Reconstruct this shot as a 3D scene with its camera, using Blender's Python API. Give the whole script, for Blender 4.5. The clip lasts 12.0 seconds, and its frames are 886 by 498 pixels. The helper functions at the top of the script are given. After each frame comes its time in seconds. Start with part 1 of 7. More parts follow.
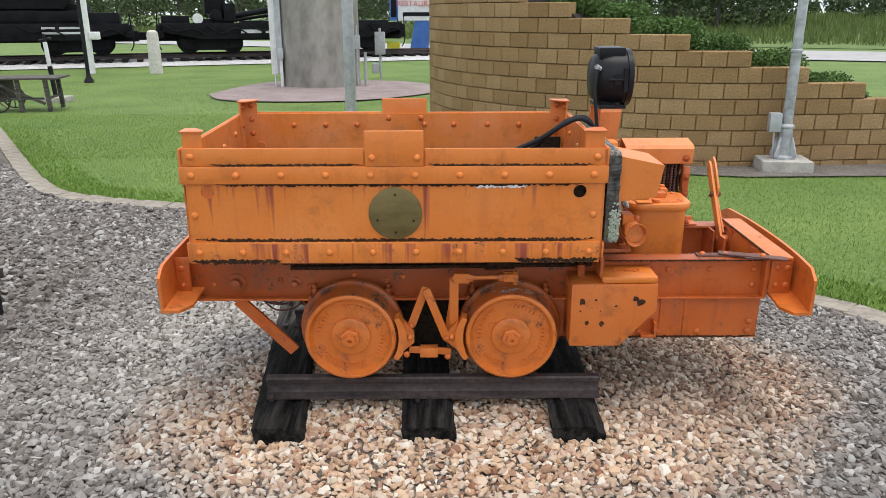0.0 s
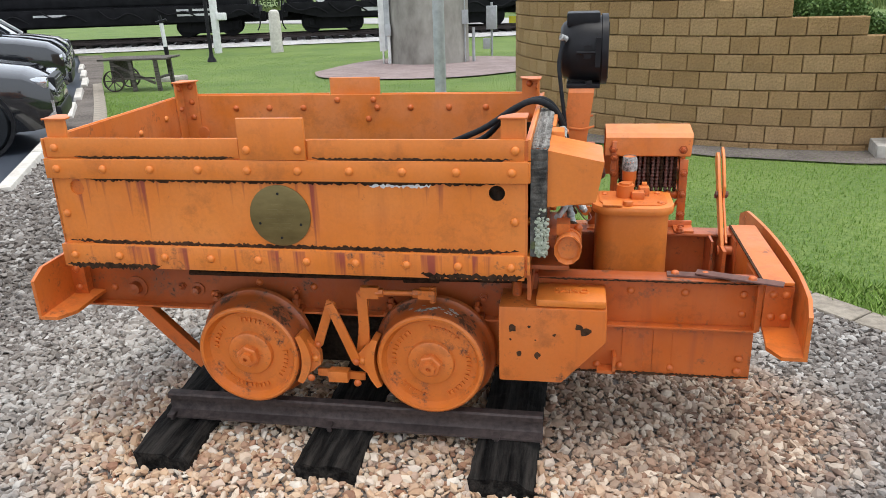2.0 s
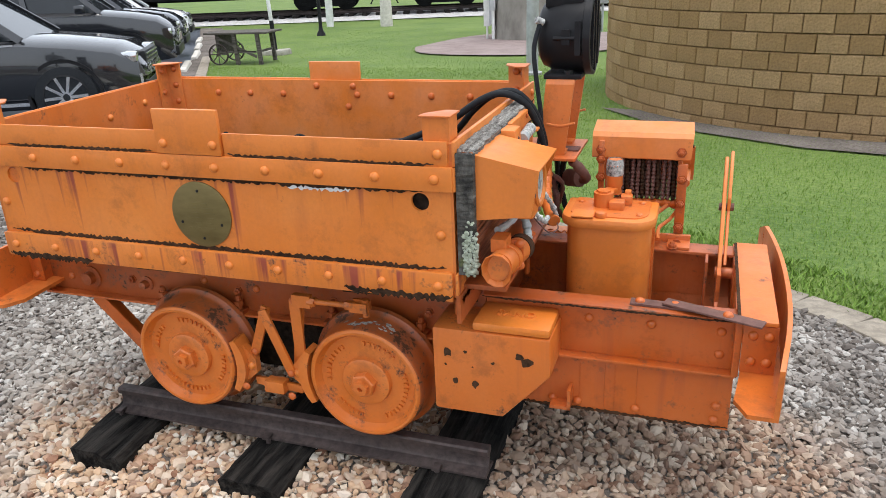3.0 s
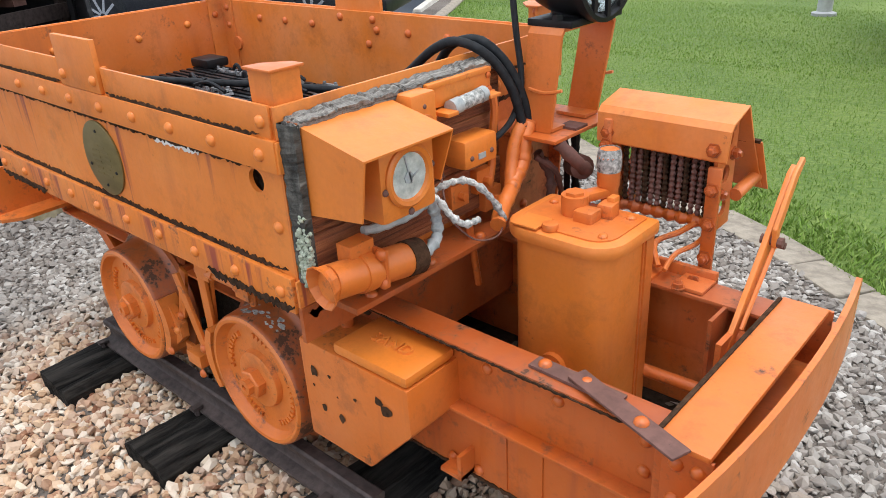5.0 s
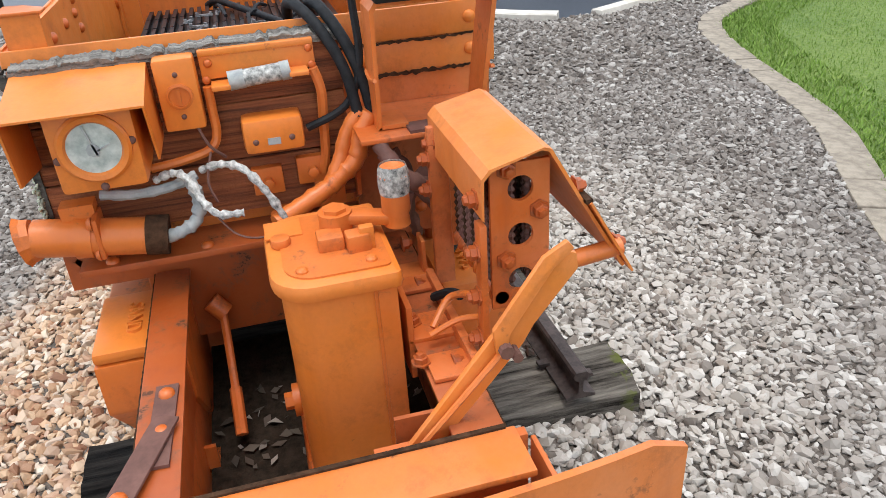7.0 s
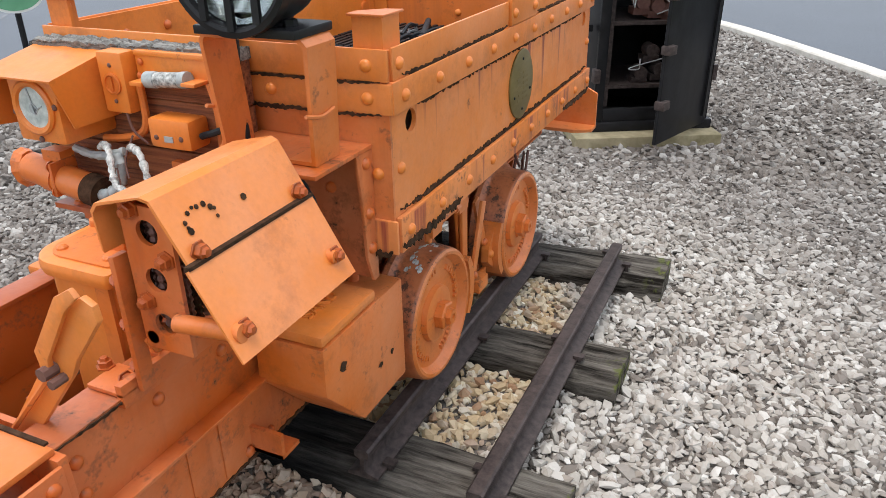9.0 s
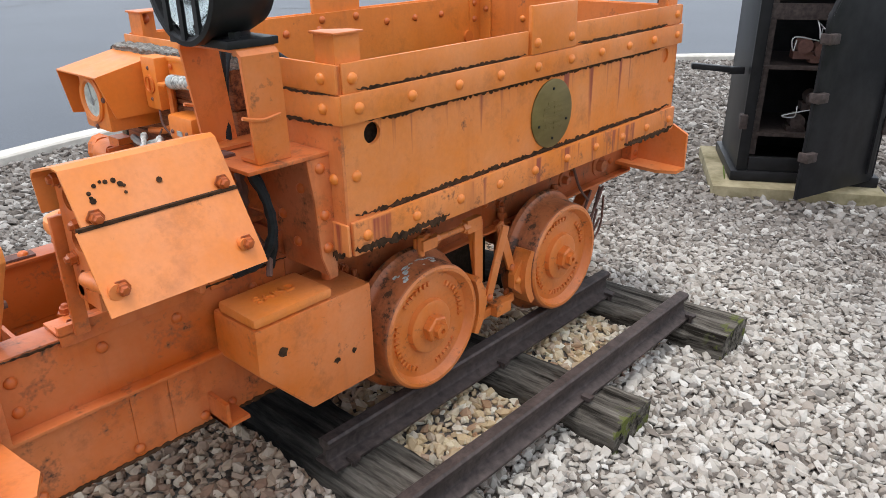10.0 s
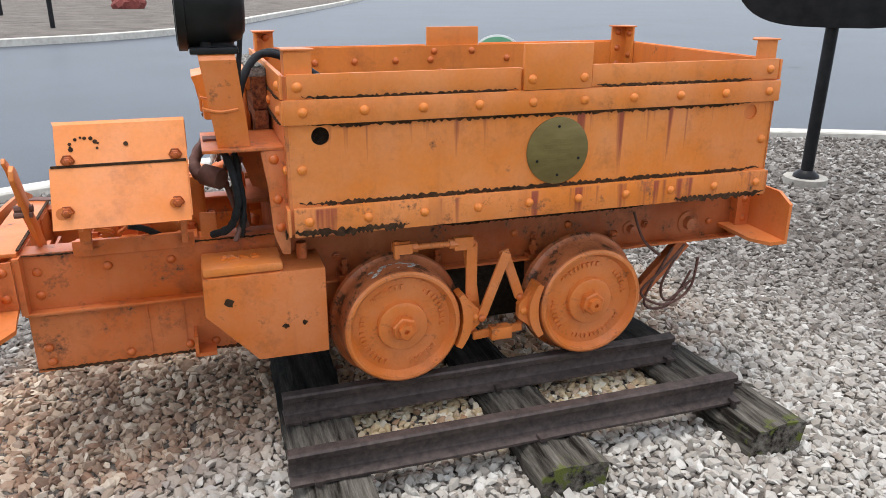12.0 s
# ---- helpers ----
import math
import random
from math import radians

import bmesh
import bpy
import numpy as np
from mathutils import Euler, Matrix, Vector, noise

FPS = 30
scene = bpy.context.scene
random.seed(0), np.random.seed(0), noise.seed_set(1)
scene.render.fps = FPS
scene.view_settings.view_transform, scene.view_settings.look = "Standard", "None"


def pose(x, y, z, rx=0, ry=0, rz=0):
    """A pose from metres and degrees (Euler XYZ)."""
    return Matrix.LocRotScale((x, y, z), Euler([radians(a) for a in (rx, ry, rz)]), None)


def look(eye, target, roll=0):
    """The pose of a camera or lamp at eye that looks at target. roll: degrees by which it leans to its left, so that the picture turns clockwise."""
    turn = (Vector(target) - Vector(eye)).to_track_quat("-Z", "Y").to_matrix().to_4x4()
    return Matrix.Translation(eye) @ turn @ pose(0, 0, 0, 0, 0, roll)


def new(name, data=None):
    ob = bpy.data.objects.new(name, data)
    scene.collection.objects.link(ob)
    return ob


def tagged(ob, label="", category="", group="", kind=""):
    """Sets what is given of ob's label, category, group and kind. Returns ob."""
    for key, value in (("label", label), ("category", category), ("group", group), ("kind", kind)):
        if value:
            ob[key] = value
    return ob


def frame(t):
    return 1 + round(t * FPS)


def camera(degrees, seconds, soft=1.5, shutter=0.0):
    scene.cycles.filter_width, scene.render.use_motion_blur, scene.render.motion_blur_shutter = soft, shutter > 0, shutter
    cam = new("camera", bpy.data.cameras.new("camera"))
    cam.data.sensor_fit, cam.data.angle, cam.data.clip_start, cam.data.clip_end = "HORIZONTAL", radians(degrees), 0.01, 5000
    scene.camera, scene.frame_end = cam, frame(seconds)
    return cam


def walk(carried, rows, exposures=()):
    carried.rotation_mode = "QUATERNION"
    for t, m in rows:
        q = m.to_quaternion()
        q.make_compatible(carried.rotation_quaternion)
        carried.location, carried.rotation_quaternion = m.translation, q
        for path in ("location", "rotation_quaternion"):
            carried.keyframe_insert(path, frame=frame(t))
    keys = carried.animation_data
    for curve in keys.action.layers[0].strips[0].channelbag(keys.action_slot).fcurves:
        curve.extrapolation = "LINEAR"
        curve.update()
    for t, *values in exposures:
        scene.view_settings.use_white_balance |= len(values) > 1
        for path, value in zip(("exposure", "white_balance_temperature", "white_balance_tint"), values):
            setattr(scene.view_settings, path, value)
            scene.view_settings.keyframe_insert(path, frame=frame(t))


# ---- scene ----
cam = camera(61.0, 12.0, soft=0.6)
PATH = [
    (0, (0.163, -3.099, 1.615), (0.176, -1.191, 1.016), -0.1),
    (0.5, (0.362, -3.031, 1.61), (0.316, -1.126, 1.001), -0.0),
    (1, (0.498, -2.886, 1.592), (0.398, -0.987, 0.971), -0.4),
    (1.5, (0.647, -2.693, 1.584), (0.45, -0.808, 0.945), -1.1),
    (2, (0.905, -2.543, 1.561), (0.569, -0.682, 0.909), -1.8),
    (2.5, (1.159, -2.369, 1.57), (0.681, -0.55, 0.89), -2.1),
    (3, (1.357, -2.139, 1.555), (0.731, -0.374, 0.852), -2.2),
    (3.2, (1.457, -2.06, 1.545), (0.761, -0.325, 0.832), -2.5),
    (4.8, (1.853, -1.318, 1.489), (0.681, 0.074, 0.659), -2.4),
    (5, (1.902, -1.194, 1.475), (0.672, 0.14, 0.634), -2.4),
    (5.5, (2.002, -0.898, 1.471), (0.636, 0.261, 0.584), -2.6),
    (6, (2.039, -0.584, 1.46), (0.542, 0.372, 0.54), -2.8),
    (6.5, (2.177, -0.278, 1.444), (0.563, 0.423, 0.493), -2.9),
    (7, (2.283, 0.006, 1.457), (0.584, 0.435, 0.493), -2.6),
    (7.2, (2.274, 0.114, 1.438), (0.542, 0.44, 0.492), -2.1),
    (8.8, (2.093, 1.099, 1.449), (0.416, 0.466, 0.561), 0.0),
    (9, (2.043, 1.202, 1.458), (0.414, 0.453, 0.572), -0.2),
    (9.5, (1.925, 1.503, 1.454), (0.423, 0.483, 0.615), -0.4),
    (10, (1.783, 1.732, 1.44), (0.438, 0.489, 0.637), -0.4),
    (10.5, (1.595, 1.906, 1.45), (0.451, 0.471, 0.657), -0.2),
    (11, (1.392, 2.178, 1.416), (0.445, 0.583, 0.669), 0.2),
    (11.5, (1.188, 2.33, 1.395), (0.423, 0.627, 0.678), 0.5),
    (12, (0.995, 2.464, 1.413), (0.402, 0.683, 0.722), 0.5),
]
walk(cam, [(t, look(e, g, r)) for t, e, g, r in PATH], exposures=[(0, -0.12), (3, 0.0), (7, 0.04), (9, 0.04), (12, 0.07)])

# ---------- light ----------
world = bpy.data.worlds.new("overcast_sky")
world.use_nodes = True
scene.world = world
_wn, _wl = world.node_tree.nodes, world.node_tree.links
_sky = _wn.new("ShaderNodeTexSky")
_sky.sky_type = 'NISHITA'
_sky.sun_disc = False
_sky.sun_elevation = radians(76)
_sky.sun_rotation = radians(146)
_sky.air_density, _sky.dust_density, _sky.ozone_density = 1.0, 4.0, 1.0
_cloud = _wn.new("ShaderNodeMix")
_cloud.data_type = 'RGBA'
_cloud.inputs[0].default_value = 0.72
_cloud.inputs[7].default_value = (9.6, 10.3, 11.3, 1)
_wl.new(_sky.outputs[0], _cloud.inputs[6])
_wl.new(_cloud.outputs[2], _wn["Background"].inputs[0])
_wn["Background"].inputs[1].default_value = 0.170
sun = new("sun", bpy.data.lights.new("sun", 'SUN'))
sun.data.energy, sun.data.angle, sun.data.color = 1.9, radians(25), (1.0, 0.96, 0.9)
sun.matrix_world = look((1.5, -0.3, 12), (0, 0, 0))


# ---------- mesh helpers ----------
class Geo:
    """Collects vertices and faces of one mesh."""

    def __init__(self):
        self.v, self.f = [], []

    def add(self, vs, fs):
        n = len(self.v)
        self.v += [tuple(p) for p in vs]
        self.f += [tuple(n + i for i in q) for q in fs]
        return self

    def box(self, x0, x1, y0, y1, z0, z1, m=None):
        vs = [Vector((x, y, z)) for x in (x0, x1) for y in (y0, y1) for z in (z0, z1)]
        if m is not None:
            vs = [m @ p for p in vs]
        return self.add(vs, [(0, 1, 3, 2), (4, 6, 7, 5), (0, 4, 5, 1), (2, 3, 7, 6), (0, 2, 6, 4), (1, 5, 7, 3)])

    def bar(self, a, b, w, t, up=(0, 0, 1)):
        """A flat bar from a to b, w wide and t thick; up lies near its thickness."""
        a, b = Vector(a), Vector(b)
        d = (b - a).normalized()
        side = d.cross(Vector(up)).normalized()
        n = side.cross(d).normalized()
        vs = [p + side * s * w / 2 + n * u * t / 2 for p in (a, b) for s, u in ((-1, -1), (1, -1), (1, 1), (-1, 1))]
        return self.add(vs, [(0, 1, 2, 3), (7, 6, 5, 4), (0, 4, 5, 1), (1, 5, 6, 2), (2, 6, 7, 3), (3, 7, 4, 0)])

    def prism(self, pts, axis, lo, hi):
        """Extrudes an outline of 2D points along an axis."""
        n = len(pts)

        def at(p, h):
            return {'x': (h, p[0], p[1]), 'y': (p[0], h, p[1]), 'z': (p[0], p[1], h)}[axis]
        vs = [at(p, lo) for p in pts] + [at(p, hi) for p in pts]
        fs = [tuple(range(n - 1, -1, -1)), tuple(range(n, 2 * n))] + [(i, (i + 1) % n, n + (i + 1) % n, n + i) for i in range(n)]
        return self.add(vs, fs)

    def lathe(self, prof, m, seg=24, close=True):
        """Turns a profile of (radius, height) about z, then lays it by m."""
        vs, fs = [], []
        k = len(prof)
        for i in range(seg):
            a = 2 * math.pi * i / seg
            vs += [m @ Vector((r * math.cos(a), r * math.sin(a), h)) for r, h in prof]
        for i in range(seg):
            j = (i + 1) % seg
            fs += [(i * k + q, j * k + q, j * k + q + 1, i * k + q + 1) for q in range(k - 1)]
        if close:
            fs += [tuple(i * k for i in range(seg - 1, -1, -1)), tuple(i * k + k - 1 for i in range(seg))]
        return self.add(vs, fs)

    def rod(self, a, b, r, seg=12, r2=None):
        a, b = Vector(a), Vector(b)
        m = Matrix.Translation(a) @ (b - a).to_track_quat('Z', 'Y').to_matrix().to_4x4()
        return self.lathe([(r, 0), (r if r2 is None else r2, (b - a).length)], m, seg)

    def tube(self, pts, r, seg=8, wob=0.0):
        """A hose along a smooth line through pts."""
        P = smooth_line([Vector(p) for p in pts], 6)
        vs, fs = [], []
        last = Vector((0.3, 0.5, 0.8))
        for i, p in enumerate(P):
            d = (P[min(i + 1, len(P) - 1)] - P[max(i - 1, 0)]).normalized()
            s = d.cross(last)
            if s.length < 1e-3:
                s = d.cross(Vector((1, 0, 0)))
            s.normalize()
            n = s.cross(d)
            last = n
            q = r * (1 + wob * math.sin(i * 2.3) + wob * 0.6 * math.sin(i * 5.1))
            vs += [p + (s * math.cos(2 * math.pi * k / seg) + n * math.sin(2 * math.pi * k / seg)) * q for k in range(seg)]
        for i in range(len(P) - 1):
            fs += [(i * seg + k, i * seg + (k + 1) % seg, (i + 1) * seg + (k + 1) % seg, (i + 1) * seg + k) for k in range(seg)]
        fs += [tuple(range(seg)), tuple(len(vs) - seg + k for k in range(seg - 1, -1, -1))]
        return self.add(vs, fs)

    def mesh(self, name, material=None, smooth=False, bevel=0.0, weld=False):
        me = bpy.data.meshes.new(name)
        me.from_pydata(self.v, [], self.f)
        bm = bmesh.new()
        bm.from_mesh(me)
        if weld:
            bmesh.ops.remove_doubles(bm, verts=bm.verts, dist=1e-5)
        bmesh.ops.recalc_face_normals(bm, faces=bm.faces)
        if bevel:
            es = [e for e in bm.edges if len(e.link_faces) == 2 and e.calc_face_angle(0) > 0.6]
            bmesh.ops.bevel(bm, geom=es, offset=bevel, segments=2, affect='EDGES', profile=0.6, clamp_overlap=True)
        bm.to_mesh(me)
        bm.free()
        if smooth:
            me.polygons.foreach_set("use_smooth", [True] * len(me.polygons))
            me.set_sharp_from_angle(angle=radians(38))
        if material:
            me.materials.append(material)
        return me


def smooth_line(P, n):
    """Catmull-Rom through the points, n steps a stretch."""
    out = []
    for i in range(len(P) - 1):
        a, b, c, d = P[max(i - 1, 0)], P[i], P[i + 1], P[min(i + 2, len(P) - 1)]
        for k in range(n):
            t = k / n
            out.append(0.5 * ((2 * b) + (c - a) * t + (2 * a - 5 * b + 4 * c - d) * t * t + (3 * b - a - 3 * c + d) * t ** 3))
    return out + [P[-1]]


def part(name, geo, material, parent=None, label="", smooth=True, bevel=0.0, weld=False):
    ob = new(name, geo.mesh(name, material, smooth, bevel, weld))
    ob.parent = parent
    if label:
        ob["label"] = label
    return ob


def thing(name, label, category, m=None, group="", kind=""):
    ob = new(name)
    ob.empty_display_size = 0.1
    if m is not None:
        ob.matrix_world = m
    return tagged(ob, label, category, group, kind)


def solo(name, geo, material, label, category="", kind="", smooth=True, bevel=0.0, group=""):
    return tagged(new(name, geo.mesh(name, material, smooth, bevel)), label, category, group, kind)


def fall(y):
    """The ground sinks gently away behind the loco."""
    return -0.02 * min(max(0.0, y - 3.0), 16.0)


# ---------- materials ----------
def surface(name, rough=0.6, metal=0.0):
    m = bpy.data.materials.new(name)
    m.use_nodes = True
    b = m.node_tree.nodes["Principled BSDF"]
    b.inputs["Roughness"].default_value, b.inputs["Metallic"].default_value = rough, metal
    return m, m.node_tree.nodes, m.node_tree.links, b


def noise_tex(nd, ln, co, scale, detail=4.0, rough=0.6):
    n = nd.new("ShaderNodeTexNoise")
    ln.new(co, n.inputs["Vector"])
    n.inputs["Scale"].default_value, n.inputs["Detail"].default_value, n.inputs["Roughness"].default_value = scale, detail, rough
    return n.outputs[0]


def ramp(nd, ln, fac, *stops):
    r = nd.new("ShaderNodeValToRGB")
    ln.new(fac, r.inputs[0])
    e = r.color_ramp.elements
    while len(e) < len(stops):
        e.new(0.5)
    for q, (p, c) in zip(e, stops):
        q.position = p
        q.color = (*c, 1) if len(c) == 3 else c
    return r.outputs[0]


def mix(nd, ln, fac, a, b, mode='MIX'):
    n = nd.new("ShaderNodeMix")
    n.data_type, n.blend_type = 'RGBA', mode
    for s, v in ((n.inputs[0], fac), (n.inputs[6], a), (n.inputs[7], b)):
        if isinstance(v, bpy.types.NodeSocket):
            ln.new(v, s)
        else:
            s.default_value = (*v, 1) if isinstance(v, tuple) else v
    return n.outputs[2]


def math_node(nd, ln, op, a, b=0.0):
    n = nd.new("ShaderNodeMath")
    n.operation = op
    for s, v in zip(n.inputs, (a, b)):
        if isinstance(v, bpy.types.NodeSocket):
            ln.new(v, s)
        else:
            s.default_value = v
    return n.outputs[0]


def mapped(nd, ln, scale, coord="Object"):
    t = nd.new("ShaderNodeTexCoord")
    m = nd.new("ShaderNodeMapping")
    ln.new(t.outputs[coord], m.inputs[0])
    m.inputs[3].default_value = scale
    return m.outputs[0]


def bump(nd, ln, b, height, strength=0.3, dist=0.003):
    n = nd.new("ShaderNodeBump")
    ln.new(height, n.inputs["Height"])
    n.inputs["Strength"].default_value, n.inputs["Distance"].default_value = strength, dist
    ln.new(n.outputs[0], b.inputs["Normal"])


def bw(a, b):
    return ((a, (0, 0, 0)), (b, (1, 1, 1)))


def plain(name, c1, c2, scale=20.0, rough=0.6, metal=0.0, bumps=0.2, stretch=(1, 1, 1), dist=0.003, scale2=2.0):
    """Two tones at two scales, with fine relief."""
    m, nd, ln, b = surface(name, rough, metal)
    co = mapped(nd, ln, stretch)
    fine, broad = noise_tex(nd, ln, co, scale, 6), noise_tex(nd, ln, co, scale2, 3)
    f = math_node(nd, ln, 'ADD', math_node(nd, ln, 'MULTIPLY', fine, 0.6), math_node(nd, ln, 'MULTIPLY', broad, 0.4))
    ln.new(ramp(nd, ln, f, (0.35, c1), (0.65, c2)), b.inputs["Base Color"])
    if bumps:
        bump(nd, ln, b, fine, bumps, dist)
    return m


def orange_paint(name, drips=None, rust=0.66, grime=0.5, spots=True, tone=(1.0, 1.0, 1.0)):
    """Weathered orange enamel: faded patches, rust blooms, and rust drips below the height drips."""
    m, nd, ln, b = surface(name, 0.52)
    co = mapped(nd, ln, (1, 1, 1))
    broad, mid, fine = noise_tex(nd, ln, co, 2.2, 3), noise_tex(nd, ln, co, 14, 5), noise_tex(nd, ln, co, 90, 4)
    col = ramp(nd, ln, broad, (0.3, (0.66, 0.178, 0.020)), (0.5, (0.735, 0.208, 0.026)), (0.7, (0.77, 0.240, 0.036)))
    col = mix(nd, ln, 1.0, col, tone, 'MULTIPLY')
    chalk = noise_tex(nd, ln, co, 4.5, 5, 0.65)
    # the +y flank is more faded and chalky
    across = nd.new("ShaderNodeSeparateXYZ")
    ln.new(co, across.inputs[0])
    faded = math_node(nd, ln, 'ADD', math_node(nd, ln, 'MULTIPLY', ramp(nd, ln, across.outputs[1], *bw(0.0, 0.35)), 0.34), 0.14)
    col = mix(nd, ln, math_node(nd, ln, 'MULTIPLY', ramp(nd, ln, chalk, *bw(0.36, 0.70)), faded), col, (0.70, 0.30, 0.16))
    # vertical washes of rust dust
    wash = noise_tex(nd, ln, mapped(nd, ln, (15, 15, 1.3)), 1.0, 4)
    col = mix(nd, ln, math_node(nd, ln, 'MULTIPLY', ramp(nd, ln, wash, *bw(0.56, 0.86)), grime), col, (0.30, 0.068, 0.030))
    if drips is not None:
        sep = nd.new("ShaderNodeSeparateXYZ")
        ln.new(mapped(nd, ln, (1, 1, 1)), sep.inputs[0])
        down = math_node(nd, ln, 'SUBTRACT', drips, sep.outputs[2])
        line = nd.new("ShaderNodeTexNoise")
        ln.new(mapped(nd, ln, (1, 1, 0.03)), line.inputs["Vector"])
        line.inputs["Scale"].default_value, line.inputs["Detail"].default_value = 30.0, 4.0
        fade = math_node(nd, ln, 'SUBTRACT', line.outputs[0], math_node(nd, ln, 'MULTIPLY', down, 0.75))
        on = math_node(nd, ln, 'MULTIPLY', ramp(nd, ln, fade, *bw(0.53, 0.64)), ramp(nd, ln, down, *bw(-0.002, 0.004)))
        col = mix(nd, ln, math_node(nd, ln, 'MULTIPLY', on, 0.88), col, (0.25, 0.035, 0.030))
    crud = noise_tex(nd, ln, co, 8.0, 9, 0.72)
    col = mix(nd, ln, math_node(nd, ln, 'MULTIPLY', ramp(nd, ln, crud, *bw(0.54, 0.70)), 0.2 + 0.45 * grime), col, (0.13, 0.036, 0.014))
    # rust blooms and chips
    bloom = math_node(nd, ln, 'ADD', math_node(nd, ln, 'MULTIPLY', mid, 0.65), math_node(nd, ln, 'MULTIPLY', fine, 0.35))
    col = mix(nd, ln, ramp(nd, ln, bloom, *bw(rust - 0.05, rust + 0.05)), col, (0.22, 0.075, 0.035))
    if spots:
        col = mix(nd, ln, ramp(nd, ln, bloom, *bw(rust + 0.035, rust + 0.06)), col, (0.05, 0.022, 0.013))
    col = mix(nd, ln, math_node(nd, ln, 'MULTIPLY', ramp(nd, ln, fine, *bw(0.35, 0.75)), 0.18), col, (0.40, 0.12, 0.03))
    ln.new(col, b.inputs["Base Color"])
    ln.new(math_node(nd, ln, 'ADD', math_node(nd, ln, 'MULTIPLY', mid, 0.35), 0.24), b.inputs["Roughness"])
    bump(nd, ln, b, math_node(nd, ln, 'ADD', math_node(nd, ln, 'MULTIPLY', fine, 0.3), mid), 0.35, 0.0025)
    return m


M_PANEL = orange_paint("orange_panel_paint", drips=1.022, rust=0.69, grime=0.32)
M_LOWER = orange_paint("orange_lower_paint", drips=0.80, rust=0.61, grime=0.75)
M_PAINT = orange_paint("orange_paint", rust=0.685, grime=0.3)
# dirt, plus a darker tone that puts shade into the frame's colour
M_FRAME = orange_paint("dirty_shaded_orange_paint", rust=0.61, grime=0.85, tone=(0.76, 0.56, 0.55))
# darkest copy: grease, with underside shade mixed into the tone
M_GRIME_SHADE = orange_paint("grime_and_shade_paint", rust=0.585, grime=0.95, tone=(0.50, 0.33, 0.34))
M_WHEEL = orange_paint("wheel_paint", rust=0.615, grime=0.4, tone=(0.9, 0.82, 0.8))
M_TREAD = orange_paint("worn_tread_paint", rust=0.53, grime=0.95, tone=(0.5, 0.36, 0.4))
M_CHIP = orange_paint("chipped_and_shaded_orange_paint", rust=0.635, grime=0.6, tone=(0.88, 0.76, 0.78))
M_RUST = plain("dark_scaly_rust", (0.014, 0.009, 0.006), (0.095, 0.048, 0.026), 60, 0.9, 0.0, 0.8, dist=0.006)
M_BROWN = plain("purple_brown_iron", (0.10, 0.045, 0.035), (0.19, 0.09, 0.07), 40, 0.75, 0.0, 0.3)
M_BLACK = plain("black_enamel", (0.008, 0.008, 0.009), (0.022, 0.022, 0.024), 12, 0.38, 0.0, 0.15)
M_RUBBER = plain("black_rubber_cable", (0.009, 0.010, 0.012), (0.026, 0.029, 0.033), 60, 0.6, 0.0, 0.2)
M_RAIL = plain("tarred_rail_steel", (0.028, 0.022, 0.021), (0.10, 0.076, 0.07), 45, 0.55, 0.3, 0.4)
M_BRASS = plain("tarnished_brass", (0.14, 0.105, 0.035), (0.25, 0.19, 0.075), 9, 0.45, 0.55, 0.12, (1, 1, 3))
M_GREY = plain("galvanised_grey", (0.32, 0.33, 0.34), (0.5, 0.51, 0.52), 10, 0.5, 0.3, 0.15)
M_CONC = plain("concrete", (0.27, 0.25, 0.22), (0.47, 0.44, 0.39), 14, 0.9, 0, 0.5, dist=0.01)
M_KERB = plain("pale_concrete_kerb", (0.45, 0.42, 0.37), (0.66, 0.63, 0.57), 12, 0.9, 0, 0.4, dist=0.008)
M_WHITE = plain("old_white_tape", (0.012, 0.018, 0.018), (0.74, 0.75, 0.72), 95, 0.8, 0, 0.5)
M_TAPE = plain("grey_tape", (0.22, 0.25, 0.26), (0.46, 0.48, 0.47), 50, 0.75, 0, 0.5)
M_LICHEN = plain("grey_green_lichen", (0.22, 0.26, 0.16), (0.52, 0.56, 0.46), 70, 0.95, 0, 1.0, dist=0.01)
# near-black dirt; behind the side holes it stands in for shade
M_DIRT_SHADE = plain("dirt_and_hole_shade", (0.010, 0.008, 0.006), (0.05, 0.035, 0.025), 50, 0.95, 0, 0.9, dist=0.012)
M_WHITEPAINT = plain("chalky_white_paint", (0.62, 0.62, 0.6), (0.8, 0.8, 0.78), 8, 0.7, 0, 0.2)


def wood(name, c1, c2, axis, rings=38.0, moss=0.0):
    """Weathered timber with grain and checks along one axis."""
    m, nd, ln, b = surface(name, 0.85)
    s = [rings, rings, rings]
    s[axis] = 2.2
    g = noise_tex(nd, ln, mapped(nd, ln, tuple(s)), 1.0, 7, 0.7)
    w = noise_tex(nd, ln, mapped(nd, ln, (1, 1, 1)), 6, 4)
    col = ramp(nd, ln, g, (0.36, tuple(c * 0.25 for c in c1)), (0.47, c1), (0.7, c2))
    col = mix(nd, ln, math_node(nd, ln, 'MULTIPLY', ramp(nd, ln, w, *bw(0.4, 0.7)), 0.4), col, c1)
    if moss:
        k = noise_tex(nd, ln, mapped(nd, ln, (1, 1, 1)), 16, 5)
        col = mix(nd, ln, math_node(nd, ln, 'MULTIPLY', ramp(nd, ln, k, *bw(0.60, 0.68)), moss), col, (0.13, 0.16, 0.03))
    ln.new(col, b.inputs["Base Color"])
    bump(nd, ln, b, g, 0.9, 0.008)
    return m


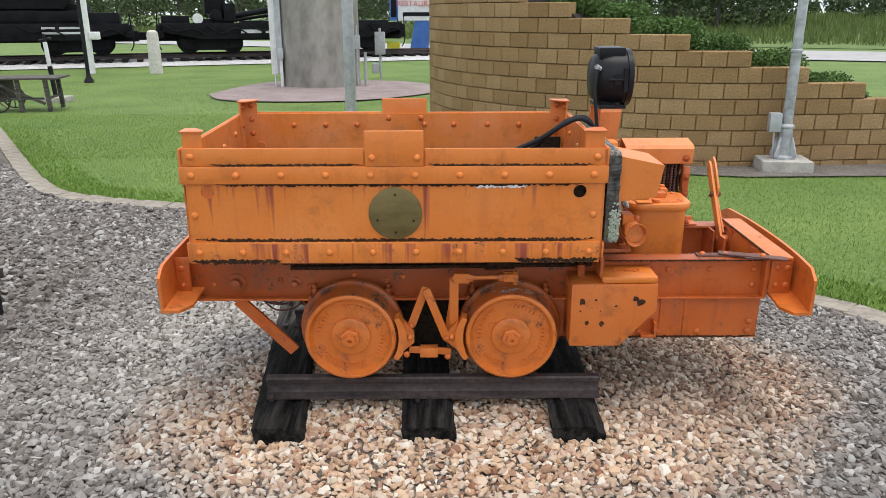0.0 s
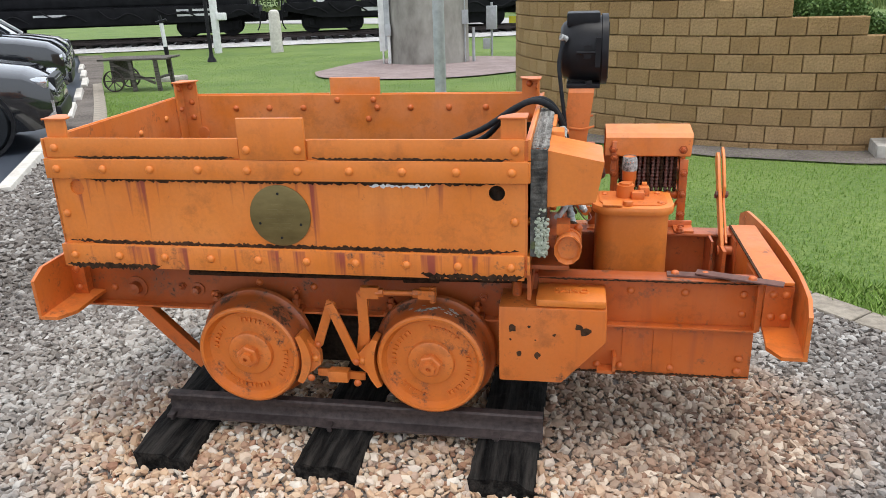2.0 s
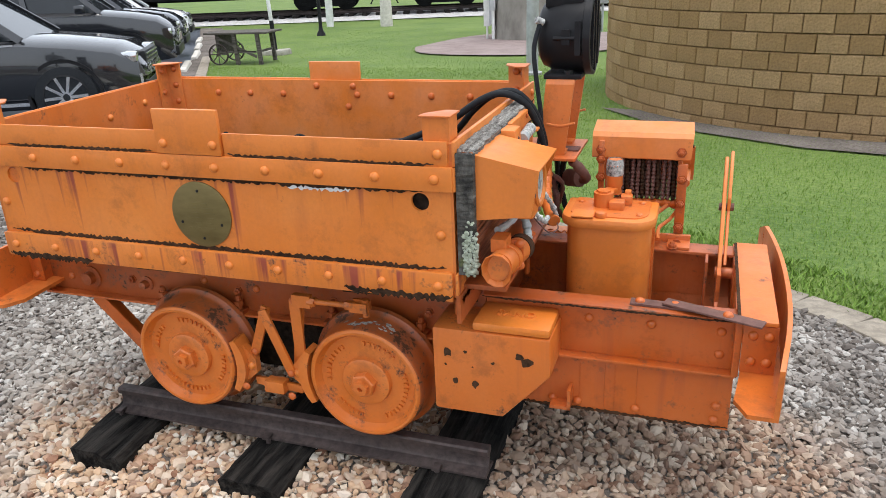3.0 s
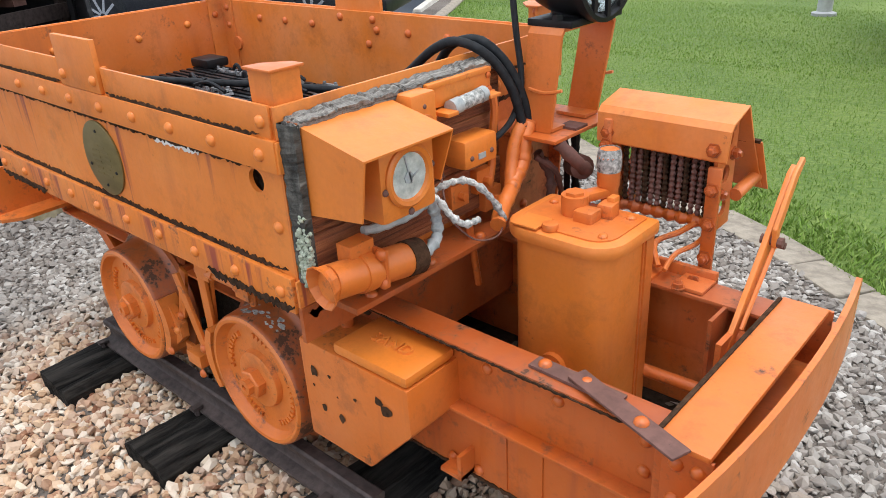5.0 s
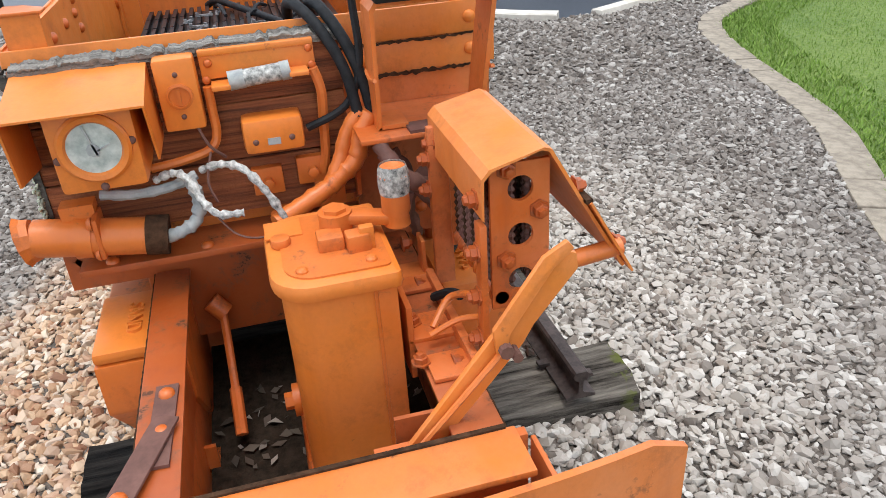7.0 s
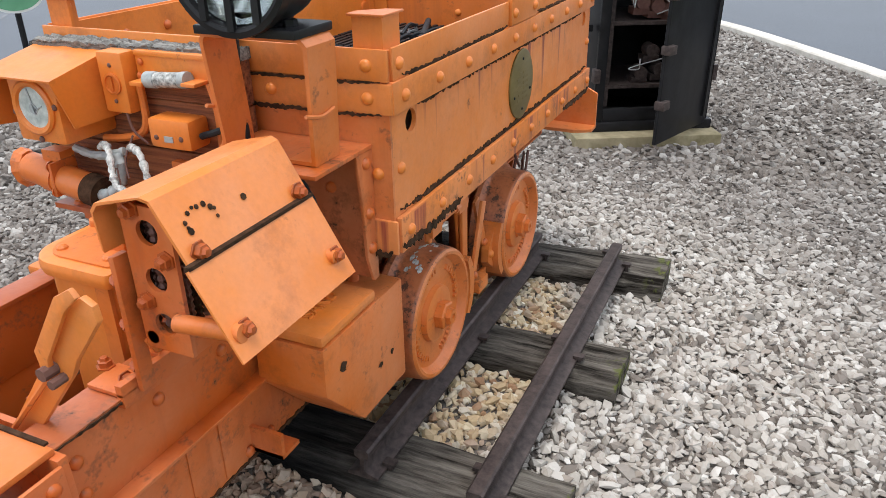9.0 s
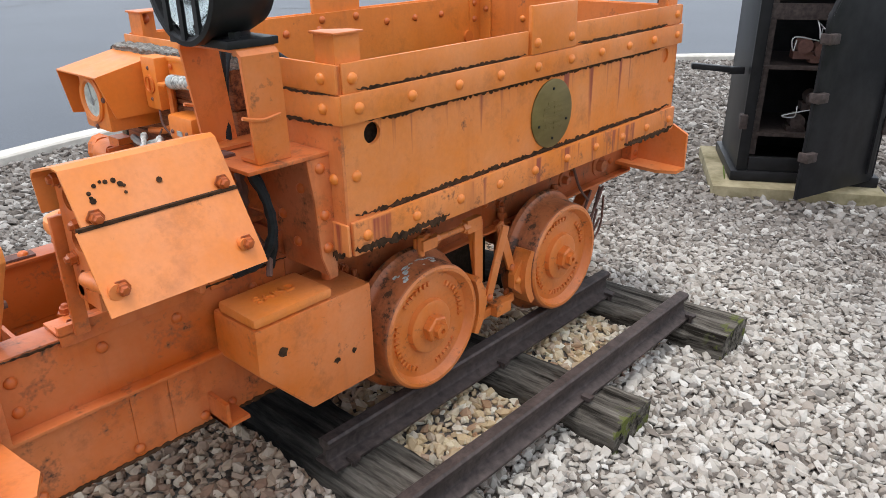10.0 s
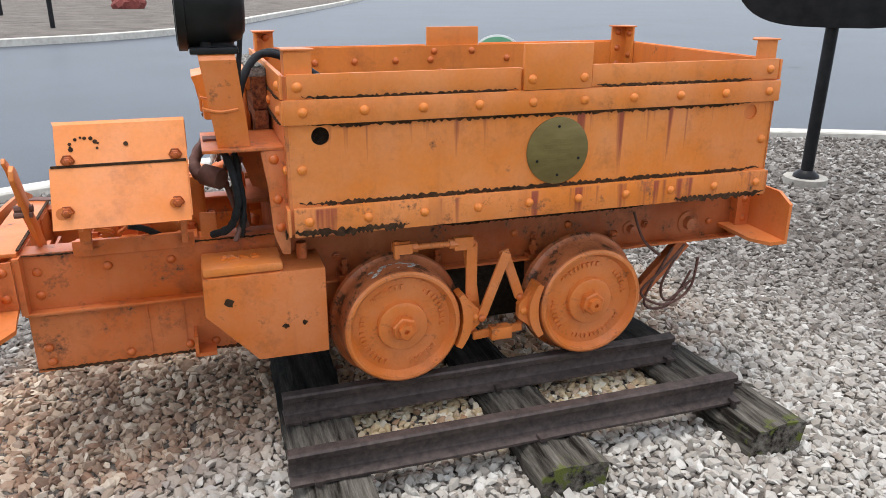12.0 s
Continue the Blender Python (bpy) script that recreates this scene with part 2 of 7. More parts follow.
M_TIE = wood("black_creosoted_tie", (0.016, 0.014, 0.013), (0.06, 0.052, 0.046), 1, 30)
M_TIEB = wood("weathered_grey_tie", (0.05, 0.047, 0.04), (0.16, 0.15, 0.13), 1, 30, 0.5)
M_PLANK = wood("paint_soaked_plank", (0.22, 0.065, 0.025), (0.48, 0.17, 0.06), 1, 85)
M_GREYWOOD = wood("weathered_grey_wood", (0.17, 0.16, 0.145), (0.46, 0.45, 0.41), 1, 110)
M_CART = wood("old_grey_timber", (0.07, 0.06, 0.05), (0.19, 0.17, 0.15), 0, 30)


def island_mix(name, cols, rough=0.9, patches=(), bumps=0.3):
    """Each loose piece takes a colour of its own; patches: other mixes within ovals on the ground."""
    m, nd, ln, b = surface(name, rough)
    g = nd.new("ShaderNodeNewGeometry")
    n = len(cols)
    col = ramp(nd, ln, g.outputs["Random Per Island"], *[((i + 0.5) / n, c) for i, c in enumerate(cols)])
    co = mapped(nd, ln, (1, 1, 1))
    for cx, cy, rx, ry, edge, tones in patches:
        other = ramp(nd, ln, g.outputs["Random Per Island"], *[((i + 0.5) / len(tones), c) for i, c in enumerate(tones)])
        d = nd.new("ShaderNodeVectorMath")
        d.operation = 'LENGTH'
        mp = nd.new("ShaderNodeMapping")
        ln.new(co, mp.inputs[0])
        mp.inputs[1].default_value, mp.inputs[3].default_value = (-cx / rx, -cy / ry, 0), (1 / rx, 1 / ry, 0)
        ln.new(mp.outputs[0], d.inputs[0])
        wob = math_node(nd, ln, 'ADD', d.outputs["Value"], math_node(nd, ln, 'MULTIPLY', noise_tex(nd, ln, co, 3.0, 4), 0.6))
        col = mix(nd, ln, ramp(nd, ln, math_node(nd, ln, 'MULTIPLY', wob, 0.5), (0.65 - edge, (1, 1, 1)), (0.65 + edge, (0, 0, 0))), col, other)
    f = noise_tex(nd, ln, co, 120, 4)
    col = mix(nd, ln, math_node(nd, ln, 'MULTIPLY', f, 0.22), col, (0.16, 0.14, 0.12))
    ln.new(col, b.inputs["Base Color"])
    bump(nd, ln, b, f, bumps, 0.002)
    return m


M_STONE = island_mix("crushed_limestone", [(0.129, 0.11, 0.0973), (0.258, 0.236, 0.213), (0.182, 0.163, 0.148), (0.357, 0.334, 0.308), (0.0912, 0.076, 0.0669), (0.471, 0.452, 0.422), (0.213, 0.19, 0.171)],
                     patches=[(0.10, 0.50, 1.55, 1.35, 0.16, [(0.36, 0.329, 0.288), (0.504, 0.473, 0.427), (0.18, 0.153, 0.131), (0.576, 0.549, 0.508), (0.297, 0.252, 0.211), (0.63, 0.608, 0.567), (0.423, 0.387, 0.342)]),
                              (0.30, -0.28, 1.25, 0.72, 0.10, [(0.437, 0.277, 0.168), (0.638, 0.47, 0.319), (0.252, 0.109, 0.0588), (0.706, 0.605, 0.47), (0.42, 0.227, 0.134), (0.739, 0.672, 0.571), (0.588, 0.403, 0.26)]),
                              (1.30, 0.02, 0.62, 0.52, 0.12, [(0.34, 0.22, 0.15), (0.52, 0.39, 0.28), (0.16, 0.09, 0.06), (0.66, 0.55, 0.43), (0.27, 0.155, 0.10)]),
                              (0.12, 0.42, 0.62, 0.26, 0.08, [(0.552, 0.405, 0.239), (0.736, 0.644, 0.46), (0.386, 0.221, 0.12), (0.791, 0.736, 0.607), (0.607, 0.46, 0.276)])])
M_GRASS = island_mix("lawn_blades", [(0.15, 0.27, 0.035), (0.20, 0.34, 0.05), (0.17, 0.30, 0.04), (0.27, 0.37, 0.09), (0.13, 0.235, 0.03)], 0.7, bumps=0)
M_LEAF = island_mix("dark_shrub_leaves", [(0.05, 0.115, 0.02), (0.085, 0.165, 0.03), (0.065, 0.14, 0.025), (0.11, 0.19, 0.04)], 0.7, bumps=0)
M_TREE = island_mix("tree_leaves", [(0.03, 0.055, 0.016), (0.055, 0.09, 0.03), (0.04, 0.07, 0.022), (0.075, 0.11, 0.04)], 0.8, bumps=0)
M_MEADOW = island_mix("tall_meadow_grass", [(0.10, 0.155, 0.035), (0.17, 0.21, 0.06), (0.13, 0.18, 0.045), (0.07, 0.115, 0.025)], 0.8, bumps=0)
M_GBED = plain("gravel_bed", (0.07, 0.06, 0.052), (0.25, 0.22, 0.195), 45, 0.95, 0, 1.0, dist=0.02, scale2=1.2)
M_LAWN = plain("lawn_soil_and_grass", (0.055, 0.115, 0.015), (0.17, 0.235, 0.05), 30, 0.9, 0, 0.8, dist=0.02, scale2=0.6)
M_FIELD = plain("far_field", (0.075, 0.13, 0.025), (0.13, 0.18, 0.045), 0.8, 0.95, 0, 0.0, scale2=0.05)
M_ASPH = plain("wet_asphalt", (0.034, 0.041, 0.053), (0.062, 0.073, 0.092), 60, 0.38, 0, 0.3, dist=0.003, scale2=0.5)
M_ROAD = plain("pale_road", (0.30, 0.29, 0.28), (0.40, 0.39, 0.37), 2, 0.9, 0, 0.0, scale2=0.2)
M_PAVER = plain("sandy_paver", (0.17, 0.145, 0.115), (0.36, 0.315, 0.25), 25, 0.9, 0, 0.6, dist=0.01)
M_MOUND = plain("pink_gravel", (0.16, 0.115, 0.105), (0.34, 0.27, 0.255), 25, 0.95, 0, 0.8, dist=0.02)


def block_stone():
    m, nd, ln, b = surface("split_face_block", 0.95)
    oi = nd.new("ShaderNodeObjectInfo")
    g = nd.new("ShaderNodeNewGeometry")
    r = math_node(nd, ln, 'FRACT', math_node(nd, ln, 'ADD', oi.outputs["Random"], g.outputs["Random Per Island"]))
    co = mapped(nd, ln, (1, 1, 1))
    f, w = noise_tex(nd, ln, co, 60, 7, 0.75), noise_tex(nd, ln, co, 3, 3)
    col = ramp(nd, ln, r, (0.0, (0.37, 0.228, 0.102)), (0.5, (0.45, 0.285, 0.135)), (1.0, (0.52, 0.345, 0.178)))
    col = mix(nd, ln, math_node(nd, ln, 'MULTIPLY', ramp(nd, ln, f, *bw(0.40, 0.66)), 0.65), col, (0.14, 0.088, 0.045))
    col = mix(nd, ln, math_node(nd, ln, 'MULTIPLY', ramp(nd, ln, w, *bw(0.45, 0.75)), 0.35), col, (0.2, 0.15, 0.1))
    ln.new(col, b.inputs["Base Color"])
    bump(nd, ln, b, f, 1.0, 0.02)
    return m


M_BLOCK = block_stone()


def glass(name, tint=(0.9, 0.95, 0.93), rough=0.03):
    m, nd, ln, b = surface(name, rough)
    b.inputs["Base Color"].default_value = (*tint, 1)
    b.inputs["Transmission Weight"].default_value = 1.0
    b.inputs["IOR"].default_value = 1.45
    return m


M_GLASS = glass("lamp_glass")
M_DARKGLASS = plain("tinted_car_glass", (0.012, 0.015, 0.018), (0.02, 0.024, 0.028), 1, 0.06, 0, 0.0)
M_CHROME = plain("chrome_trim", (0.55, 0.56, 0.58), (0.7, 0.7, 0.72), 4, 0.15, 0.9, 0.0)

for _m, _s in ((M_RUST, 0.12), (M_TIE, 0.15), (M_RAIL, 0.25), (M_DIRT_SHADE, 0.1), (M_ASPH, 0.22), (M_BLACK, 0.16), (M_GBED, 0.1), (M_STONE, 0.25), (M_BLOCK, 0.15), (M_RUBBER, 0.16), (M_GRASS, 0.25), (M_TREE, 0.15), (M_MEADOW, 0.15), (M_LEAF, 0.2)):
    _m.node_tree.nodes["Principled BSDF"].inputs["Specular IOR Level"].default_value = _s

# ---------- the mine locomotive ----------
LOCO = thing("mine_locomotive", "small orange battery mine locomotive with rusted paint on a short track", "mine locomotive", pose(0, 0.05, 0.004, 1.0, 0, 0))


def dome(r, h=None, seg=10):
    h = r * 0.75 if h is None else h
    return Geo().lathe([(r, 0), (r * 0.93, h * 0.45), (r * 0.62, h * 0.85), (0.0005, h)], Matrix.Identity(4), seg)


RIVET = dome(0.0135).mesh("rivet", M_PAINT, True)
RIVET_DIRTY = dome(0.0135).mesh("rivet", M_FRAME, True)
BOLT = Geo().lathe([(0.017, 0), (0.017, 0.003), (0.0125, 0.003), (0.0125, 0.013), (0.009, 0.014), (0.007, 0.02), (0.0005, 0.021)], Matrix.Identity(4), 6).mesh("bolt", M_GRIME_SHADE)
TURN = {'-y': (90, 0, 0), '+y': (-90, 0, 0), '+x': (0, 90, 0), '-x': (0, -90, 0), '+z': (0, 0, 0), '-z': (180, 0, 0)}


def stud(parent, spots, facing, mesh=None, name="rivet"):
    """Rivets or bolts on a plate, each an object that shares one mesh."""
    for x, y, z in spots:
        o = new(name, mesh or RIVET)
        o.matrix_local = pose(x, y, z, *TURN[facing])
        o.parent = parent


def ragged(x0, x1, y, z_top, depth, facing, seed, along='x'):
    """A thin scale of rust with a torn lower edge, along a seam."""
    rnd = random.Random(seed)
    g, n = Geo(), max(6, int(abs(x1 - x0) / 0.006))
    vs, fs = [], []
    for i in range(n + 1):
        x = x0 + (x1 - x0) * i / n
        d = depth * (0.5 + 0.5 * rnd.random()) * min(1, 9 * min(i, n - i) / n + 0.25)
        t = z_top - depth * 0.4 * rnd.random()
        for dy in (0, facing * 0.003):
            for z in (t, min(t - 0.001, z_top - d)):
                vs.append((x, y + dy, z) if along == 'x' else (y + dy, x, z))
    for i in range(n):
        a, b = 4 * i, 4 * i + 4
        fs += [(a, a + 1, b + 1, b), (a + 2, b + 2, b + 3, a + 3), (a, b, b + 2, a + 2), (a + 1, a + 3, b + 3, b + 1)]
    return g.add(vs, fs)


def ring_panel(x0, x1, y0, y1, z0, z1, holes):
    """One plate with round holes right through it."""
    g, q, n = Geo(), 0.04, 24
    xs = sorted({x0, x1, *[h[0] - q for h in holes], *[h[0] + q for h in holes]})
    zs = [z0, holes[0][1] - q, holes[0][1] + q, z1]
    for a, b in zip(xs, xs[1:]):
        hs = [h for h in holes if abs(h[0] - (a + b) / 2) < 0.005]
        for k, (u, v) in enumerate(zip(zs, zs[1:])):
            if not (hs and k == 1):
                for y in (y0, y1):
                    g.add([(a, y, u), (b, y, u), (b, y, v), (a, y, v)], [(0, 1, 2, 3)])
                continue
            hx, hz, r = hs[0]
            ring = [(math.cos(2 * math.pi * i / n), math.sin(2 * math.pi * i / n)) for i in range(n)]
            far = [q / max(abs(c), abs(s)) for c, s in ring]
            vs = [(hx + c * r, y, hz + s * r) for y in (y0, y1) for c, s in ring] + [(hx + c * f, y, hz + s * f) for y in (y0, y1) for (c, s), f in zip(ring, far)]
            fs = []
            for i in range(n):
                j = (i + 1) % n
                fs += [(i, j, 2 * n + j, 2 * n + i), (n + i, 3 * n + i, 3 * n + j, n + j), (i, n + i, n + j, j)]
            g.add(vs, fs)
    for a, b in zip(xs, xs[1:]):
        for z in (z0, z1):
            g.add([(a, y0, z), (b, y0, z), (b, y1, z), (a, y1, z)], [(0, 1, 2, 3)])
    for u, v in zip(zs, zs[1:]):
        for x in (x0, x1):
            g.add([(x, y0, u), (x, y1, u), (x, y1, v), (x, y0, v)], [(0, 1, 2, 3)])
    return g


def wide(s, y):
    """y on one flank of the box and its running gear; the -y flank lies nearer the middle."""
    return s * y + (0.033 if s < 0 else 0.0)


# battery box
RX = [-0.73 + 1.46 * i / 9 for i in range(10)]
for s in (-1, 1):
    f = '-y' if s < 0 else '+y'
    hole = [(0.685, 0.993, 0.0245), (-0.68, 0.993, 0.0245)]
    panel = part("side_panel", ring_panel(-0.762, 0.768, min(wide(s, 0.462), wide(s, 0.472)), max(wide(s, 0.462), wide(s, 0.472)), 0.73, 1.15, hole), M_PANEL, LOCO, "orange steel side plate with rust drips", smooth=False, weld=True)
    panel.data.materials.append(M_PAINT)
    for q in panel.data.polygons:
        if q.normal.y * s < -0.5:
            q.material_index = 1
    stud(panel, [(-0.735, wide(s, 0.472), 0.905), (0.738, wide(s, 0.472), 0.905)], f)
    # added near-black block that paints the box's inner shade behind the front hole
    part("inner_pad", Geo().box(0.625, 0.745, *sorted((wide(s, 0.425), wide(s, 0.448))), 0.94, 1.04), M_DIRT_SHADE, panel)
    part("plug_disc", Geo().rod((-0.68, wide(s, 0.452), 0.993), (-0.68, wide(s, 0.465), 0.993), 0.0245, 20), M_CHIP, panel)
    ya, yb = sorted((wide(s, 0.472), wide(s, 0.479)))
    strip = part("top_strip", Geo().box(-0.758, -0.104, ya, yb, 1.094, 1.157), M_PAINT, LOCO, "orange rim strip", bevel=0.002)
    stud(strip, [(-0.728, wide(s, 0.479), 1.125)], f)
    stud(part("top_strip", Geo().box(0.118, 0.766, ya, yb, 1.090, 1.155), M_PAINT, LOCO, "orange rim strip", bevel=0.002), [(0.74, wide(s, 0.479), 1.122)], f)
    band = part("upper_band", Geo().box(-0.772, 0.778, min(wide(s, 0.472), wide(s, 0.485)), max(wide(s, 0.472), wide(s, 0.485)), 1.026, 1.091), M_PAINT, LOCO, "riveted orange band", bevel=0.003)
    stud(band, [(x, wide(s, 0.485), 1.058) for x in RX], f)
    low = part("lower_band", Geo().box(-0.766, 0.768, min(wide(s, 0.472), wide(s, 0.485)), max(wide(s, 0.472), wide(s, 0.485)), 0.722, 0.803), M_LOWER, LOCO, "rust-stained riveted lower band", bevel=0.003)
    stud(low, [(x * 0.997, wide(s, 0.485), 0.764) for x in RX], f)
    flap = part("middle_flap", Geo().box(-0.10, 0.112, min(wide(s, 0.472), wide(s, 0.486)), max(wide(s, 0.472), wide(s, 0.486)), 1.092, 1.219), M_PAINT, LOCO, "upright orange plate over the rim", bevel=0.003)
    stud(flap, [(-0.075, wide(s, 0.486), 1.122), (0.088, wide(s, 0.486), 1.122)], f)
    part("rust_seam", ragged(-0.66, -0.12, wide(s, 0.479), 1.102, 0.014, s, 1 + s), M_RUST, strip)
    part("rust_seam", ragged(0.13, 0.73, wide(s, 0.479), 1.101, 0.017, s, 5 + s), M_RUST, strip)
    part("rust_seam", ragged(-0.70, 0.74, wide(s, 0.472), 1.031, 0.019, s, 9 + s), M_RUST, band)
    part("rust_seam", ragged(-0.74, 0.75, wide(s, 0.472), 0.819, 0.024, s, 12 + s), M_RUST, low)
    part("rust_seam", ragged(-0.76, -0.42, wide(s, 0.485), 0.741, 0.026, s, 15 + s), M_RUST, low)
    part("rust_seam", ragged(0.45, 0.768, wide(s, 0.485), 0.745, 0.03, s, 19 + s), M_RUST, low)
    if s < 0:
        part("bare_primer", ragged(0.29, 0.50, wide(s, 0.4722), 1.026, 0.022, s * 0.5, 91), M_WHITEPAINT, panel, "pale bare primer where paint flaked")
    # brass medallion
    mx = 0.006 if s < 0 else -0.008
    plaque = part("medallion", Geo().lathe([(0.0005, 0), (0.099, 0), (0.099, 0.004), (0.094, 0.006), (0.0005, 0.006)], pose(mx, wide(s, 0.4725), 0.912, *TURN[f]), 48, False), M_BRASS, LOCO, "round tarnished brass plaque")
    stud(plaque, [(mx + 0.072 * math.cos(a), wide(s, 0.4785), 0.912 + 0.072 * math.sin(a)) for a in (1.57, 3.5, 5.9, 4.71)], f, dome(0.0045).mesh("screw", M_BLACK), "screw")
    bars = Geo()
    for k, (w, z) in enumerate(((0.05, 0.945), (0.085, 0.93), (0.095, 0.915), (0.09, 0.90), (0.07, 0.885), (0.085, 0.87))):
        for q in (-1, 1):
            bars.box(mx + q * w * 0.28 - w * 0.22, mx + q * w * 0.28 + w * 0.22, wide(s, 0.4783), wide(s, 0.4795), z - 0.0035, z + 0.0035)
    part("worn_lettering", bars, M_BRASS, plaque)
for e in (-1, 1):
    x0, x1 = (-0.766, -0.758) if e < 0 else (0.768, 0.776)
    f = '-x' if e < 0 else '+x'
    # end plates get the darker chipped paint so their shade sits in the colour
    end = part("end_panel", Geo().box(x0, x1, -0.439, 0.472, 0.73, 1.15), M_CHIP, LOCO, "orange steel end plate")
    t0, t1 = (x0 - 0.008, x0) if e < 0 else (x1, x1 + 0.008)
    eb = part("end_band", Geo().box(t0, t1, -0.449, 0.482, 1.027, 1.089), M_PAINT, LOCO, bevel=0.002)
    et = part("end_strip", Geo().box(t0, t1, -0.443, 0.476, 1.092, 1.154), M_PAINT, LOCO, bevel=0.002)
    el = part("end_band", Geo().box(t0, t1, -0.449, 0.482, 0.724, 0.80), M_LOWER, LOCO, bevel=0.002)
    xo = t1 if e > 0 else t0
    stud(et, [(xo, y, 1.122) for y in (-0.40, 0.43)], f)
    stud(eb, [(xo, y, 1.058) for y in (-0.40, 0.43, -0.2, 0.0, 0.2)], f)
    stud(end, [(x1 if e > 0 else x0, y, 0.90) for y in (-0.408, 0.44)], f)
    stud(end, [(x0 if e > 0 else x1, y, z) for y, z in ((-0.2, 1.07), (0.1, 1.06), (0.3, 1.08), (-0.05, 0.98))], '-x' if e > 0 else '+x')
# rivets that show on the inner faces
for s in (-1, 1):
    o = [c for c in LOCO.children if c.name.startswith("side_panel")][0 if s < 0 else 1]
    stud(o, [(x, wide(s, 0.462), 1.096) for x in (-0.52, -0.37, -0.22, 0.10, 0.24, 0.40, 0.55)] + [(-0.07, wide(s, 0.462), 1.128), (0.085, wide(s, 0.462), 1.128), (0.06, wide(s, 0.462), 1.05)], '+y' if s < 0 else '-y', RIVET_DIRTY)
for s in (-1, 1):
    for e, x in ((-1, -0.7665), (1, 0.7765)):
        part("rust_edge", ragged(wide(s, 0.47), s * 0.30, x + e * 0.0085, 0.735, 0.03, e, 60 + s + e, 'y'), M_RUST, LOCO)
    part("rust_edge", ragged(0.80, 1.49, -0.2842 if s < 0 else 0.2552, 0.672, 0.008, s, 70 + s), M_RUST, LOCO)
part("rust_edge", ragged(-0.43, 0.46, 0.7842, 1.093, 0.010, 1, 77, 'y'), M_RUST, LOCO)
part("rust_edge", ragged(-0.43, 0.46, 0.7842, 1.030, 0.014, 1, 78, 'y'), M_RUST, LOCO)
# corner posts of angle iron with worn caps
for ex in (-1, 1):
    for s in (-1, 1):
        cx, cy = (-0.757 if ex < 0 else 0.767), wide(s, 0.461)
        def angle(w, z0, z1):
            t = 0.008
            return [(cx, cy), (cx - ex * w, cy), (cx - ex * w, cy - s * t), (cx - ex * t, cy - s * t), (cx - ex * t, cy - s * 0.066), (cx, cy - s * 0.066)], 'z', z0, z1
        p = part("corner_post", Geo().prism(*angle(0.070 if ex < 0 else 0.050, 0.79, 1.04)).prism(*angle(0.070, 1.04, 1.212)), M_PAINT, LOCO, "angle iron corner post with a flat cap", smooth=False)
        part("cap", Geo().prism([(cx + ex * 0.006, cy + s * 0.007), (cx - ex * 0.079, cy + s * 0.007), (cx - ex * 0.072, cy - s * 0.03), (cx - ex * 0.03, cy - s * 0.074), (cx + ex * 0.006, cy - s * 0.074)], 'z', 1.211, 1.2165), M_CHIP, p, bevel=0.002)
        stud(p, [(cx - ex * 0.042, cy - s * 0.008, z) for z in (1.19, 1.125, 1.06)], '+y' if s < 0 else '-y', RIVET_DIRTY)
        stud(p, [(cx - ex * 0.008, cy - s * 0.042, z) for z in (1.185, 1.10)], '-x' if ex > 0 else '+x', RIVET_DIRTY)
part("box_floor", Geo().box(-0.758, 0.768, -0.429, 0.462, 0.735, 0.75), M_RUST, LOCO)

# battery with cells, links and cables
batt = part("battery", Geo().box(-0.60, 0.33, -0.33, 0.30, 0.83, 1.015), M_BLACK, LOCO, "black lead battery with wire links", bevel=0.006)
rb = random.Random(4)
CELL = Geo().box(-0.072, 0.072, -0.0065, 0.0065, 0, 0.016).mesh("cell_lid", M_BLACK)
LINK = Geo().box(-0.028, 0.028, -0.005, 0.005, 0.0, 0.006).rod((-0.022, 0, 0), (-0.022, 0, 0.013), 0.0055, 8).rod((0.022, 0, 0), (0.022, 0, 0.013), 0.0055, 8).mesh("terminal_link", plain("grey_lead", (0.03, 0.033, 0.036), (0.42, 0.43, 0.44), 60, 0.6, 0, 0.3))
for i in range(6):
    for j in range(22):
        o = new("cell_lid", CELL)
        o.matrix_local = pose(-0.52 + i * 0.153, -0.31 + j * 0.027, 1.015, 0, 0, rb.uniform(-1, 1))
        o.parent = batt
for i in range(34):
    o = new("terminal_link", LINK)
    o.matrix_local = pose(rb.uniform(-0.5, 0.26), rb.uniform(-0.18, 0.27), 1.031, 0, 0, rb.choice((0, 90)) + rb.uniform(-25, 25))
    o.parent = batt
for i in range(14):
    a = Vector((rb.uniform(-0.45, 0.2), rb.uniform(-0.15, 0.26), 1.045))
    d = Vector((rb.uniform(-0.09, 0.09), rb.uniform(-0.05, 0.05), 0))
    part("jumper_wire", Geo().tube([a - d, a + Vector((0, 0, 0.018)), a + d], 0.006, 6), M_RUBBER, batt)
batt.matrix_local = pose(0, 0, -0.072)
part("wooden_wedge", Geo().box(0.25, 0.62, -0.315, -0.29, 0.9, 1.06, pose(0, 0, 0, 0, 6, 0) ), M_WHITEPAINT, LOCO, "pale wooden stick beside the battery")
part("battery_cable", Geo().tube([(-0.62, -0.12, 0.955), (-0.55, -0.08, 0.978), (-0.3, 0.02, 0.978), (0.0, 0.13, 0.978), (0.3, 0.21, 0.98), (0.54, 0.20, 1.01), (0.66, 0.14, 1.115), (0.73, 0.115, 1.168), (0.80, 0.13, 1.176), (0.85, 0.165, 1.115), (0.875, 0.19, 1.03), (0.885, 0.20, 0.95)], 0.0112, 10), M_RUBBER, LOCO, "thick black rubber cable")
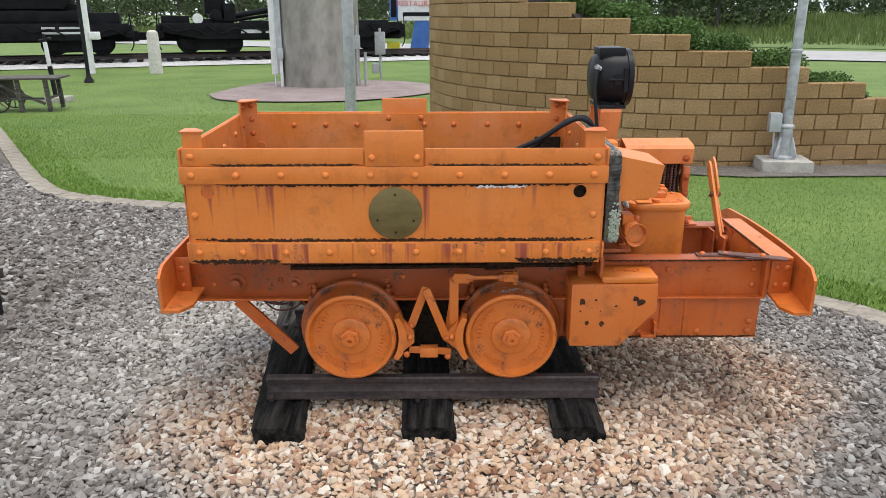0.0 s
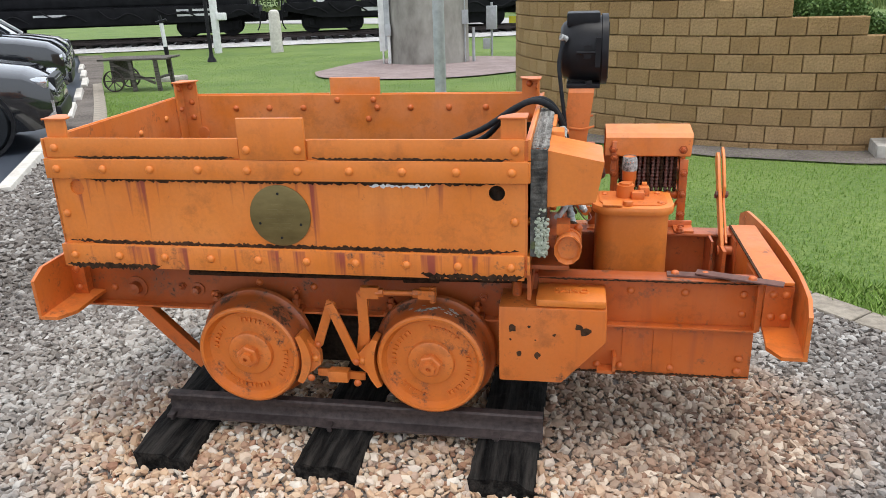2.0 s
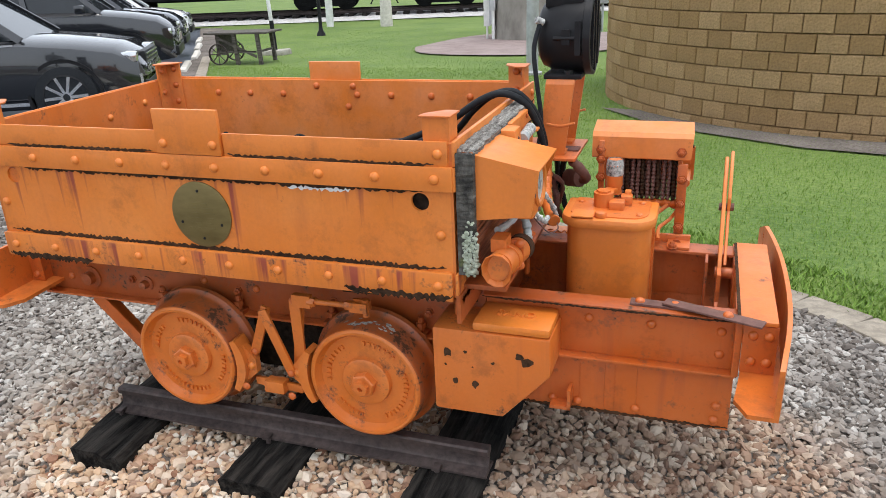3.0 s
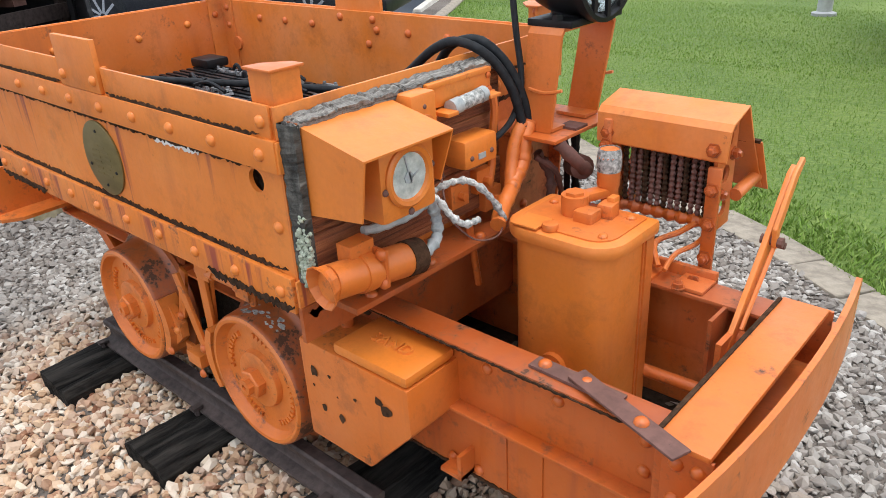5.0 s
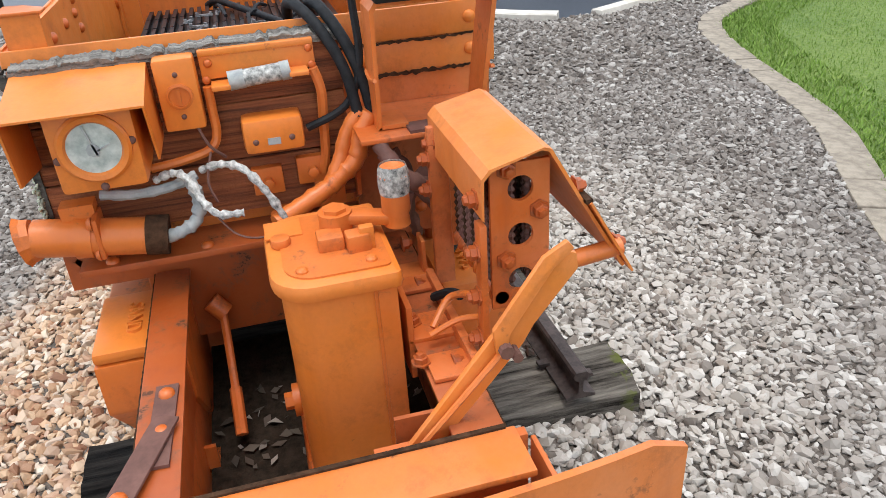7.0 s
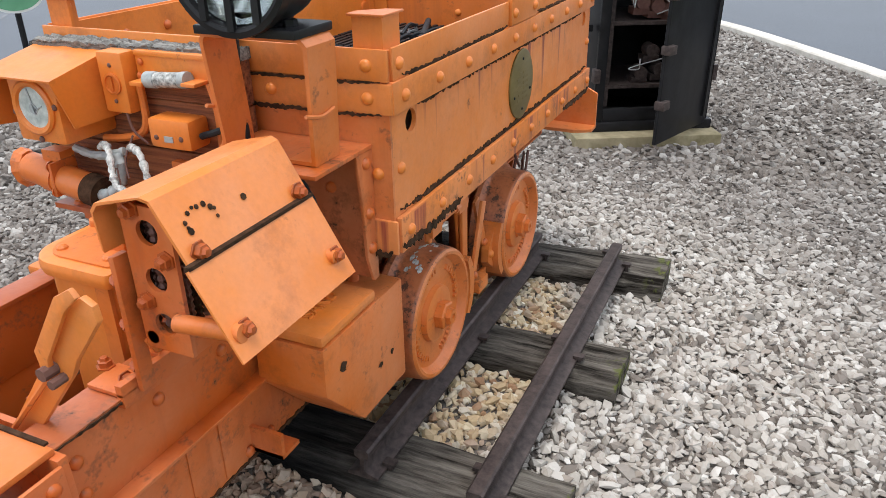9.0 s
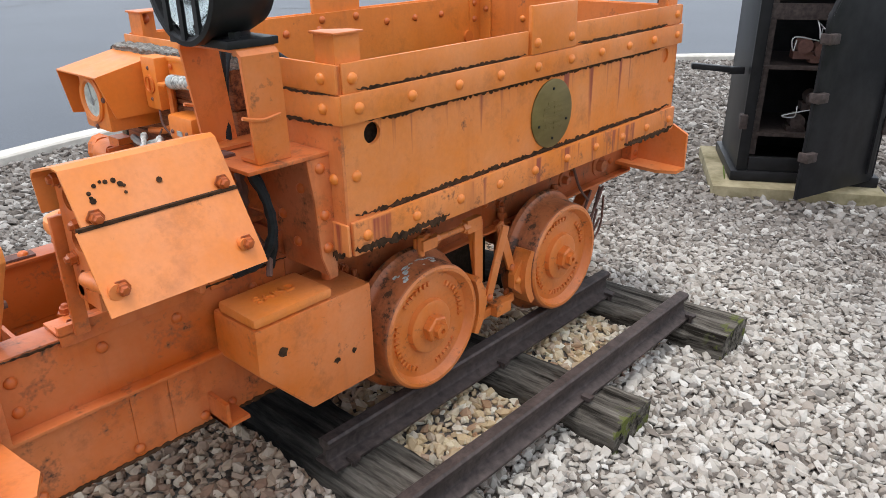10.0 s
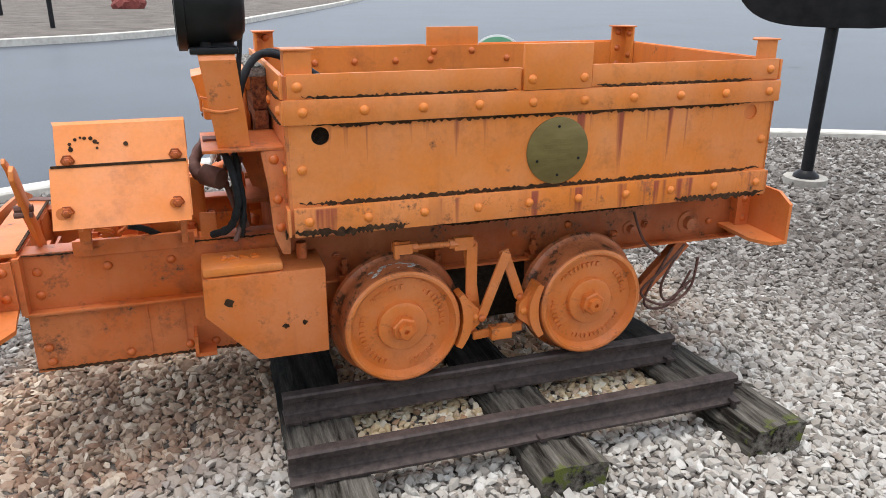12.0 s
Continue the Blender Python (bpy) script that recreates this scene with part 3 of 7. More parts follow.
part("battery_cable", Geo().tube([(0.42, 0.12, 1.01), (0.58, 0.09, 1.08), (0.70, 0.075, 1.158), (0.77, 0.085, 1.18), (0.83, 0.12, 1.145), (0.865, 0.155, 1.07), (0.885, 0.17, 0.98)], 0.0112, 10), M_RUBBER, LOCO, "thick black rubber cable")
part("lamp_wire", Geo().tube([(0.862, 0.21, 1.38), (0.845, 0.19, 1.30), (0.855, 0.185, 1.2), (0.87, 0.185, 1.08), (0.868, 0.15, 1.0), (0.868, 0.07, 0.965)], 0.0075, 8), M_RUBBER, LOCO, "thin black lamp wire")
part("cable_lug", Geo().box(-0.61, -0.5, 0.20, 0.29, 1.03, 1.062), M_BLACK, batt, bevel=0.01)

# frame
for s in (-1, 1):
    f = '-y' if s < 0 else '+y'
    y0, y1 = sorted((s * 0.235, s * 0.247))
    part("frame_beam", Geo().box(0.801, 1.495, y0, y1, 0.50, 0.668), M_FRAME, LOCO, "dirty orange channel side beam", bevel=0.002)
    # length below the box: grease and painted-in shade share this darker tone
    beam = part("frame_beam", Geo().box(-0.85, 0.80, y0, y1, 0.50, 0.668), M_GRIME_SHADE, LOCO, "greasy brown-orange beam under the box, shade in its colour", bevel=0.002)
    if s < 0:
        part("pull_rod", Geo().rod((-0.43, -0.268, 0.637), (0.78, -0.268, 0.648), 0.009, 10).rod((0.35, -0.268, 0.643), (0.47, -0.268, 0.645), 0.016, 6), M_RUST, LOCO, "long black greasy pull rod")
    ya, yb = (-0.284, -0.214) if s < 0 else (0.175, 0.255)
    part("top_flange", Geo().box(0.80, 1.485, ya, yb, 0.664, 0.674), M_GRIME_SHADE, LOCO, "scuffed flat top of the beam", bevel=0.002)
    ya, yb = sorted((s * 0.247, s * 0.282))
    part("lower_flange", Geo().box(-0.85, 1.493, ya, yb, 0.500, 0.508), M_FRAME, LOCO, bevel=0.002)
    ya, yb = sorted((s * 0.240, s * 0.250))
    skirt = part("skirt_plate", Geo().box(0.60, 1.492, ya, yb, 0.314, 0.504), M_FRAME, LOCO, "orange lower skirt plate", bevel=0.002)
    part("skirt_strap", Geo().box(1.08, 1.15, *sorted((s * 0.249, s * 0.254)), 0.33, 0.50).box(1.18, 1.24, *sorted((s * 0.249, s * 0.2535)), 0.33, 0.50), M_FRAME, skirt, bevel=0.001)
    part("rust_edge", ragged(0.62, 1.492, s * 0.250, 0.326, 0.014, s, 31 + s), M_RUST, skirt)
    stud(skirt, [(x, s * 0.253, z) for x, z in ((1.075, 0.345), (1.24, 0.345), (1.455, 0.39), (1.452, 0.345), (1.0, 0.345))], f, RIVET_DIRTY)
    stud(beam, [(x, s * 0.247, z) for x, z in ((1.10, 0.618), (1.27, 0.618), (1.45, 0.618), (1.45, 0.55), (0.90, 0.62), (-0.75, 0.56), (-0.18, 0.60), (0.02, 0.59), (-0.36, 0.55))], f, RIVET_DIRTY)
    stud(beam, [(x, s * 0.247, 0.575) for x in (-0.05, 0.30, -0.48, 0.62)], f, BOLT, "bolt")
    # pull ring eyes near the rear
    for x, w in ((-0.66, 0.042), (-0.42, 0.026)):
        eye = part("pin_boss", Geo().lathe([(w, 0), (w, 0.006), (w * 0.6, 0.008), (w * 0.55, 0.03), (w * 0.25, 0.032), (0.001, 0.036)], pose(x, s * 0.247, 0.565, *TURN[f]), 14), M_GRIME_SHADE, LOCO)
    # rear diagonal stay
    part("rear_stay", Geo().bar((-0.66, s * 0.215, 0.49), (-0.44, s * 0.215, 0.26), 0.05, 0.008, (1, 0, 1)).bar((-0.66, s * 0.245, 0.49), (-0.44, s * 0.245, 0.26), 0.008, 0.05, (1, 0, 1)), M_FRAME, LOCO, "orange diagonal angle stay")
    for xa, xb in ((-0.30, -0.08), (0.34, 0.57)):
        part("axle_box", Geo().box(xa, xb, *sorted((s * 0.20, s * 0.30)), 0.30, 0.50), M_GRIME_SHADE, LOCO, bevel=0.012)
    # spring tops: bolts and saddles over the axles
    for x in (-0.34, -0.04, 0.30, 0.60):
        part("spring_bolt", Geo().rod((x, s * 0.27, 0.47), (x, s * 0.27, 0.57), 0.009, 8).box(x - 0.022, x + 0.022, *sorted((s * 0.25, s * 0.29)), 0.508, 0.522).rod((x, s * 0.27, 0.535), (x, s * 0.27, 0.552), 0.016, 6), M_GRIME_SHADE, LOCO)
    part("rust_seam", ragged(-0.47, 0.30, s * 0.2475, 0.648, 0.012, s, 40 + s), M_RUST, beam)
    # end plate that holds the bumper
    part("end_tab", Geo().box(1.482, 1.50, *sorted((s * 0.10, s * 0.282)), 0.505, 0.672), M_FRAME, LOCO, bevel=0.002)
    tab = part("bumper_bracket", Geo().box(1.50, 1.585, *sorted((s * 0.285, s * 0.293)), 0.53, 0.668), M_FRAME, LOCO, bevel=0.002)
    stud(tab, [(x, s * 0.293, z) for x in (1.525, 1.563) for z in (0.565, 0.64)], f, RIVET_DIRTY)
    tab = part("bumper_bracket", Geo().box(-0.885, -0.83, *sorted((s * 0.285, s * 0.293)), 0.545, 0.69), M_FRAME, LOCO, bevel=0.002)
    stud(tab, [(-0.86, s * 0.293, z) for z in (0.575, 0.645)], f, RIVET_DIRTY)
    part("end_tab", Geo().box(-0.852, -0.84, *sorted((s * 0.10, s * 0.282)), 0.505, 0.672), M_FRAME, LOCO, bevel=0.002)
part("cross_plate", Geo().box(0.79, 0.80, -0.235, 0.235, 0.50, 0.73), M_GRIME_SHADE, LOCO, "orange cross plate below the plank")
stud(LOCO.children[-1], [(0.80, y, z) for y, z in ((-0.17, 0.58), (-0.10, 0.56), (-0.14, 0.63), (0.05, 0.58), (-0.03, 0.66))], '+x', RIVET_DIRTY)
part("floor_pan", Geo().box(0.62, 1.485, -0.235, 0.235, 0.33, 0.345), M_DIRT_SHADE, LOCO, "near-black floor pan with litter")
litter = Geo()
for i in range(160):
    x, y, a = rb.uniform(0.82, 1.47), rb.uniform(-0.22, 0.22), rb.uniform(0, 6.3)
    w = rb.uniform(0.006, 0.02)
    litter.add([(x + w * math.cos(a + k * 1.57) * (1 if k % 2 else 0.5), y + w * math.sin(a + k * 1.57) * (1 if k % 2 else 0.5), 0.347 + rb.uniform(0, 0.012)) for k in range(4)], [(0, 1, 2, 3)])
tagged(part("leaf_litter", litter, island_mix("dead_leaves", [(0.03, 0.022, 0.015), (0.10, 0.08, 0.06), (0.05, 0.03, 0.02), (0.3, 0.27, 0.24)], bumps=0), LOCO), kind="stuff")


def bumper(sign, x_end, x_mid, z0, z1):
    """A bowed bumper plate with a flat foot, sign: the way it faces along x."""
    g, n = Geo(), 16
    out = []
    for i in range(n + 1):
        u = -1 + 2 * i / n
        y = 0.495 * u
        x = x_mid + (x_end - x_mid) * abs(u) ** 2.2
        t = z1 - (0.03 * max(0, abs(u) - 0.9) / 0.1)
        out.append((x, y, t))
    vs, fs = [], []
    for x, y, t in out:
        vs += [(x, y, z0), (x, y, t), (x - sign * 0.012, y, t), (x - sign * 0.012, y, z0 + 0.012), (x - sign * (0.11 if abs(y) < 0.44 else 0.07), y, z0 + 0.012), (x - sign * (0.11 if abs(y) < 0.44 else 0.07), y, z0)]
    k = 6
    for i in range(n):
        fs += [(i * k + q, i * k + (q + 1) % k, (i + 1) * k + (q + 1) % k, (i + 1) * k + q) for q in range(k)]
    fs += [tuple(range(k)), tuple(n * k + q for q in range(k - 1, -1, -1))]
    return g.add(vs, fs)


part("front_bumper", bumper(1, 1.585, 1.625, 0.518, 0.688), M_CHIP, LOCO, "bent orange bumper plate with a flat foot")
part("rear_bumper", bumper(-1, -0.885, -0.905, 0.538, 0.708), M_CHIP, LOCO, "bent orange bumper plate with a flat foot")
weld = Geo()
for i in range(12):
    weld.lathe([(0.007, -0.006), (0.008, 0), (0.0005, 0.006)], pose(1.588 + rb.uniform(-0.002, 0.002), 0.435 + rb.uniform(-0.006, 0.006), 0.585 + i * 0.0065, 0, 90, 0), 6)
tagged(part("weld_bead", weld, M_CHIP, LOCO), kind="stuff")
part("end_beam", Geo().box(1.488, 1.582, -0.30, 0.265, 0.672, 0.684).box(1.488, 1.498, -0.235, 0.235, 0.50, 0.672), M_CHIP, LOCO, "flat orange cap of the end beam", bevel=0.003)
part("rust_edge", Geo().box(1.484, 1.492, -0.28, 0.25, 0.684, 0.688), M_RUST, LOCO)
part("link_pipe", Geo().rod((1.30, -0.03, 0.37), (0.86, -0.02, 0.42), 0.018, 10).rod((1.2, 0.16, 0.45), (1.45, 0.17, 0.45), 0.016, 10), M_FRAME, LOCO)
part("brake_chain_link", Geo().rod((0.83, -0.185, 0.60), (0.84, -0.16, 0.57), 0.022, 10).tube([(0.84, -0.165, 0.58), (0.88, -0.165, 0.52), (0.95, -0.165, 0.45)], 0.009, 8).rod((0.95, -0.165, 0.45), (1.03, -0.165, 0.39), 0.013, 8), M_FRAME, LOCO, "hanging orange brake link")
# loose brown straps on the beam
strap = part("iron_strap", Geo().bar((1.21, -0.240, 0.678), (1.40, -0.248, 0.678), 0.036, 0.006), M_BROWN, LOCO, "purplish brown iron strap")
stud(strap, [(1.327, -0.243, 0.681), (1.235, -0.240, 0.681)], '+z', RIVET_DIRTY)
strap = part("iron_strap", Geo().bar((1.30, -0.236, 0.686), (1.545, -0.322, 0.686), 0.04, 0.006), M_BROWN, LOCO, "purplish brown iron strap", bevel=0.002)
stud(strap, [(1.46, -0.292, 0.689)], '+z', RIVET_DIRTY)
stud(strap, [(1.335, -0.248, 0.688), (1.52, -0.313, 0.688)], '+z', dome(0.006, 0.001).mesh("hole", M_BLACK), "bolt_hole")


# wheels
def wheel_geo(s):
    prof = [(0.02, 0.315), (0.207, 0.315), (0.212, 0.322), (0.207, 0.334), (0.196, 0.340), (0.189, 0.352), (0.184, 0.414), (0.181, 0.424), (0.174, 0.429), (0.166, 0.428), (0.160, 0.414), (0.153, 0.403), (0.10, 0.401), (0.080, 0.400), (0.077, 0.415), (0.071, 0.418), (0.04, 0.417), (0.0005, 0.417)]
    return Geo().lathe(prof, pose(0, 0, 0, 90 if s < 0 else -90, 0, 0), 56, False)


HEX = Geo().lathe([(0.040, 0.415), (0.040, 0.440), (0.035, 0.444), (0.024, 0.444), (0.023, 0.458), (0.009, 0.459), (0.008, 0.449), (0.0005, 0.449)], Matrix.Identity(4), 6)
for s in (-1, 1):
    for x, spin in ((-0.187, 20), (0.453, 105)):
        w = part("wheel", wheel_geo(s), M_WHEEL, LOCO, "orange cast iron flanged wheel")
        w.matrix_local = pose(x, wide(s, 0), 0.385)
        w.data.materials.append(M_TREAD)
        for q in w.data.polygons:
            r_in = max(math.hypot(w.data.vertices[i].co.x, w.data.vertices[i].co.z) for i in q.vertices)
            if r_in > 0.1835:
                q.material_index = 1
        nut = new("hub_nut", HEX.mesh("hub_nut", M_CHIP))
        nut.matrix_local = pose(0, 0, 0, 90 if s < 0 else -90, spin, 0)
        nut.parent = w
        key = part("lock_tab", Geo().box(0.028, 0.032, *sorted((s * 0.414, s * 0.424)), -0.03, 0.02).box(-0.02, 0.032, *sorted((s * 0.414, s * 0.418)), -0.036, -0.03), M_WHEEL, w)
        key.matrix_local = pose(0, 0, 0, 0, spin * 0.7, 0)
        # raised casting letters, worn past reading
        marks, rw = Geo(), random.Random(int(spin + s))
        for arc0, n in ((20, 9), (115, 6), (190, 12), (300, 7)):
            for i in range(n):
                a = radians(arc0 + i * 7.5 + spin)
                m = Matrix.Translation((0.128 * math.cos(a), s * 0.4055, 0.128 * math.sin(a))) @ Matrix.Rotation(-a, 4, 'Y')
                marks.box(-0.007, 0.007, -0.004, 0.004, -0.0045 * rw.uniform(0.6, 1), 0.0045, m)
        tagged(part("worn_casting", marks, M_WHEEL, w), kind="stuff")
        if x > 0:
            flake = Geo()
            for i in range(26):
                a = radians(rw.uniform(62, 112))
                h = rw.uniform(0.36, 0.405)
                q = rw.uniform(0.004, 0.013)
                c = Vector((math.cos(a) * 0.1885, s * h, math.sin(a) * 0.1885))
                t = Vector((-math.sin(a), 0, math.cos(a)))
                up = Vector((0, 1, 0))
                flake.add([c + t * q * math.cos(k * 1.05) * rw.uniform(0.6, 1.2) + up * q * 0.6 * math.sin(k * 1.05) for k in range(6)], [tuple(range(6))])
            tagged(part("bare_primer", flake, M_WHITE, w), kind="stuff")
part("axle", Geo().rod((-0.187, -0.30, 0.385), (-0.187, 0.33, 0.385), 0.03, 16), M_FRAME, LOCO)
part("axle", Geo().rod((0.453, -0.30, 0.385), (0.453, 0.33, 0.385), 0.03, 16), M_FRAME, LOCO)

# brake gear between the wheels
for s in (-1, 1):
    y = wide(s, 0.395)

    def link(a, b, w=0.03, off=0.0, name="brake_lever"):
        o = part(name, Geo().bar((a[0], y + s * off, a[1]), (b[0], y + s * off, b[1]), w, 0.010, (0, 1, 0)), M_WHEEL, LOCO, bevel=0.002)
        stud(o, [(b[0], y + s * (off + 0.005), b[1])], '-y' if s < 0 else '+y', RIVET_DIRTY, "pin")
        return o
    link((0.115, 0.585), (0.055, 0.42), 0.032, -0.012)
    link((0.115, 0.585), (0.195, 0.375), 0.032, 0.012, "brake_hanger")
    link((0.225, 0.43), (0.225, 0.625), 0.036, -0.004)
    link((0.20, 0.37), (0.235, 0.62), 0.030, -0.02)
    part("brake_bar", Geo().bar((0.045, y - s * 0.01, 0.315), (0.215, y - s * 0.01, 0.305), 0.028, 0.012, (0, 1, 0)).box(0.09, 0.16, *sorted((y - s * 0.02, y + s * 0.02)), 0.292, 0.332), M_WHEEL, LOCO, "orange brake cross bar", bevel=0.002)
    stud(LOCO.children[-1], [(0.048, y - s * 0.004, 0.315), (0.212, y - s * 0.004, 0.305)], '-y' if s < 0 else '+y', RIVET_DIRTY, "pin")
    part("brake_rod", Geo().rod((0.27, y, 0.628), (0.42, y, 0.63), 0.009, 10).rod((0.275, y, 0.628), (0.30, y, 0.628), 0.015, 6).rod((0.40, y, 0.63), (0.425, y, 0.63), 0.015, 6).bar((0.225, y, 0.628), (0.285, y, 0.628), 0.04, 0.022, (0, 1, 0))
         .bar((0.42, y - s * 0.015, 0.632), (0.475, y - s * 0.015, 0.632), 0.03, 0.008, (0, 1, 0)).bar((0.42, y + s * 0.015, 0.632), (0.475, y + s * 0.015, 0.632), 0.03, 0.008, (0, 1, 0)).rod((0.465, y, 0.60), (0.465, y, 0.655), 0.010, 8), M_WHEEL, LOCO, "orange brake rod with clevis")
    for cx, side in ((-0.187, 1), (0.453, -1)):
        shoe = Geo()
        n, vs, fs = 10, [], []
        for i in range(n + 1):
            a = radians(-28 + 52 * i / n)
            for r in (0.192, 0.212 + 0.012 * math.sin(math.pi * i / n)):
                for dy in (-0.03, 0.03):
                    vs.append((cx + side * r * math.cos(a), y + s * 0.002 + dy, 0.385 + r * math.sin(a)))
        for i in range(n):
            a, b = 4 * i, 4 * i + 4
            fs += [(a, a + 1, b + 1, b), (a + 2, b + 2, b + 3, a + 3), (a, b, b + 2, a + 2), (a + 1, a + 3, b + 3, b + 1)]
        fs += [(0, 2, 3, 1), (4 * n, 4 * n + 1, 4 * n + 3, 4 * n + 2)]
        shoe.add(vs, fs)
        hx = cx + side * 0.235
        shoe.prism([(cx + side * 0.212, 0.45), (hx + side * 0.018, 0.40), (hx + side * 0.018, 0.355), (cx + side * 0.212, 0.32)], 'y', y - 0.012, y + 0.012)
        o = part("brake_shoe", shoe, M_WHEEL, LOCO, "curved orange brake shoe")
        stud(o, [(hx, y + s * 0.012, 0.378)], '-y' if s < 0 else '+y', None, "pin")
part("gear_case", Geo().box(-0.05, 0.30, -0.20, 0.20, 0.27, 0.50), M_DIRT_SHADE, LOCO, "near-black gear case between the axles", bevel=0.02)

# sand boxes on both sides
for s in (-1, 1):
    yo, yi = wide(s, 0.432), wide(s, 0.262)
    out = [(0.683, 0.347), (0.683, 0.612), (1.02, 0.612), (1.022, 0.50), (0.885, 0.347)]
    sb = part("sand_box", Geo().prism(out, 'y', min(yo, yi), max(yo, yi)), M_CHIP, LOCO, "chipped orange cast sand box", bevel=0.008)
    lid = part("lid", Geo().box(0.80, 1.018, *sorted((wide(s, 0.285), wide(s, 0.43))), 0.614, 0.64), M_PAINT, sb, bevel=0.01)
    part("filler_pin", Geo().rod((0.735, wide(s, 0.33), 0.60), (0.735, wide(s, 0.33), 0.66), 0.016, 10), M_FRAME, sb)
    part("drain_pin", Geo().rod((0.735, wide(s, 0.30), 0.325), (0.735, wide(s, 0.30), 0.36), 0.012, 6), M_FRAME, sb)
    txt = bpy.data.curves.new("lettering", 'FONT')
    txt.body, txt.size, txt.extrude, txt.align_x, txt.align_y = "SAND", 0.042, 0.004, 'CENTER', 'CENTER'
    txt.materials.append(M_PAINT)
    t = new("lettering", txt)
    t.matrix_local = pose(0.91, wide(s, 0.358), 0.642, 0, 0, 0 if s < 0 else 180)
    t.parent = lid
    chips, rc = Geo(), random.Random(8 + s)
    for nth, (cx, cz, k) in enumerate(((0.725, 0.54, 0.017), (0.955, 0.535, 0.022), (0.935, 0.55, 0.014), (0.75, 0.45, 0.011), (0.805, 0.445, 0.014), (0.78, 0.545, 0.006), (0.86, 0.52, 0.006), (0.80, 0.50, 0.004), (0.72, 0.50, 0.005))):
        if s > 0:
            if nth not in (1, 3, 4):
                continue
            k *= 0.8
        chips.add([(cx + k * math.cos(a * 0.7) * rc.uniform(0.5, 1.2), yo + s * 0.0015, cz + k * math.sin(a * 0.7) * rc.uniform(0.5, 1.2)) for a in range(9)], [tuple(range(9))])
    tagged(part("flaked_paint", chips, M_RUST, sb), kind="stuff")
    part("sand_box_foot", Geo().box(1.0, 1.06, *sorted((wide(s, 0.25), wide(s, 0.33))), 0.335, 0.345).box(1.05, 1.06, *sorted((wide(s, 0.25), wide(s, 0.33))), 0.335, 0.40), M_FRAME, LOCO)

# ---------- the driver's end ----------
rp = random.Random(3)
# plank panel with a torn grey top edge, in three boards
for i, (z0, z1) in enumerate(((0.795, 0.905), (0.907, 1.02), (1.022, 1.128))):
    part("plank", Geo().box(0.785, 0.828 - 0.003 * (i % 2), -0.43, 0.155, z0, z1), M_PLANK, LOCO, "orange-soaked cracked wooden board", bevel=0.005)
edge, n = Geo(), 150
vs, fs = [], []
drift_h = drift_w = 0.0
for i in range(n + 1):
    y = -0.432 + 0.59 * i / n
    drift_h = 0.85 * drift_h + rp.uniform(-0.0022, 0.0022)
    drift_w = 0.8 * drift_w + rp.uniform(-0.002, 0.002)
    h = 1.136 + drift_h + 0.010 * (i / n) - (0.006 if i % 23 in (0, 1) else 0)
    w = 0.833 + drift_w
    vs += [(0.784, y, 1.118), (0.785, y, h - 0.003), (0.795, y, h + rp.uniform(-0.001, 0.001)), (0.803, y, h - 0.004 + rp.uniform(-0.001, 0.001)), (0.815, y, h + rp.uniform(-0.0012, 0.001)), (w, y, h - 0.006), (w - 0.002, y, 1.118)]
for i in range(n):
    fs += [(7 * i + q, 7 * i + (q + 1) % 7, 7 * i + 7 + (q + 1) % 7, 7 * i + 7 + q) for q in range(7)]
fs += [tuple(range(7)), tuple(7 * n + q for q in (6, 5, 4, 3, 2, 1, 0))]
part("plank_edge", edge.add(vs, fs), M_GREYWOOD, LOCO, "weathered grey torn top edge of the board", smooth=False)
end = Geo()
vs, fs, n = [], [], 40
for i in range(n + 1):
    z = 0.80 + 0.325 * i / n
    vs += [(0.784, -0.432, z), (0.784, -0.440 - rp.uniform(0, 0.004), z), (0.83 + rp.uniform(-0.003, 0.002), -0.440 - rp.uniform(0, 0.004), z), (0.832, -0.428, z)]
for i in range(n):
    fs += [(4 * i + q, 4 * i + (q + 1) % 4, 4 * i + 4 + (q + 1) % 4, 4 * i + 4 + q) for q in range(4)]
part("plank_end", end.add(vs, fs), M_TIEB, LOCO, "rotten end grain of the board", smooth=False)
lich = Geo()
for i in range(260):
    z = rp.choice((rp.uniform(0.80, 0.95), rp.uniform(0.80, 0.88), rp.uniform(0.84, 0.92)))
    q = rp.uniform(0.0015, 0.0065)
    lich.lathe([(q, -q * 0.5), (q * 1.1, 0), (q * 0.5, q * 0.6), (0.0005, q * 0.7)], pose(rp.uniform(0.80, 0.838), -0.436 - rp.uniform(0, 0.012), z, rp.uniform(60, 120), rp.uniform(-40, 40), 0), 6)
tagged(part("lichen", lich, M_LICHEN, LOCO, "grey-green lichen tufts on the board end"), kind="stuff")

# hooded meter
hood = Geo()
th = 0.004
for (a, b) in (((0.845, 1.131), (1.022, 1.094)),):
    hood.prism([(a[0], a[1]), (b[0], b[1]), (b[0], b[1] - th), (a[0], a[1] - th)], 'y', -0.425, -0.196)
hd = part("meter_hood", hood, M_PAINT, LOCO, "bent orange sheet hood over the meter", smooth=False)
hd.location = (-0.030, 0.0, -0.008)
part("hood_side", Geo().prism([(0.845, 1.127), (1.022, 1.090), (1.002, 0.975), (0.845, 0.955)], 'y', -0.425, -0.425 + th), M_PAINT, hd, smooth=False)
part("hood_side", Geo().prism([(0.845, 1.127), (1.022, 1.090), (0.985, 0.985), (0.845, 0.985)], 'y', -0.196 - th, -0.196), M_PAINT, hd, smooth=False)
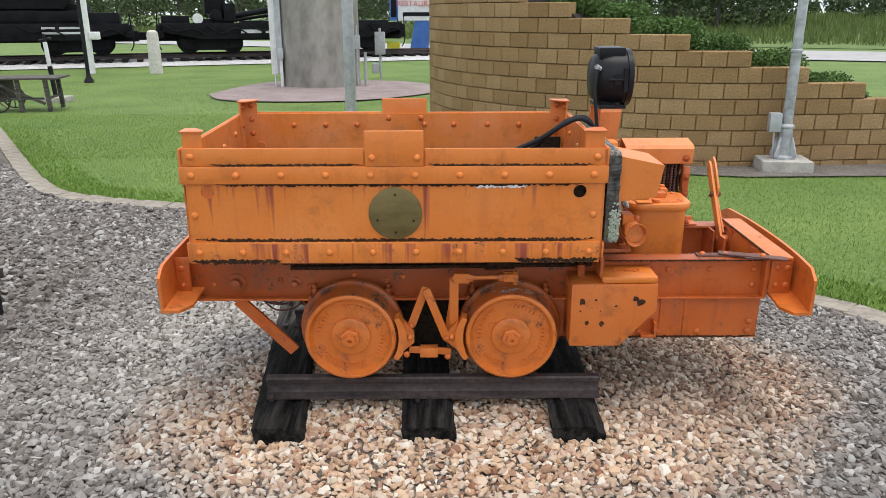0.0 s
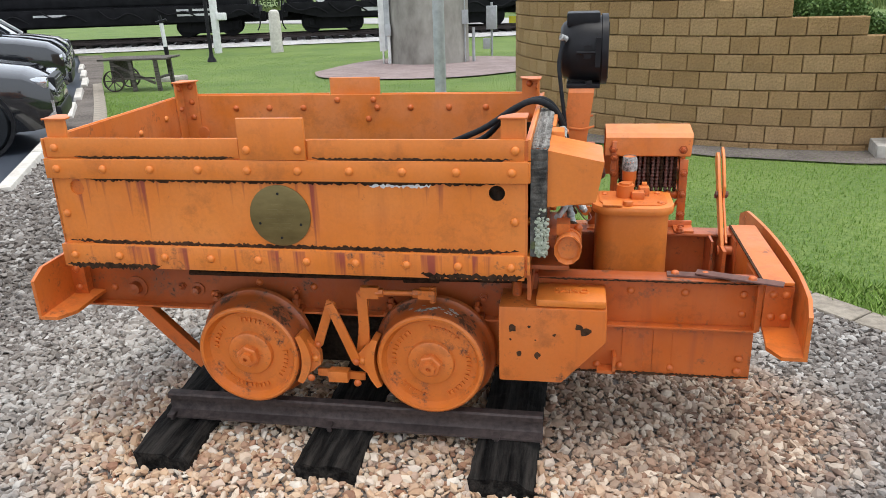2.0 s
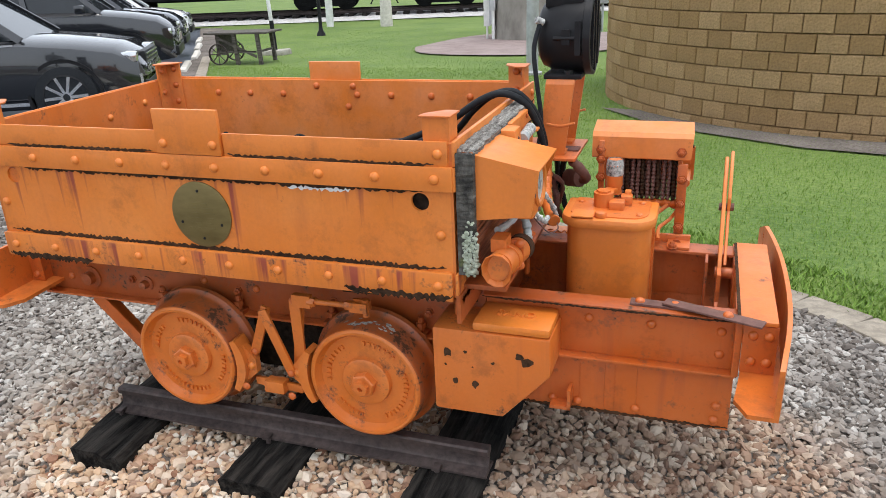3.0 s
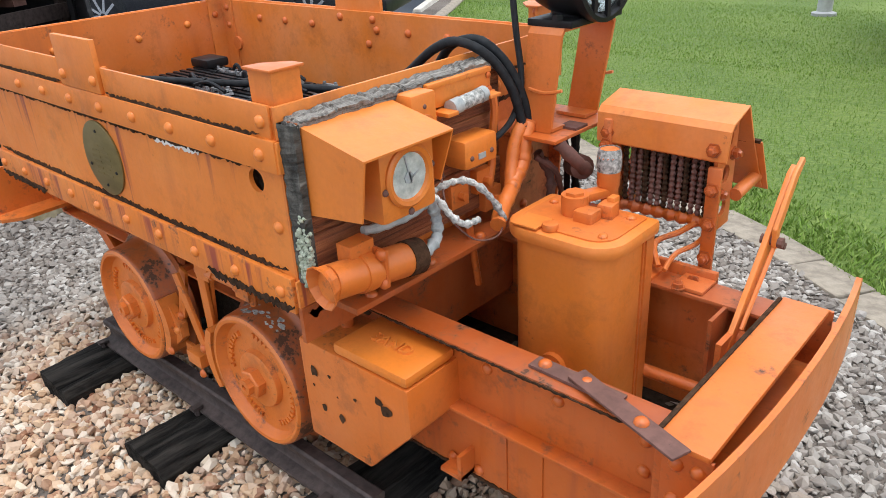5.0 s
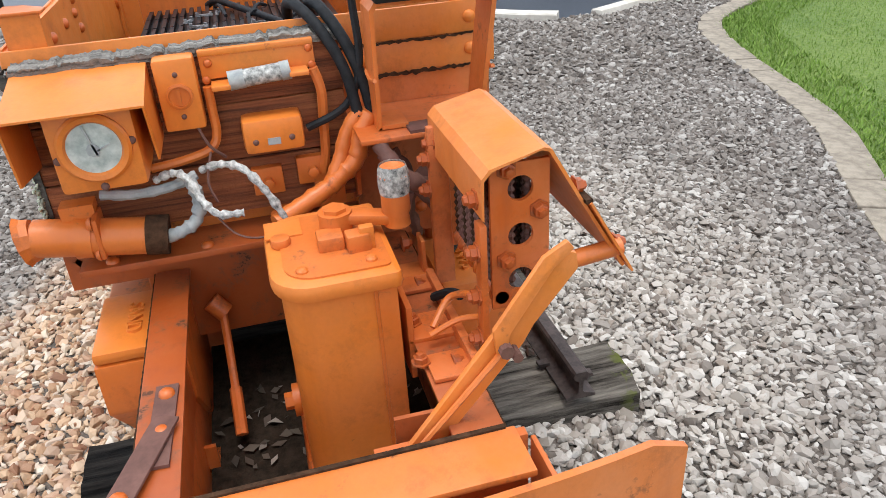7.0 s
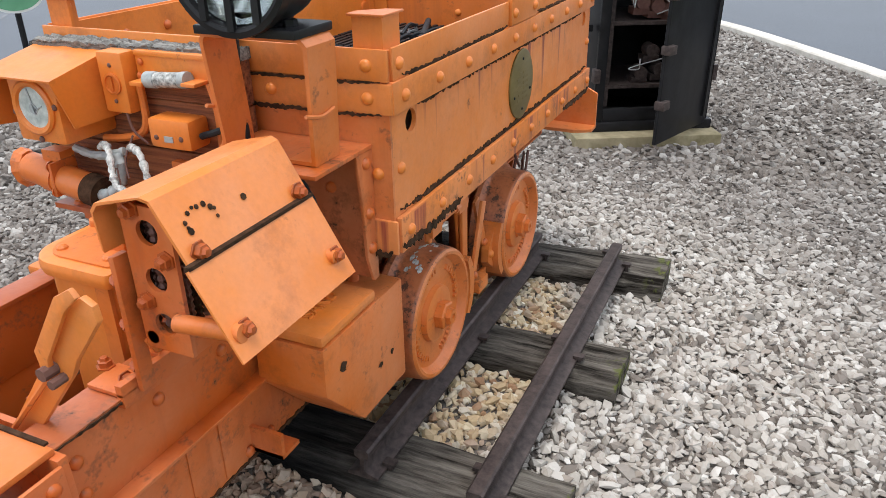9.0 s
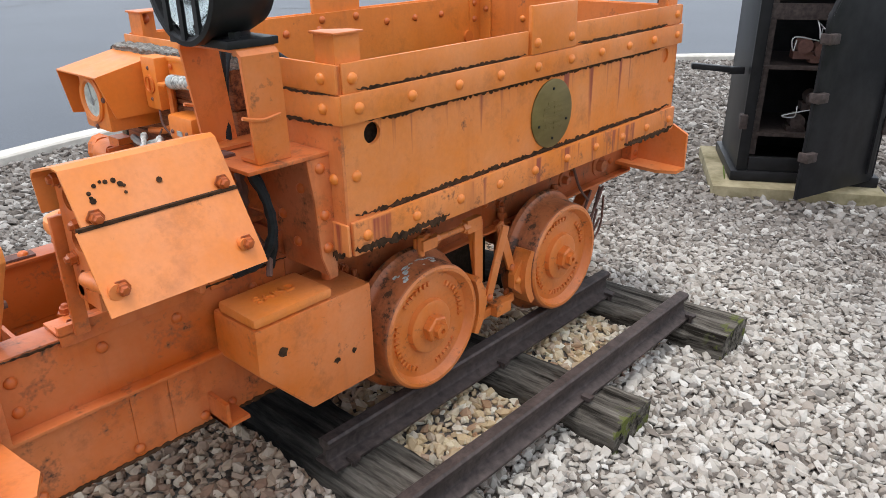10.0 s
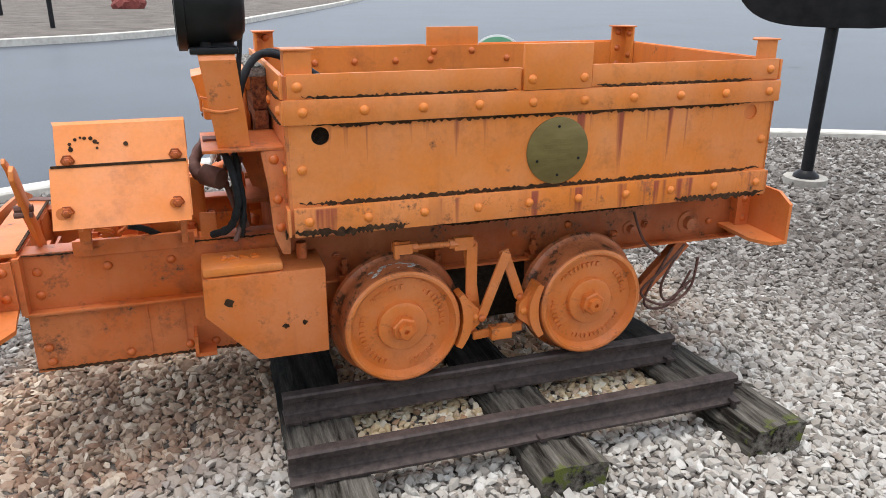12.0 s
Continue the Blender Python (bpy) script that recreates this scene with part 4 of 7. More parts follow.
meter = part("meter", Geo().box(0.83, 0.985, -0.376, -0.231, 0.925, 1.072), M_PAINT, LOCO, "square orange battery meter with a cracked dial", bevel=0.012)
meter.location = (-0.020, 0.009, 0.012)
part("bezel", Geo().lathe([(0.061, 0), (0.061, 0.005), (0.056, 0.009), (0.048, 0.007), (0.0440, 0.0005)], pose(0.985, -0.304, 1.005, 0, 90, 0), 40, False), M_PAINT, meter)
part("dial", Geo().lathe([(0.0445, 0.0), (0.0445, 0.0022), (0.0005, 0.0022)], pose(0.984, -0.304, 1.005, 0, 90, 0), 40), plain("dirty_dial", (0.20, 0.25, 0.24), (0.66, 0.70, 0.66), 42, 0.3, 0, 0.1), meter, "clouded pale dial")
part("needle", Geo().bar((0.9875, -0.300, 0.99), (0.9875, -0.314, 1.046), 0.0035, 0.002, (1, 0, 0)).bar((0.9875, -0.30, 1.0), (0.9875, -0.278, 1.01), 0.003, 0.002, (1, 0, 0)).lathe([(0.012, 0), (0.012, 0.002)], pose(0.9865, -0.306, 1.002, 0, 90, 0), 7), M_TAPE, meter)
stud(meter, [(0.985, y, z) for y, z in ((-0.366, 0.99), (-0.242, 1.01), (-0.304, 0.934))], '+x', dome(0.0075).mesh("screw", M_BROWN), "screw")
# socket box, fuse, junction box and clamps on the board
sock = part("socket_box", Geo().box(0.826, 0.875, -0.185, -0.112, 0.995, 1.128), M_PAINT, LOCO, "orange socket box with a slotted cover", bevel=0.008)
part("cover_ring", Geo().lathe([(0.024, 0), (0.024, 0.004), (0.019, 0.005), (0.018, 0.001), (0.0005, 0.001)], pose(0.875, -0.148, 1.06, 0, 90, 0), 20, False).box(0.875, 0.88, -0.152, -0.146, 1.045, 1.075), M_CHIP, sock)
stud(sock, [(0.875, -0.148, 1.10), (0.875, -0.148, 1.022)], '+x', dome(0.005).mesh("screw", M_BROWN), "screw")
fz = part("fuse_base", Geo().box(0.826, 0.842, -0.105, 0.105, 1.075, 1.128).box(0.826, 0.846, -0.105, 0.105, 1.118, 1.130), M_PAINT, LOCO, "orange fuse mounting plate", bevel=0.003)
part("fuse", Geo().rod((0.864, -0.055, 1.074), (0.864, 0.05, 1.081), 0.0165, 14), M_WHITE, fz, "peeling white cartridge fuse")
part("fuse_cap", Geo().rod((0.864, -0.058, 1.0738), (0.864, -0.030, 1.0757), 0.0178, 14), M_TAPE, fz)
part("fuse_cap", Geo().rod((0.864, 0.038, 1.080), (0.864, 0.055, 1.0815), 0.0178, 14), M_TAPE, fz)
part("fuse_clip", Geo().box(0.84, 0.886, -0.09, -0.056, 1.063, 1.072), M_PAINT, fz, bevel=0.002)
part("fuse_clip", Geo().box(0.84, 0.886, 0.052, 0.088, 1.072, 1.080), M_PAINT, fz, bevel=0.002)
stud(fz, [(0.843, -0.098, 1.075), (0.843, 0.098, 1.08), (0.843, -0.09, 1.105), (0.843, 0.095, 1.112)], '+x', dome(0.008).mesh("bolt", M_FRAME), "bolt")
part("fuse_lead", Geo().tube([(0.85, -0.098, 1.065), (0.848, -0.098, 1.02), (0.85, -0.10, 0.97), (0.856, -0.12, 0.945), (0.855, -0.18, 0.93), (0.855, -0.23, 0.925)], 0.009, 8), M_CHIP, LOCO)
part("fuse_lead", Geo().tube([(0.85, 0.098, 1.075), (0.85, 0.108, 1.03), (0.845, 0.105, 0.97), (0.845, 0.10, 0.90), (0.845, 0.09, 0.86)], 0.010, 8), M_CHIP, LOCO)
jb = part("junction_box", Geo().box(0.83, 0.895, -0.052, 0.062, 0.935, 1.002), M_PAINT, LOCO, "small orange switch box", bevel=0.012)
part("switch_slot", Geo().box(0.893, 0.897, -0.008, 0.016, 0.952, 0.965), M_TAPE, jb)
stud(jb, [(0.895, -0.03, 0.96), (0.895, 0.038, 0.962)], '+x', dome(0.006).mesh("screw", M_BROWN), "screw")
for y, z in ((-0.02, 0.86), (0.07, 0.87), (0.10, 0.815)):
    c = part("terminal_clamp", Geo().box(0.827, 0.848, y - 0.03, y + 0.03, z - 0.028, z + 0.028).rod((0.848, y, z), (0.866, y, z), 0.011, 6), M_CHIP, LOCO, "orange bolted terminal clamp", bevel=0.002)
# taped hoses
part("taped_hose", Geo().tube([(0.88, -0.225, 0.91), (0.895, -0.19, 0.925), (0.91, -0.165, 0.915), (0.93, -0.145, 0.875), (0.945, -0.12, 0.85), (0.945, -0.075, 0.845)], 0.0075, 9, 0.26), M_WHITE, LOCO, "fraying white taped cable")
part("taped_hose", Geo().tube([(0.875, -0.14, 0.915), (0.90, -0.10, 0.93), (0.92, -0.06, 0.92), (0.945, -0.025, 0.875), (0.96, 0.0, 0.82)], 0.0075, 9, 0.26), M_WHITE, LOCO, "fraying white taped cable")
part("taped_hose", Geo().tube([(0.90, -0.24, 0.80), (0.91, -0.20, 0.81), (0.905, -0.165, 0.83), (0.895, -0.155, 0.87), (0.89, -0.165, 0.905)], 0.0125, 10, 0.15), M_TAPE, LOCO, "grey taped cable")
part("taped_hose", Geo().tube([(0.86, -0.33, 0.89), (0.87, -0.27, 0.885), (0.885, -0.20, 0.895), (0.88, -0.15, 0.91)], 0.010, 8, 0.1), M_TAPE, LOCO)
part("loose_wire", Geo().tube([(0.91, -0.15, 0.88), (0.95, -0.10, 0.81), (0.97, -0.04, 0.80), (0.95, 0.01, 0.82)], 0.0022, 5).tube([(0.88, -0.115, 0.95), (0.90, -0.13, 0.90), (0.91, -0.12, 0.86)], 0.0025, 5).tube([(0.87, -0.13, 1.0), (0.875, -0.115, 0.96), (0.865, -0.09, 0.93)], 0.003, 5), M_BROWN, LOCO)
part("orange_hose", Geo().tube([(0.955, -0.02, 0.815), (0.93, 0.03, 0.83), (0.91, 0.085, 0.85), (0.90, 0.12, 0.87), (0.895, 0.155, 0.90), (0.89, 0.17, 0.95), (0.885, 0.195, 0.985)], 0.0185, 12, 0.08), M_CHIP, LOCO, "thick orange painted hose")
part("orange_hose", Geo().tube([(0.90, 0.10, 0.86), (0.885, 0.125, 0.90), (0.88, 0.145, 0.95), (0.88, 0.175, 0.99)], 0.016, 10, 0.05), M_CHIP, LOCO, "orange painted hose")
# horn tube under the meter
horn = part("horn_tube", Geo().rod((0.895, -0.455, 0.838), (0.90, -0.225, 0.805), 0.036, 24), M_CHIP, LOCO, "orange tube with a broken open end")
part("dark_bore", Geo().rod((0.895, -0.4575, 0.8385), (0.895, -0.445, 0.837), 0.031, 20), M_WHEEL, horn)
part("clamp_band", Geo().rod((0.896, -0.385, 0.828), (0.896, -0.355, 0.824), 0.040, 24).box(0.86, 0.90, -0.40, -0.34, 0.855, 0.89), M_CHIP, horn)
part("end_ring", Geo().rod((0.899, -0.262, 0.811), (0.90, -0.222, 0.805), 0.0385, 24), M_RUST, horn)
part("torn_lip", Geo().lathe([(0.030, 0), (0.036, 0.0), (0.039, 0.014), (0.045, 0.024), (0.043, 0.025), (0.036, 0.014), (0.030, 0.0)], pose(0.895, -0.452, 0.8378, 98, 0, 0) @ Matrix.Diagonal((0.9, 1.1, 1, 1)), 11, False), M_CHIP, horn, "torn flared tube mouth", smooth=False)
part("horn_flange", Geo().box(0.862, 0.935, -0.345, -0.335, 0.79, 0.872), M_FRAME, horn, bevel=0.004)
stud(horn, [(0.925, -0.345, 0.80), (0.925, -0.345, 0.862)], '-y', RIVET_DIRTY, "bolt")
# recessed plates behind the board take the darkest orange tone
part("apron_plate", Geo().box(0.777, 0.788, -0.45, 0.24, 0.66, 0.741), M_GRIME_SHADE, LOCO)
part("lower_shelf", Geo().box(0.78, 0.90, -0.40, 0.16, 0.742, 0.756), M_GRIME_SHADE, LOCO, "dark orange shelf under the board", bevel=0.002)
stud(LOCO.children[-1], [(0.90 - 0.01, y, 0.756) for y in (-0.3, -0.12, 0.05)], '+z', RIVET_DIRTY)
part("stay_rod", Geo().rod((0.87, -0.02, 0.80), (0.86, 0.02, 0.62), 0.009, 8), M_FRAME, LOCO)

# headlight bracket, shelf and headlight
brk = Geo()
cx0, cx1 = 0.882, 0.972
outl = [(0.196, 0.965), (0.196, 1.19), (0.206, 1.204), (0.415, 1.204), (0.428, 1.19), (0.405, 0.965)]
inn = [(0.204, 0.973), (0.204, 1.186), (0.21, 1.196), (0.41, 1.196), (0.419, 1.186), (0.397, 0.973)]
brk.add([(x, p[0], p[1]) for x in (cx0, cx1) for p in outl + inn], [(i, i + 1, 7 + i, 6 + i) for i in range(5)] + [(12 + i, 18 + i, 19 + i, 13 + i) for i in range(5)] + [(i, 12 + i, 13 + i, i + 1) for i in range(5)] + [(6 + i, 7 + i, 19 + i, 18 + i) for i in range(5)])
brk.box(cx0, cx1, 0.204, 0.255, 0.966, 0.974).box(cx0, cx1, 0.345, 0.40, 0.966, 0.974)
brk.v = [(x - (0.022 + 0.07 * (x - cx0)) * (1.204 - z) / 0.24, y, z) for x, y, z in brk.v]
part("lamp_bracket", brk, M_CHIP, LOCO, "orange strap bracket under the headlight", smooth=False)
part("weld_bead", Geo().tube([(0.975, 0.194, 1.07), (0.93, 0.193, 1.06), (0.885, 0.194, 1.065)], 0.004, 6), M_CHIP, LOCO)
part("weld_bead", Geo().tube([(0.975, 0.416, 1.07), (0.93, 0.419, 1.06), (0.885, 0.417, 1.065)], 0.004, 6), M_CHIP, LOCO)
part("shelf_plate", Geo().box(0.776, 0.985, 0.155, 0.43, 0.955, 0.964), M_FRAME, LOCO, "scuffed plate under the lamp bracket", bevel=0.002)
part("gusset", Geo().prism([(0.776, 0.954), (0.90, 0.954), (0.85, 0.80), (0.776, 0.76)], 'y', 0.155, 0.163), M_FRAME, LOCO)
part("back_plate", Geo().box(0.776, 0.789, 0.164, 0.419, 0.66, 0.954), M_GRIME_SHADE, LOCO)
shelf = part("gusset", Geo().prism([(0.776, 0.954), (0.838, 0.954), (0.836, 0.93), (0.826, 0.86), (0.818, 0.72), (0.798, 0.66), (0.776, 0.66)], 'y', 0.42, 0.428), M_FRAME, LOCO, "orange gusset plate", bevel=0.002)
stud(shelf, [(0.805, 0.428, 0.93), (0.800, 0.428, 0.74), (0.802, 0.428, 0.82)], '+y', RIVET_DIRTY)
stud(shelf, [(0.789, 0.25, 0.78), (0.789, 0.33, 0.86), (0.789, 0.30, 0.72)], '+x', RIVET_DIRTY)
part("shelf_pad", Geo().box(0.93, 0.98, 0.25, 0.30, 0.964, 0.97), M_BROWN, LOCO)
part("wire_loom", Geo().tube([(0.885, 0.23, 0.90), (0.90, 0.26, 0.84), (0.91, 0.25, 0.78), (0.88, 0.27, 0.70)], 0.012, 8, 0.2), M_BROWN, LOCO, "brown drooping wire loom")
part("wire_loom", Geo().tube([(0.90, 0.20, 0.90), (0.93, 0.24, 0.86), (0.92, 0.28, 0.80), (0.90, 0.33, 0.74), (0.92, 0.36, 0.69)], 0.008, 8, 0.2), M_BROWN, LOCO)
part("wire_loom", Geo().tube([(0.93, 0.33, 0.945), (0.91, 0.36, 0.88), (0.905, 0.37, 0.80), (0.93, 0.35, 0.73), (0.98, 0.31, 0.70)], 0.011, 8, 0.12), M_RUBBER, LOCO, "black drooping wire loom")
part("wire_loom", Geo().tube([(0.90, 0.30, 0.945), (0.895, 0.345, 0.87), (0.89, 0.355, 0.79), (0.90, 0.34, 0.70)], 0.009, 8, 0.12), M_RUBBER, LOCO)
part("rusty_socket", Geo().tube([(0.97, 0.19, 0.95), (1.005, 0.22, 0.90), (1.0, 0.27, 0.865), (0.955, 0.30, 0.86)], 0.016, 10, 0.1).rod((0.985, 0.275, 0.868), (0.94, 0.31, 0.858), 0.03, 14), M_BROWN, LOCO, "brown broken lamp socket on a hose")
head = part("headlight", Geo().lathe([(0.0005, -0.10), (0.085, -0.098), (0.105, -0.085), (0.118, -0.05), (0.127, 0.0), (0.127, 0.062), (0.134, 0.064), (0.134, 0.088), (0.123, 0.09), (0.116, 0.086), (0.112, 0.06), (0.06, -0.03), (0.0005, -0.05)], pose(0.935, 0.312, 1.330, 0, 90, 0) @ Matrix.Diagonal((0.93, 0.93, 0.9, 1)), 44, False), M_BLACK, LOCO, "black barrel headlight with a barred glass")
part("lens", Geo().lathe([(0.0005, 0.088), (0.06, 0.084), (0.113, 0.074), (0.113, 0.070), (0.0005, 0.080)], pose(0.935, 0.312, 1.330, 0, 90, 0) @ Matrix.Diagonal((0.93, 0.93, 0.9, 1)), 40, False), M_GLASS, head, "clear lamp glass")
part("reflector", Geo().lathe([(0.0005, -0.02), (0.05, -0.005), (0.111, 0.066)], pose(0.935, 0.312, 1.330, 0, 90, 0) @ Matrix.Diagonal((0.93, 0.93, 0.9, 1)), 32, False), M_CHROME, head)
gb = Geo()
for q in (-0.055, 0.0, 0.055):
    gb.box(1.010, 1.018, 0.312 + q - 0.007, 0.312 + q + 0.007, 1.330 - math.sqrt(0.112 ** 2 - q * q), 1.330 + math.sqrt(0.112 ** 2 - q * q))
part("guard_bar", gb, M_BLACK, head)
part("vent_box", Geo().box(0.868, 0.985, 0.245, 0.379, 1.415, 1.462), M_BLACK, head, bevel=0.008)
part("lamp_foot", Geo().box(0.872, 0.99, 0.205, 0.42, 1.204, 1.220).rod((0.93, 0.312, 1.215), (0.93, 0.312, 1.245), 0.055, 20), M_BLACK, head, bevel=0.003)
stud(head, [(0.95, 0.21, 1.22), (0.95, 0.385, 1.22)], '+z', Geo().lathe([(0.013, 0), (0.013, 0.012), (0.0005, 0.013)], Matrix.Identity(4), 6).mesh("bolt", M_BLACK), "bolt")
part("latch", Geo().box(0.93, 0.955, 0.187, 0.197, 1.31, 1.355).rod((0.905, 0.19, 1.330), (0.985, 0.19, 1.330), 0.006, 8).box(0.970, 0.988, 0.184, 0.197, 1.28, 1.38), M_BLACK, head)
part("cable_gland", Geo().rod((0.868, 0.215, 1.375), (0.85, 0.20, 1.385), 0.011, 10), M_WHITE, head)

# controller canister
def rounded(x0, x1, y0, y1, r, sharp_far=True, n=6):
    pts = []
    for cx, cy, a0, rr in ((x1 - r, y0 + r, -90, r), (x1 - 0.012, y1 - 0.012, 0, 0.012), (x0 + 0.012, y1 - 0.012, 90, 0.012), (x0 + r, y0 + r, 180, r)):
        pts += [(cx + rr * math.cos(radians(a0 + 90 * i / n)), cy + rr * math.sin(radians(a0 + 90 * i / n))) for i in range(n + 1)]
    return pts


can = part("controller_case", Geo().prism(rounded(1.0, 1.248, -0.020, 0.165, 0.06), 'z', 0.36, 0.808), M_PAINT, LOCO, "tall orange controller case with a lipped lid")
part("lid", Geo().prism(rounded(0.984, 1.264, -0.034, 0.178, 0.07), 'z', 0.806, 0.838), M_PAINT, can, bevel=0.011)
part("lid_recess", Geo().prism(rounded(1.01, 1.24, -0.008, 0.165, 0.05), 'z', 0.838, 0.8415), M_CHIP, can)
part("front_seam", Geo().box(1.248, 1.252, 0.128, 0.134, 0.37, 0.805).box(1.248, 1.256, 0.134, 0.166, 0.37, 0.805), M_CHIP, can)
part("drain_boss", Geo().rod((1.13, -0.034, 0.52), (1.13, -0.012, 0.52), 0.032, 16).rod((1.13, -0.05, 0.52), (1.13, -0.032, 0.52), 0.017, 6), M_CHIP, can)
part("shaft_boss", Geo().rod((1.10, 0.095, 0.838), (1.10, 0.095, 0.885), 0.030, 20).rod((1.10, 0.095, 0.885), (1.10, 0.095, 0.892), 0.022, 6), M_CHIP, can)
crank = part("crank_arm", Geo().bar((1.088, 0.081, 0.874), (1.107, 0.195, 0.862), 0.036, 0.020), M_CHIP, LOCO, "orange controller crank arm", bevel=0.006)
part("crank_handle", Geo().lathe([(0.024, 0), (0.022, 0.02), (0.026, 0.03), (0.025, 0.075), (0.027, 0.095), (0.022, 0.11), (0.015, 0.112), (0.0005, 0.105)], pose(1.107, 0.187, 0.850), 16), M_CHIP, crank)
part("handle_tape", Geo().lathe([(0.0265, 0), (0.028, 0.015), (0.027, 0.04), (0.0235, 0.052)], pose(1.107, 0.187, 0.911), 14, False), M_WHITE, crank, "crumbling white handle tape")
part("stop_block", Geo().box(1.155, 1.19, 0.02, 0.06, 0.838, 0.872, pose(0, 0, 0, 0, 0, 4)), M_CHIP, can, bevel=0.005)
part("stop_block", Geo().box(1.12, 1.165, 0.055, 0.10, 0.838, 0.866), M_CHIP, can, bevel=0.005)
part("lid_plug", Geo().rod((1.105, -0.005, 0.838), (1.105, -0.005, 0.855), 0.018, 12), M_CHIP, can, bevel=0.005)
part("stop_post", Geo().box(1.16, 1.178, 0.125, 0.15, 0.838, 0.882), M_PAINT, can, bevel=0.003)
part("instruction_plate", Geo().box(1.02, 1.085, -0.03, 0.035, 0.841, 0.8445), M_PAINT, can)
can.location = (-0.012, -0.014, 0.0)
stud(can, [(1.215, 0.135, 0.8415), (1.03, 0.12, 0.8415), (1.215, 0.02, 0.8415)], '+z', dome(0.011).mesh("bolt", M_CHIP), "bolt")
part("case_bracket", Geo().box(1.15, 1.23, 0.165, 0.26, 0.672, 0.682).box(1.15, 1.23, 0.165, 0.176, 0.60, 0.75), M_FRAME, LOCO, "orange bracket beside the case", bevel=0.003)
LOCO.children[-1].location = (0.02, 0.026, 0.0)
stud(LOCO.children[-1], [(1.19, 0.225, 0.682), (1.19, 0.176, 0.72)], '+z', BOLT, "bolt")

# resistor bank with its bent roof
cage = part("resistor_post", Geo().box(1.045, 1.062, 0.262, 0.30, 0.68, 1.0), M_FRAME, LOCO, "orange flat iron post of the resistor bank", bevel=0.003)
cage = part("resistor_post", Geo().box(1.295, 1.325, 0.272, 0.284, 0.68, 0.93), M_FRAME, LOCO, "orange flat iron post of the resistor bank", bevel=0.003)
stud(cage, [(1.054, 0.262, 0.94), (1.054, 0.262, 0.88), (1.309, 0.272, 0.88), (1.309, 0.272, 0.80), (1.309, 0.272, 0.72)], '-y', BOLT, "bolt")
roof = Geo()
R = [(0.274, 0.945), (0.274, 1.012), (0.286, 1.026), (0.372, 1.046), (0.386, 1.040), (0.441, 0.945), (0.515, 0.82)]
vs, fs = [], []
for j, (y, z) in enumerate(R):
    for x in (1.022, 1.332):
        for d in (0, 1):
            vs.append((x + (0.005 * math.sin(j) if x > 1.2 else 0), y - d * (0.0 if j > 2 else -0.004) - (0.004 if d and j > 2 else 0), z - d * 0.004))
for j in range(len(R) - 1):
    a, b = 4 * j, 4 * j + 4
    fs += [(a, a + 2, b + 2, b), (a + 1, b + 1, b + 3, a + 3), (a, b, b + 1, a + 1), (a + 2, a + 3, b + 3, b + 2)]
fs += [(0, 1, 3, 2), (24, 26, 27, 25)]
rf = part("resistor_roof", roof.add(vs, fs), M_PAINT, LOCO, "bent orange sheet roof over the resistor bank", smooth=False)
part("overlap_sheet", Geo().prism([(0.4445, 0.945), (0.448, 0.947), (0.526, 0.812), (0.5225, 0.810)], 'x', 1.026, 1.342), M_PAINT, rf)
part("rust_edge", Geo().prism([(0.4385, 0.951), (0.450, 0.952), (0.4505, 0.946), (0.4395, 0.944)], 'x', 1.026, 1.338), M_RUST, rf)
stud(rf, [(1.05, 0.434, 0.962), (1.30, 0.434, 0.960), (1.055, 0.502, 0.855), (1.308, 0.504, 0.850)], '+y', BOLT, "bolt")
stud(rf, [(1.05, 0.274, 0.968), (1.303, 0.274, 0.968)], '-y', BOLT, "bolt")
holes, rh = Geo(), random.Random(31)
for i in range(10):
    a = radians(170 + i * 24)
    z = 0.992 - 0.017 * math.sin(a) + rh.uniform(-0.003, 0.003)
    holes.lathe([(rh.uniform(0.003, 0.0065), 0), (0.003, 0.001)], pose(1.262 + 0.030 * math.cos(a) + rh.uniform(-0.004, 0.004), 0.4155 + (0.992 - z) * 0.579, z, -60, 0, 0), 7)
tagged(part("burnt_holes", holes.lathe([(0.006, 0), (0.006, 0.001)], pose(1.165, 0.4155, 0.992, -60, 0, 0), 8), M_RUST, rf), kind="stuff")
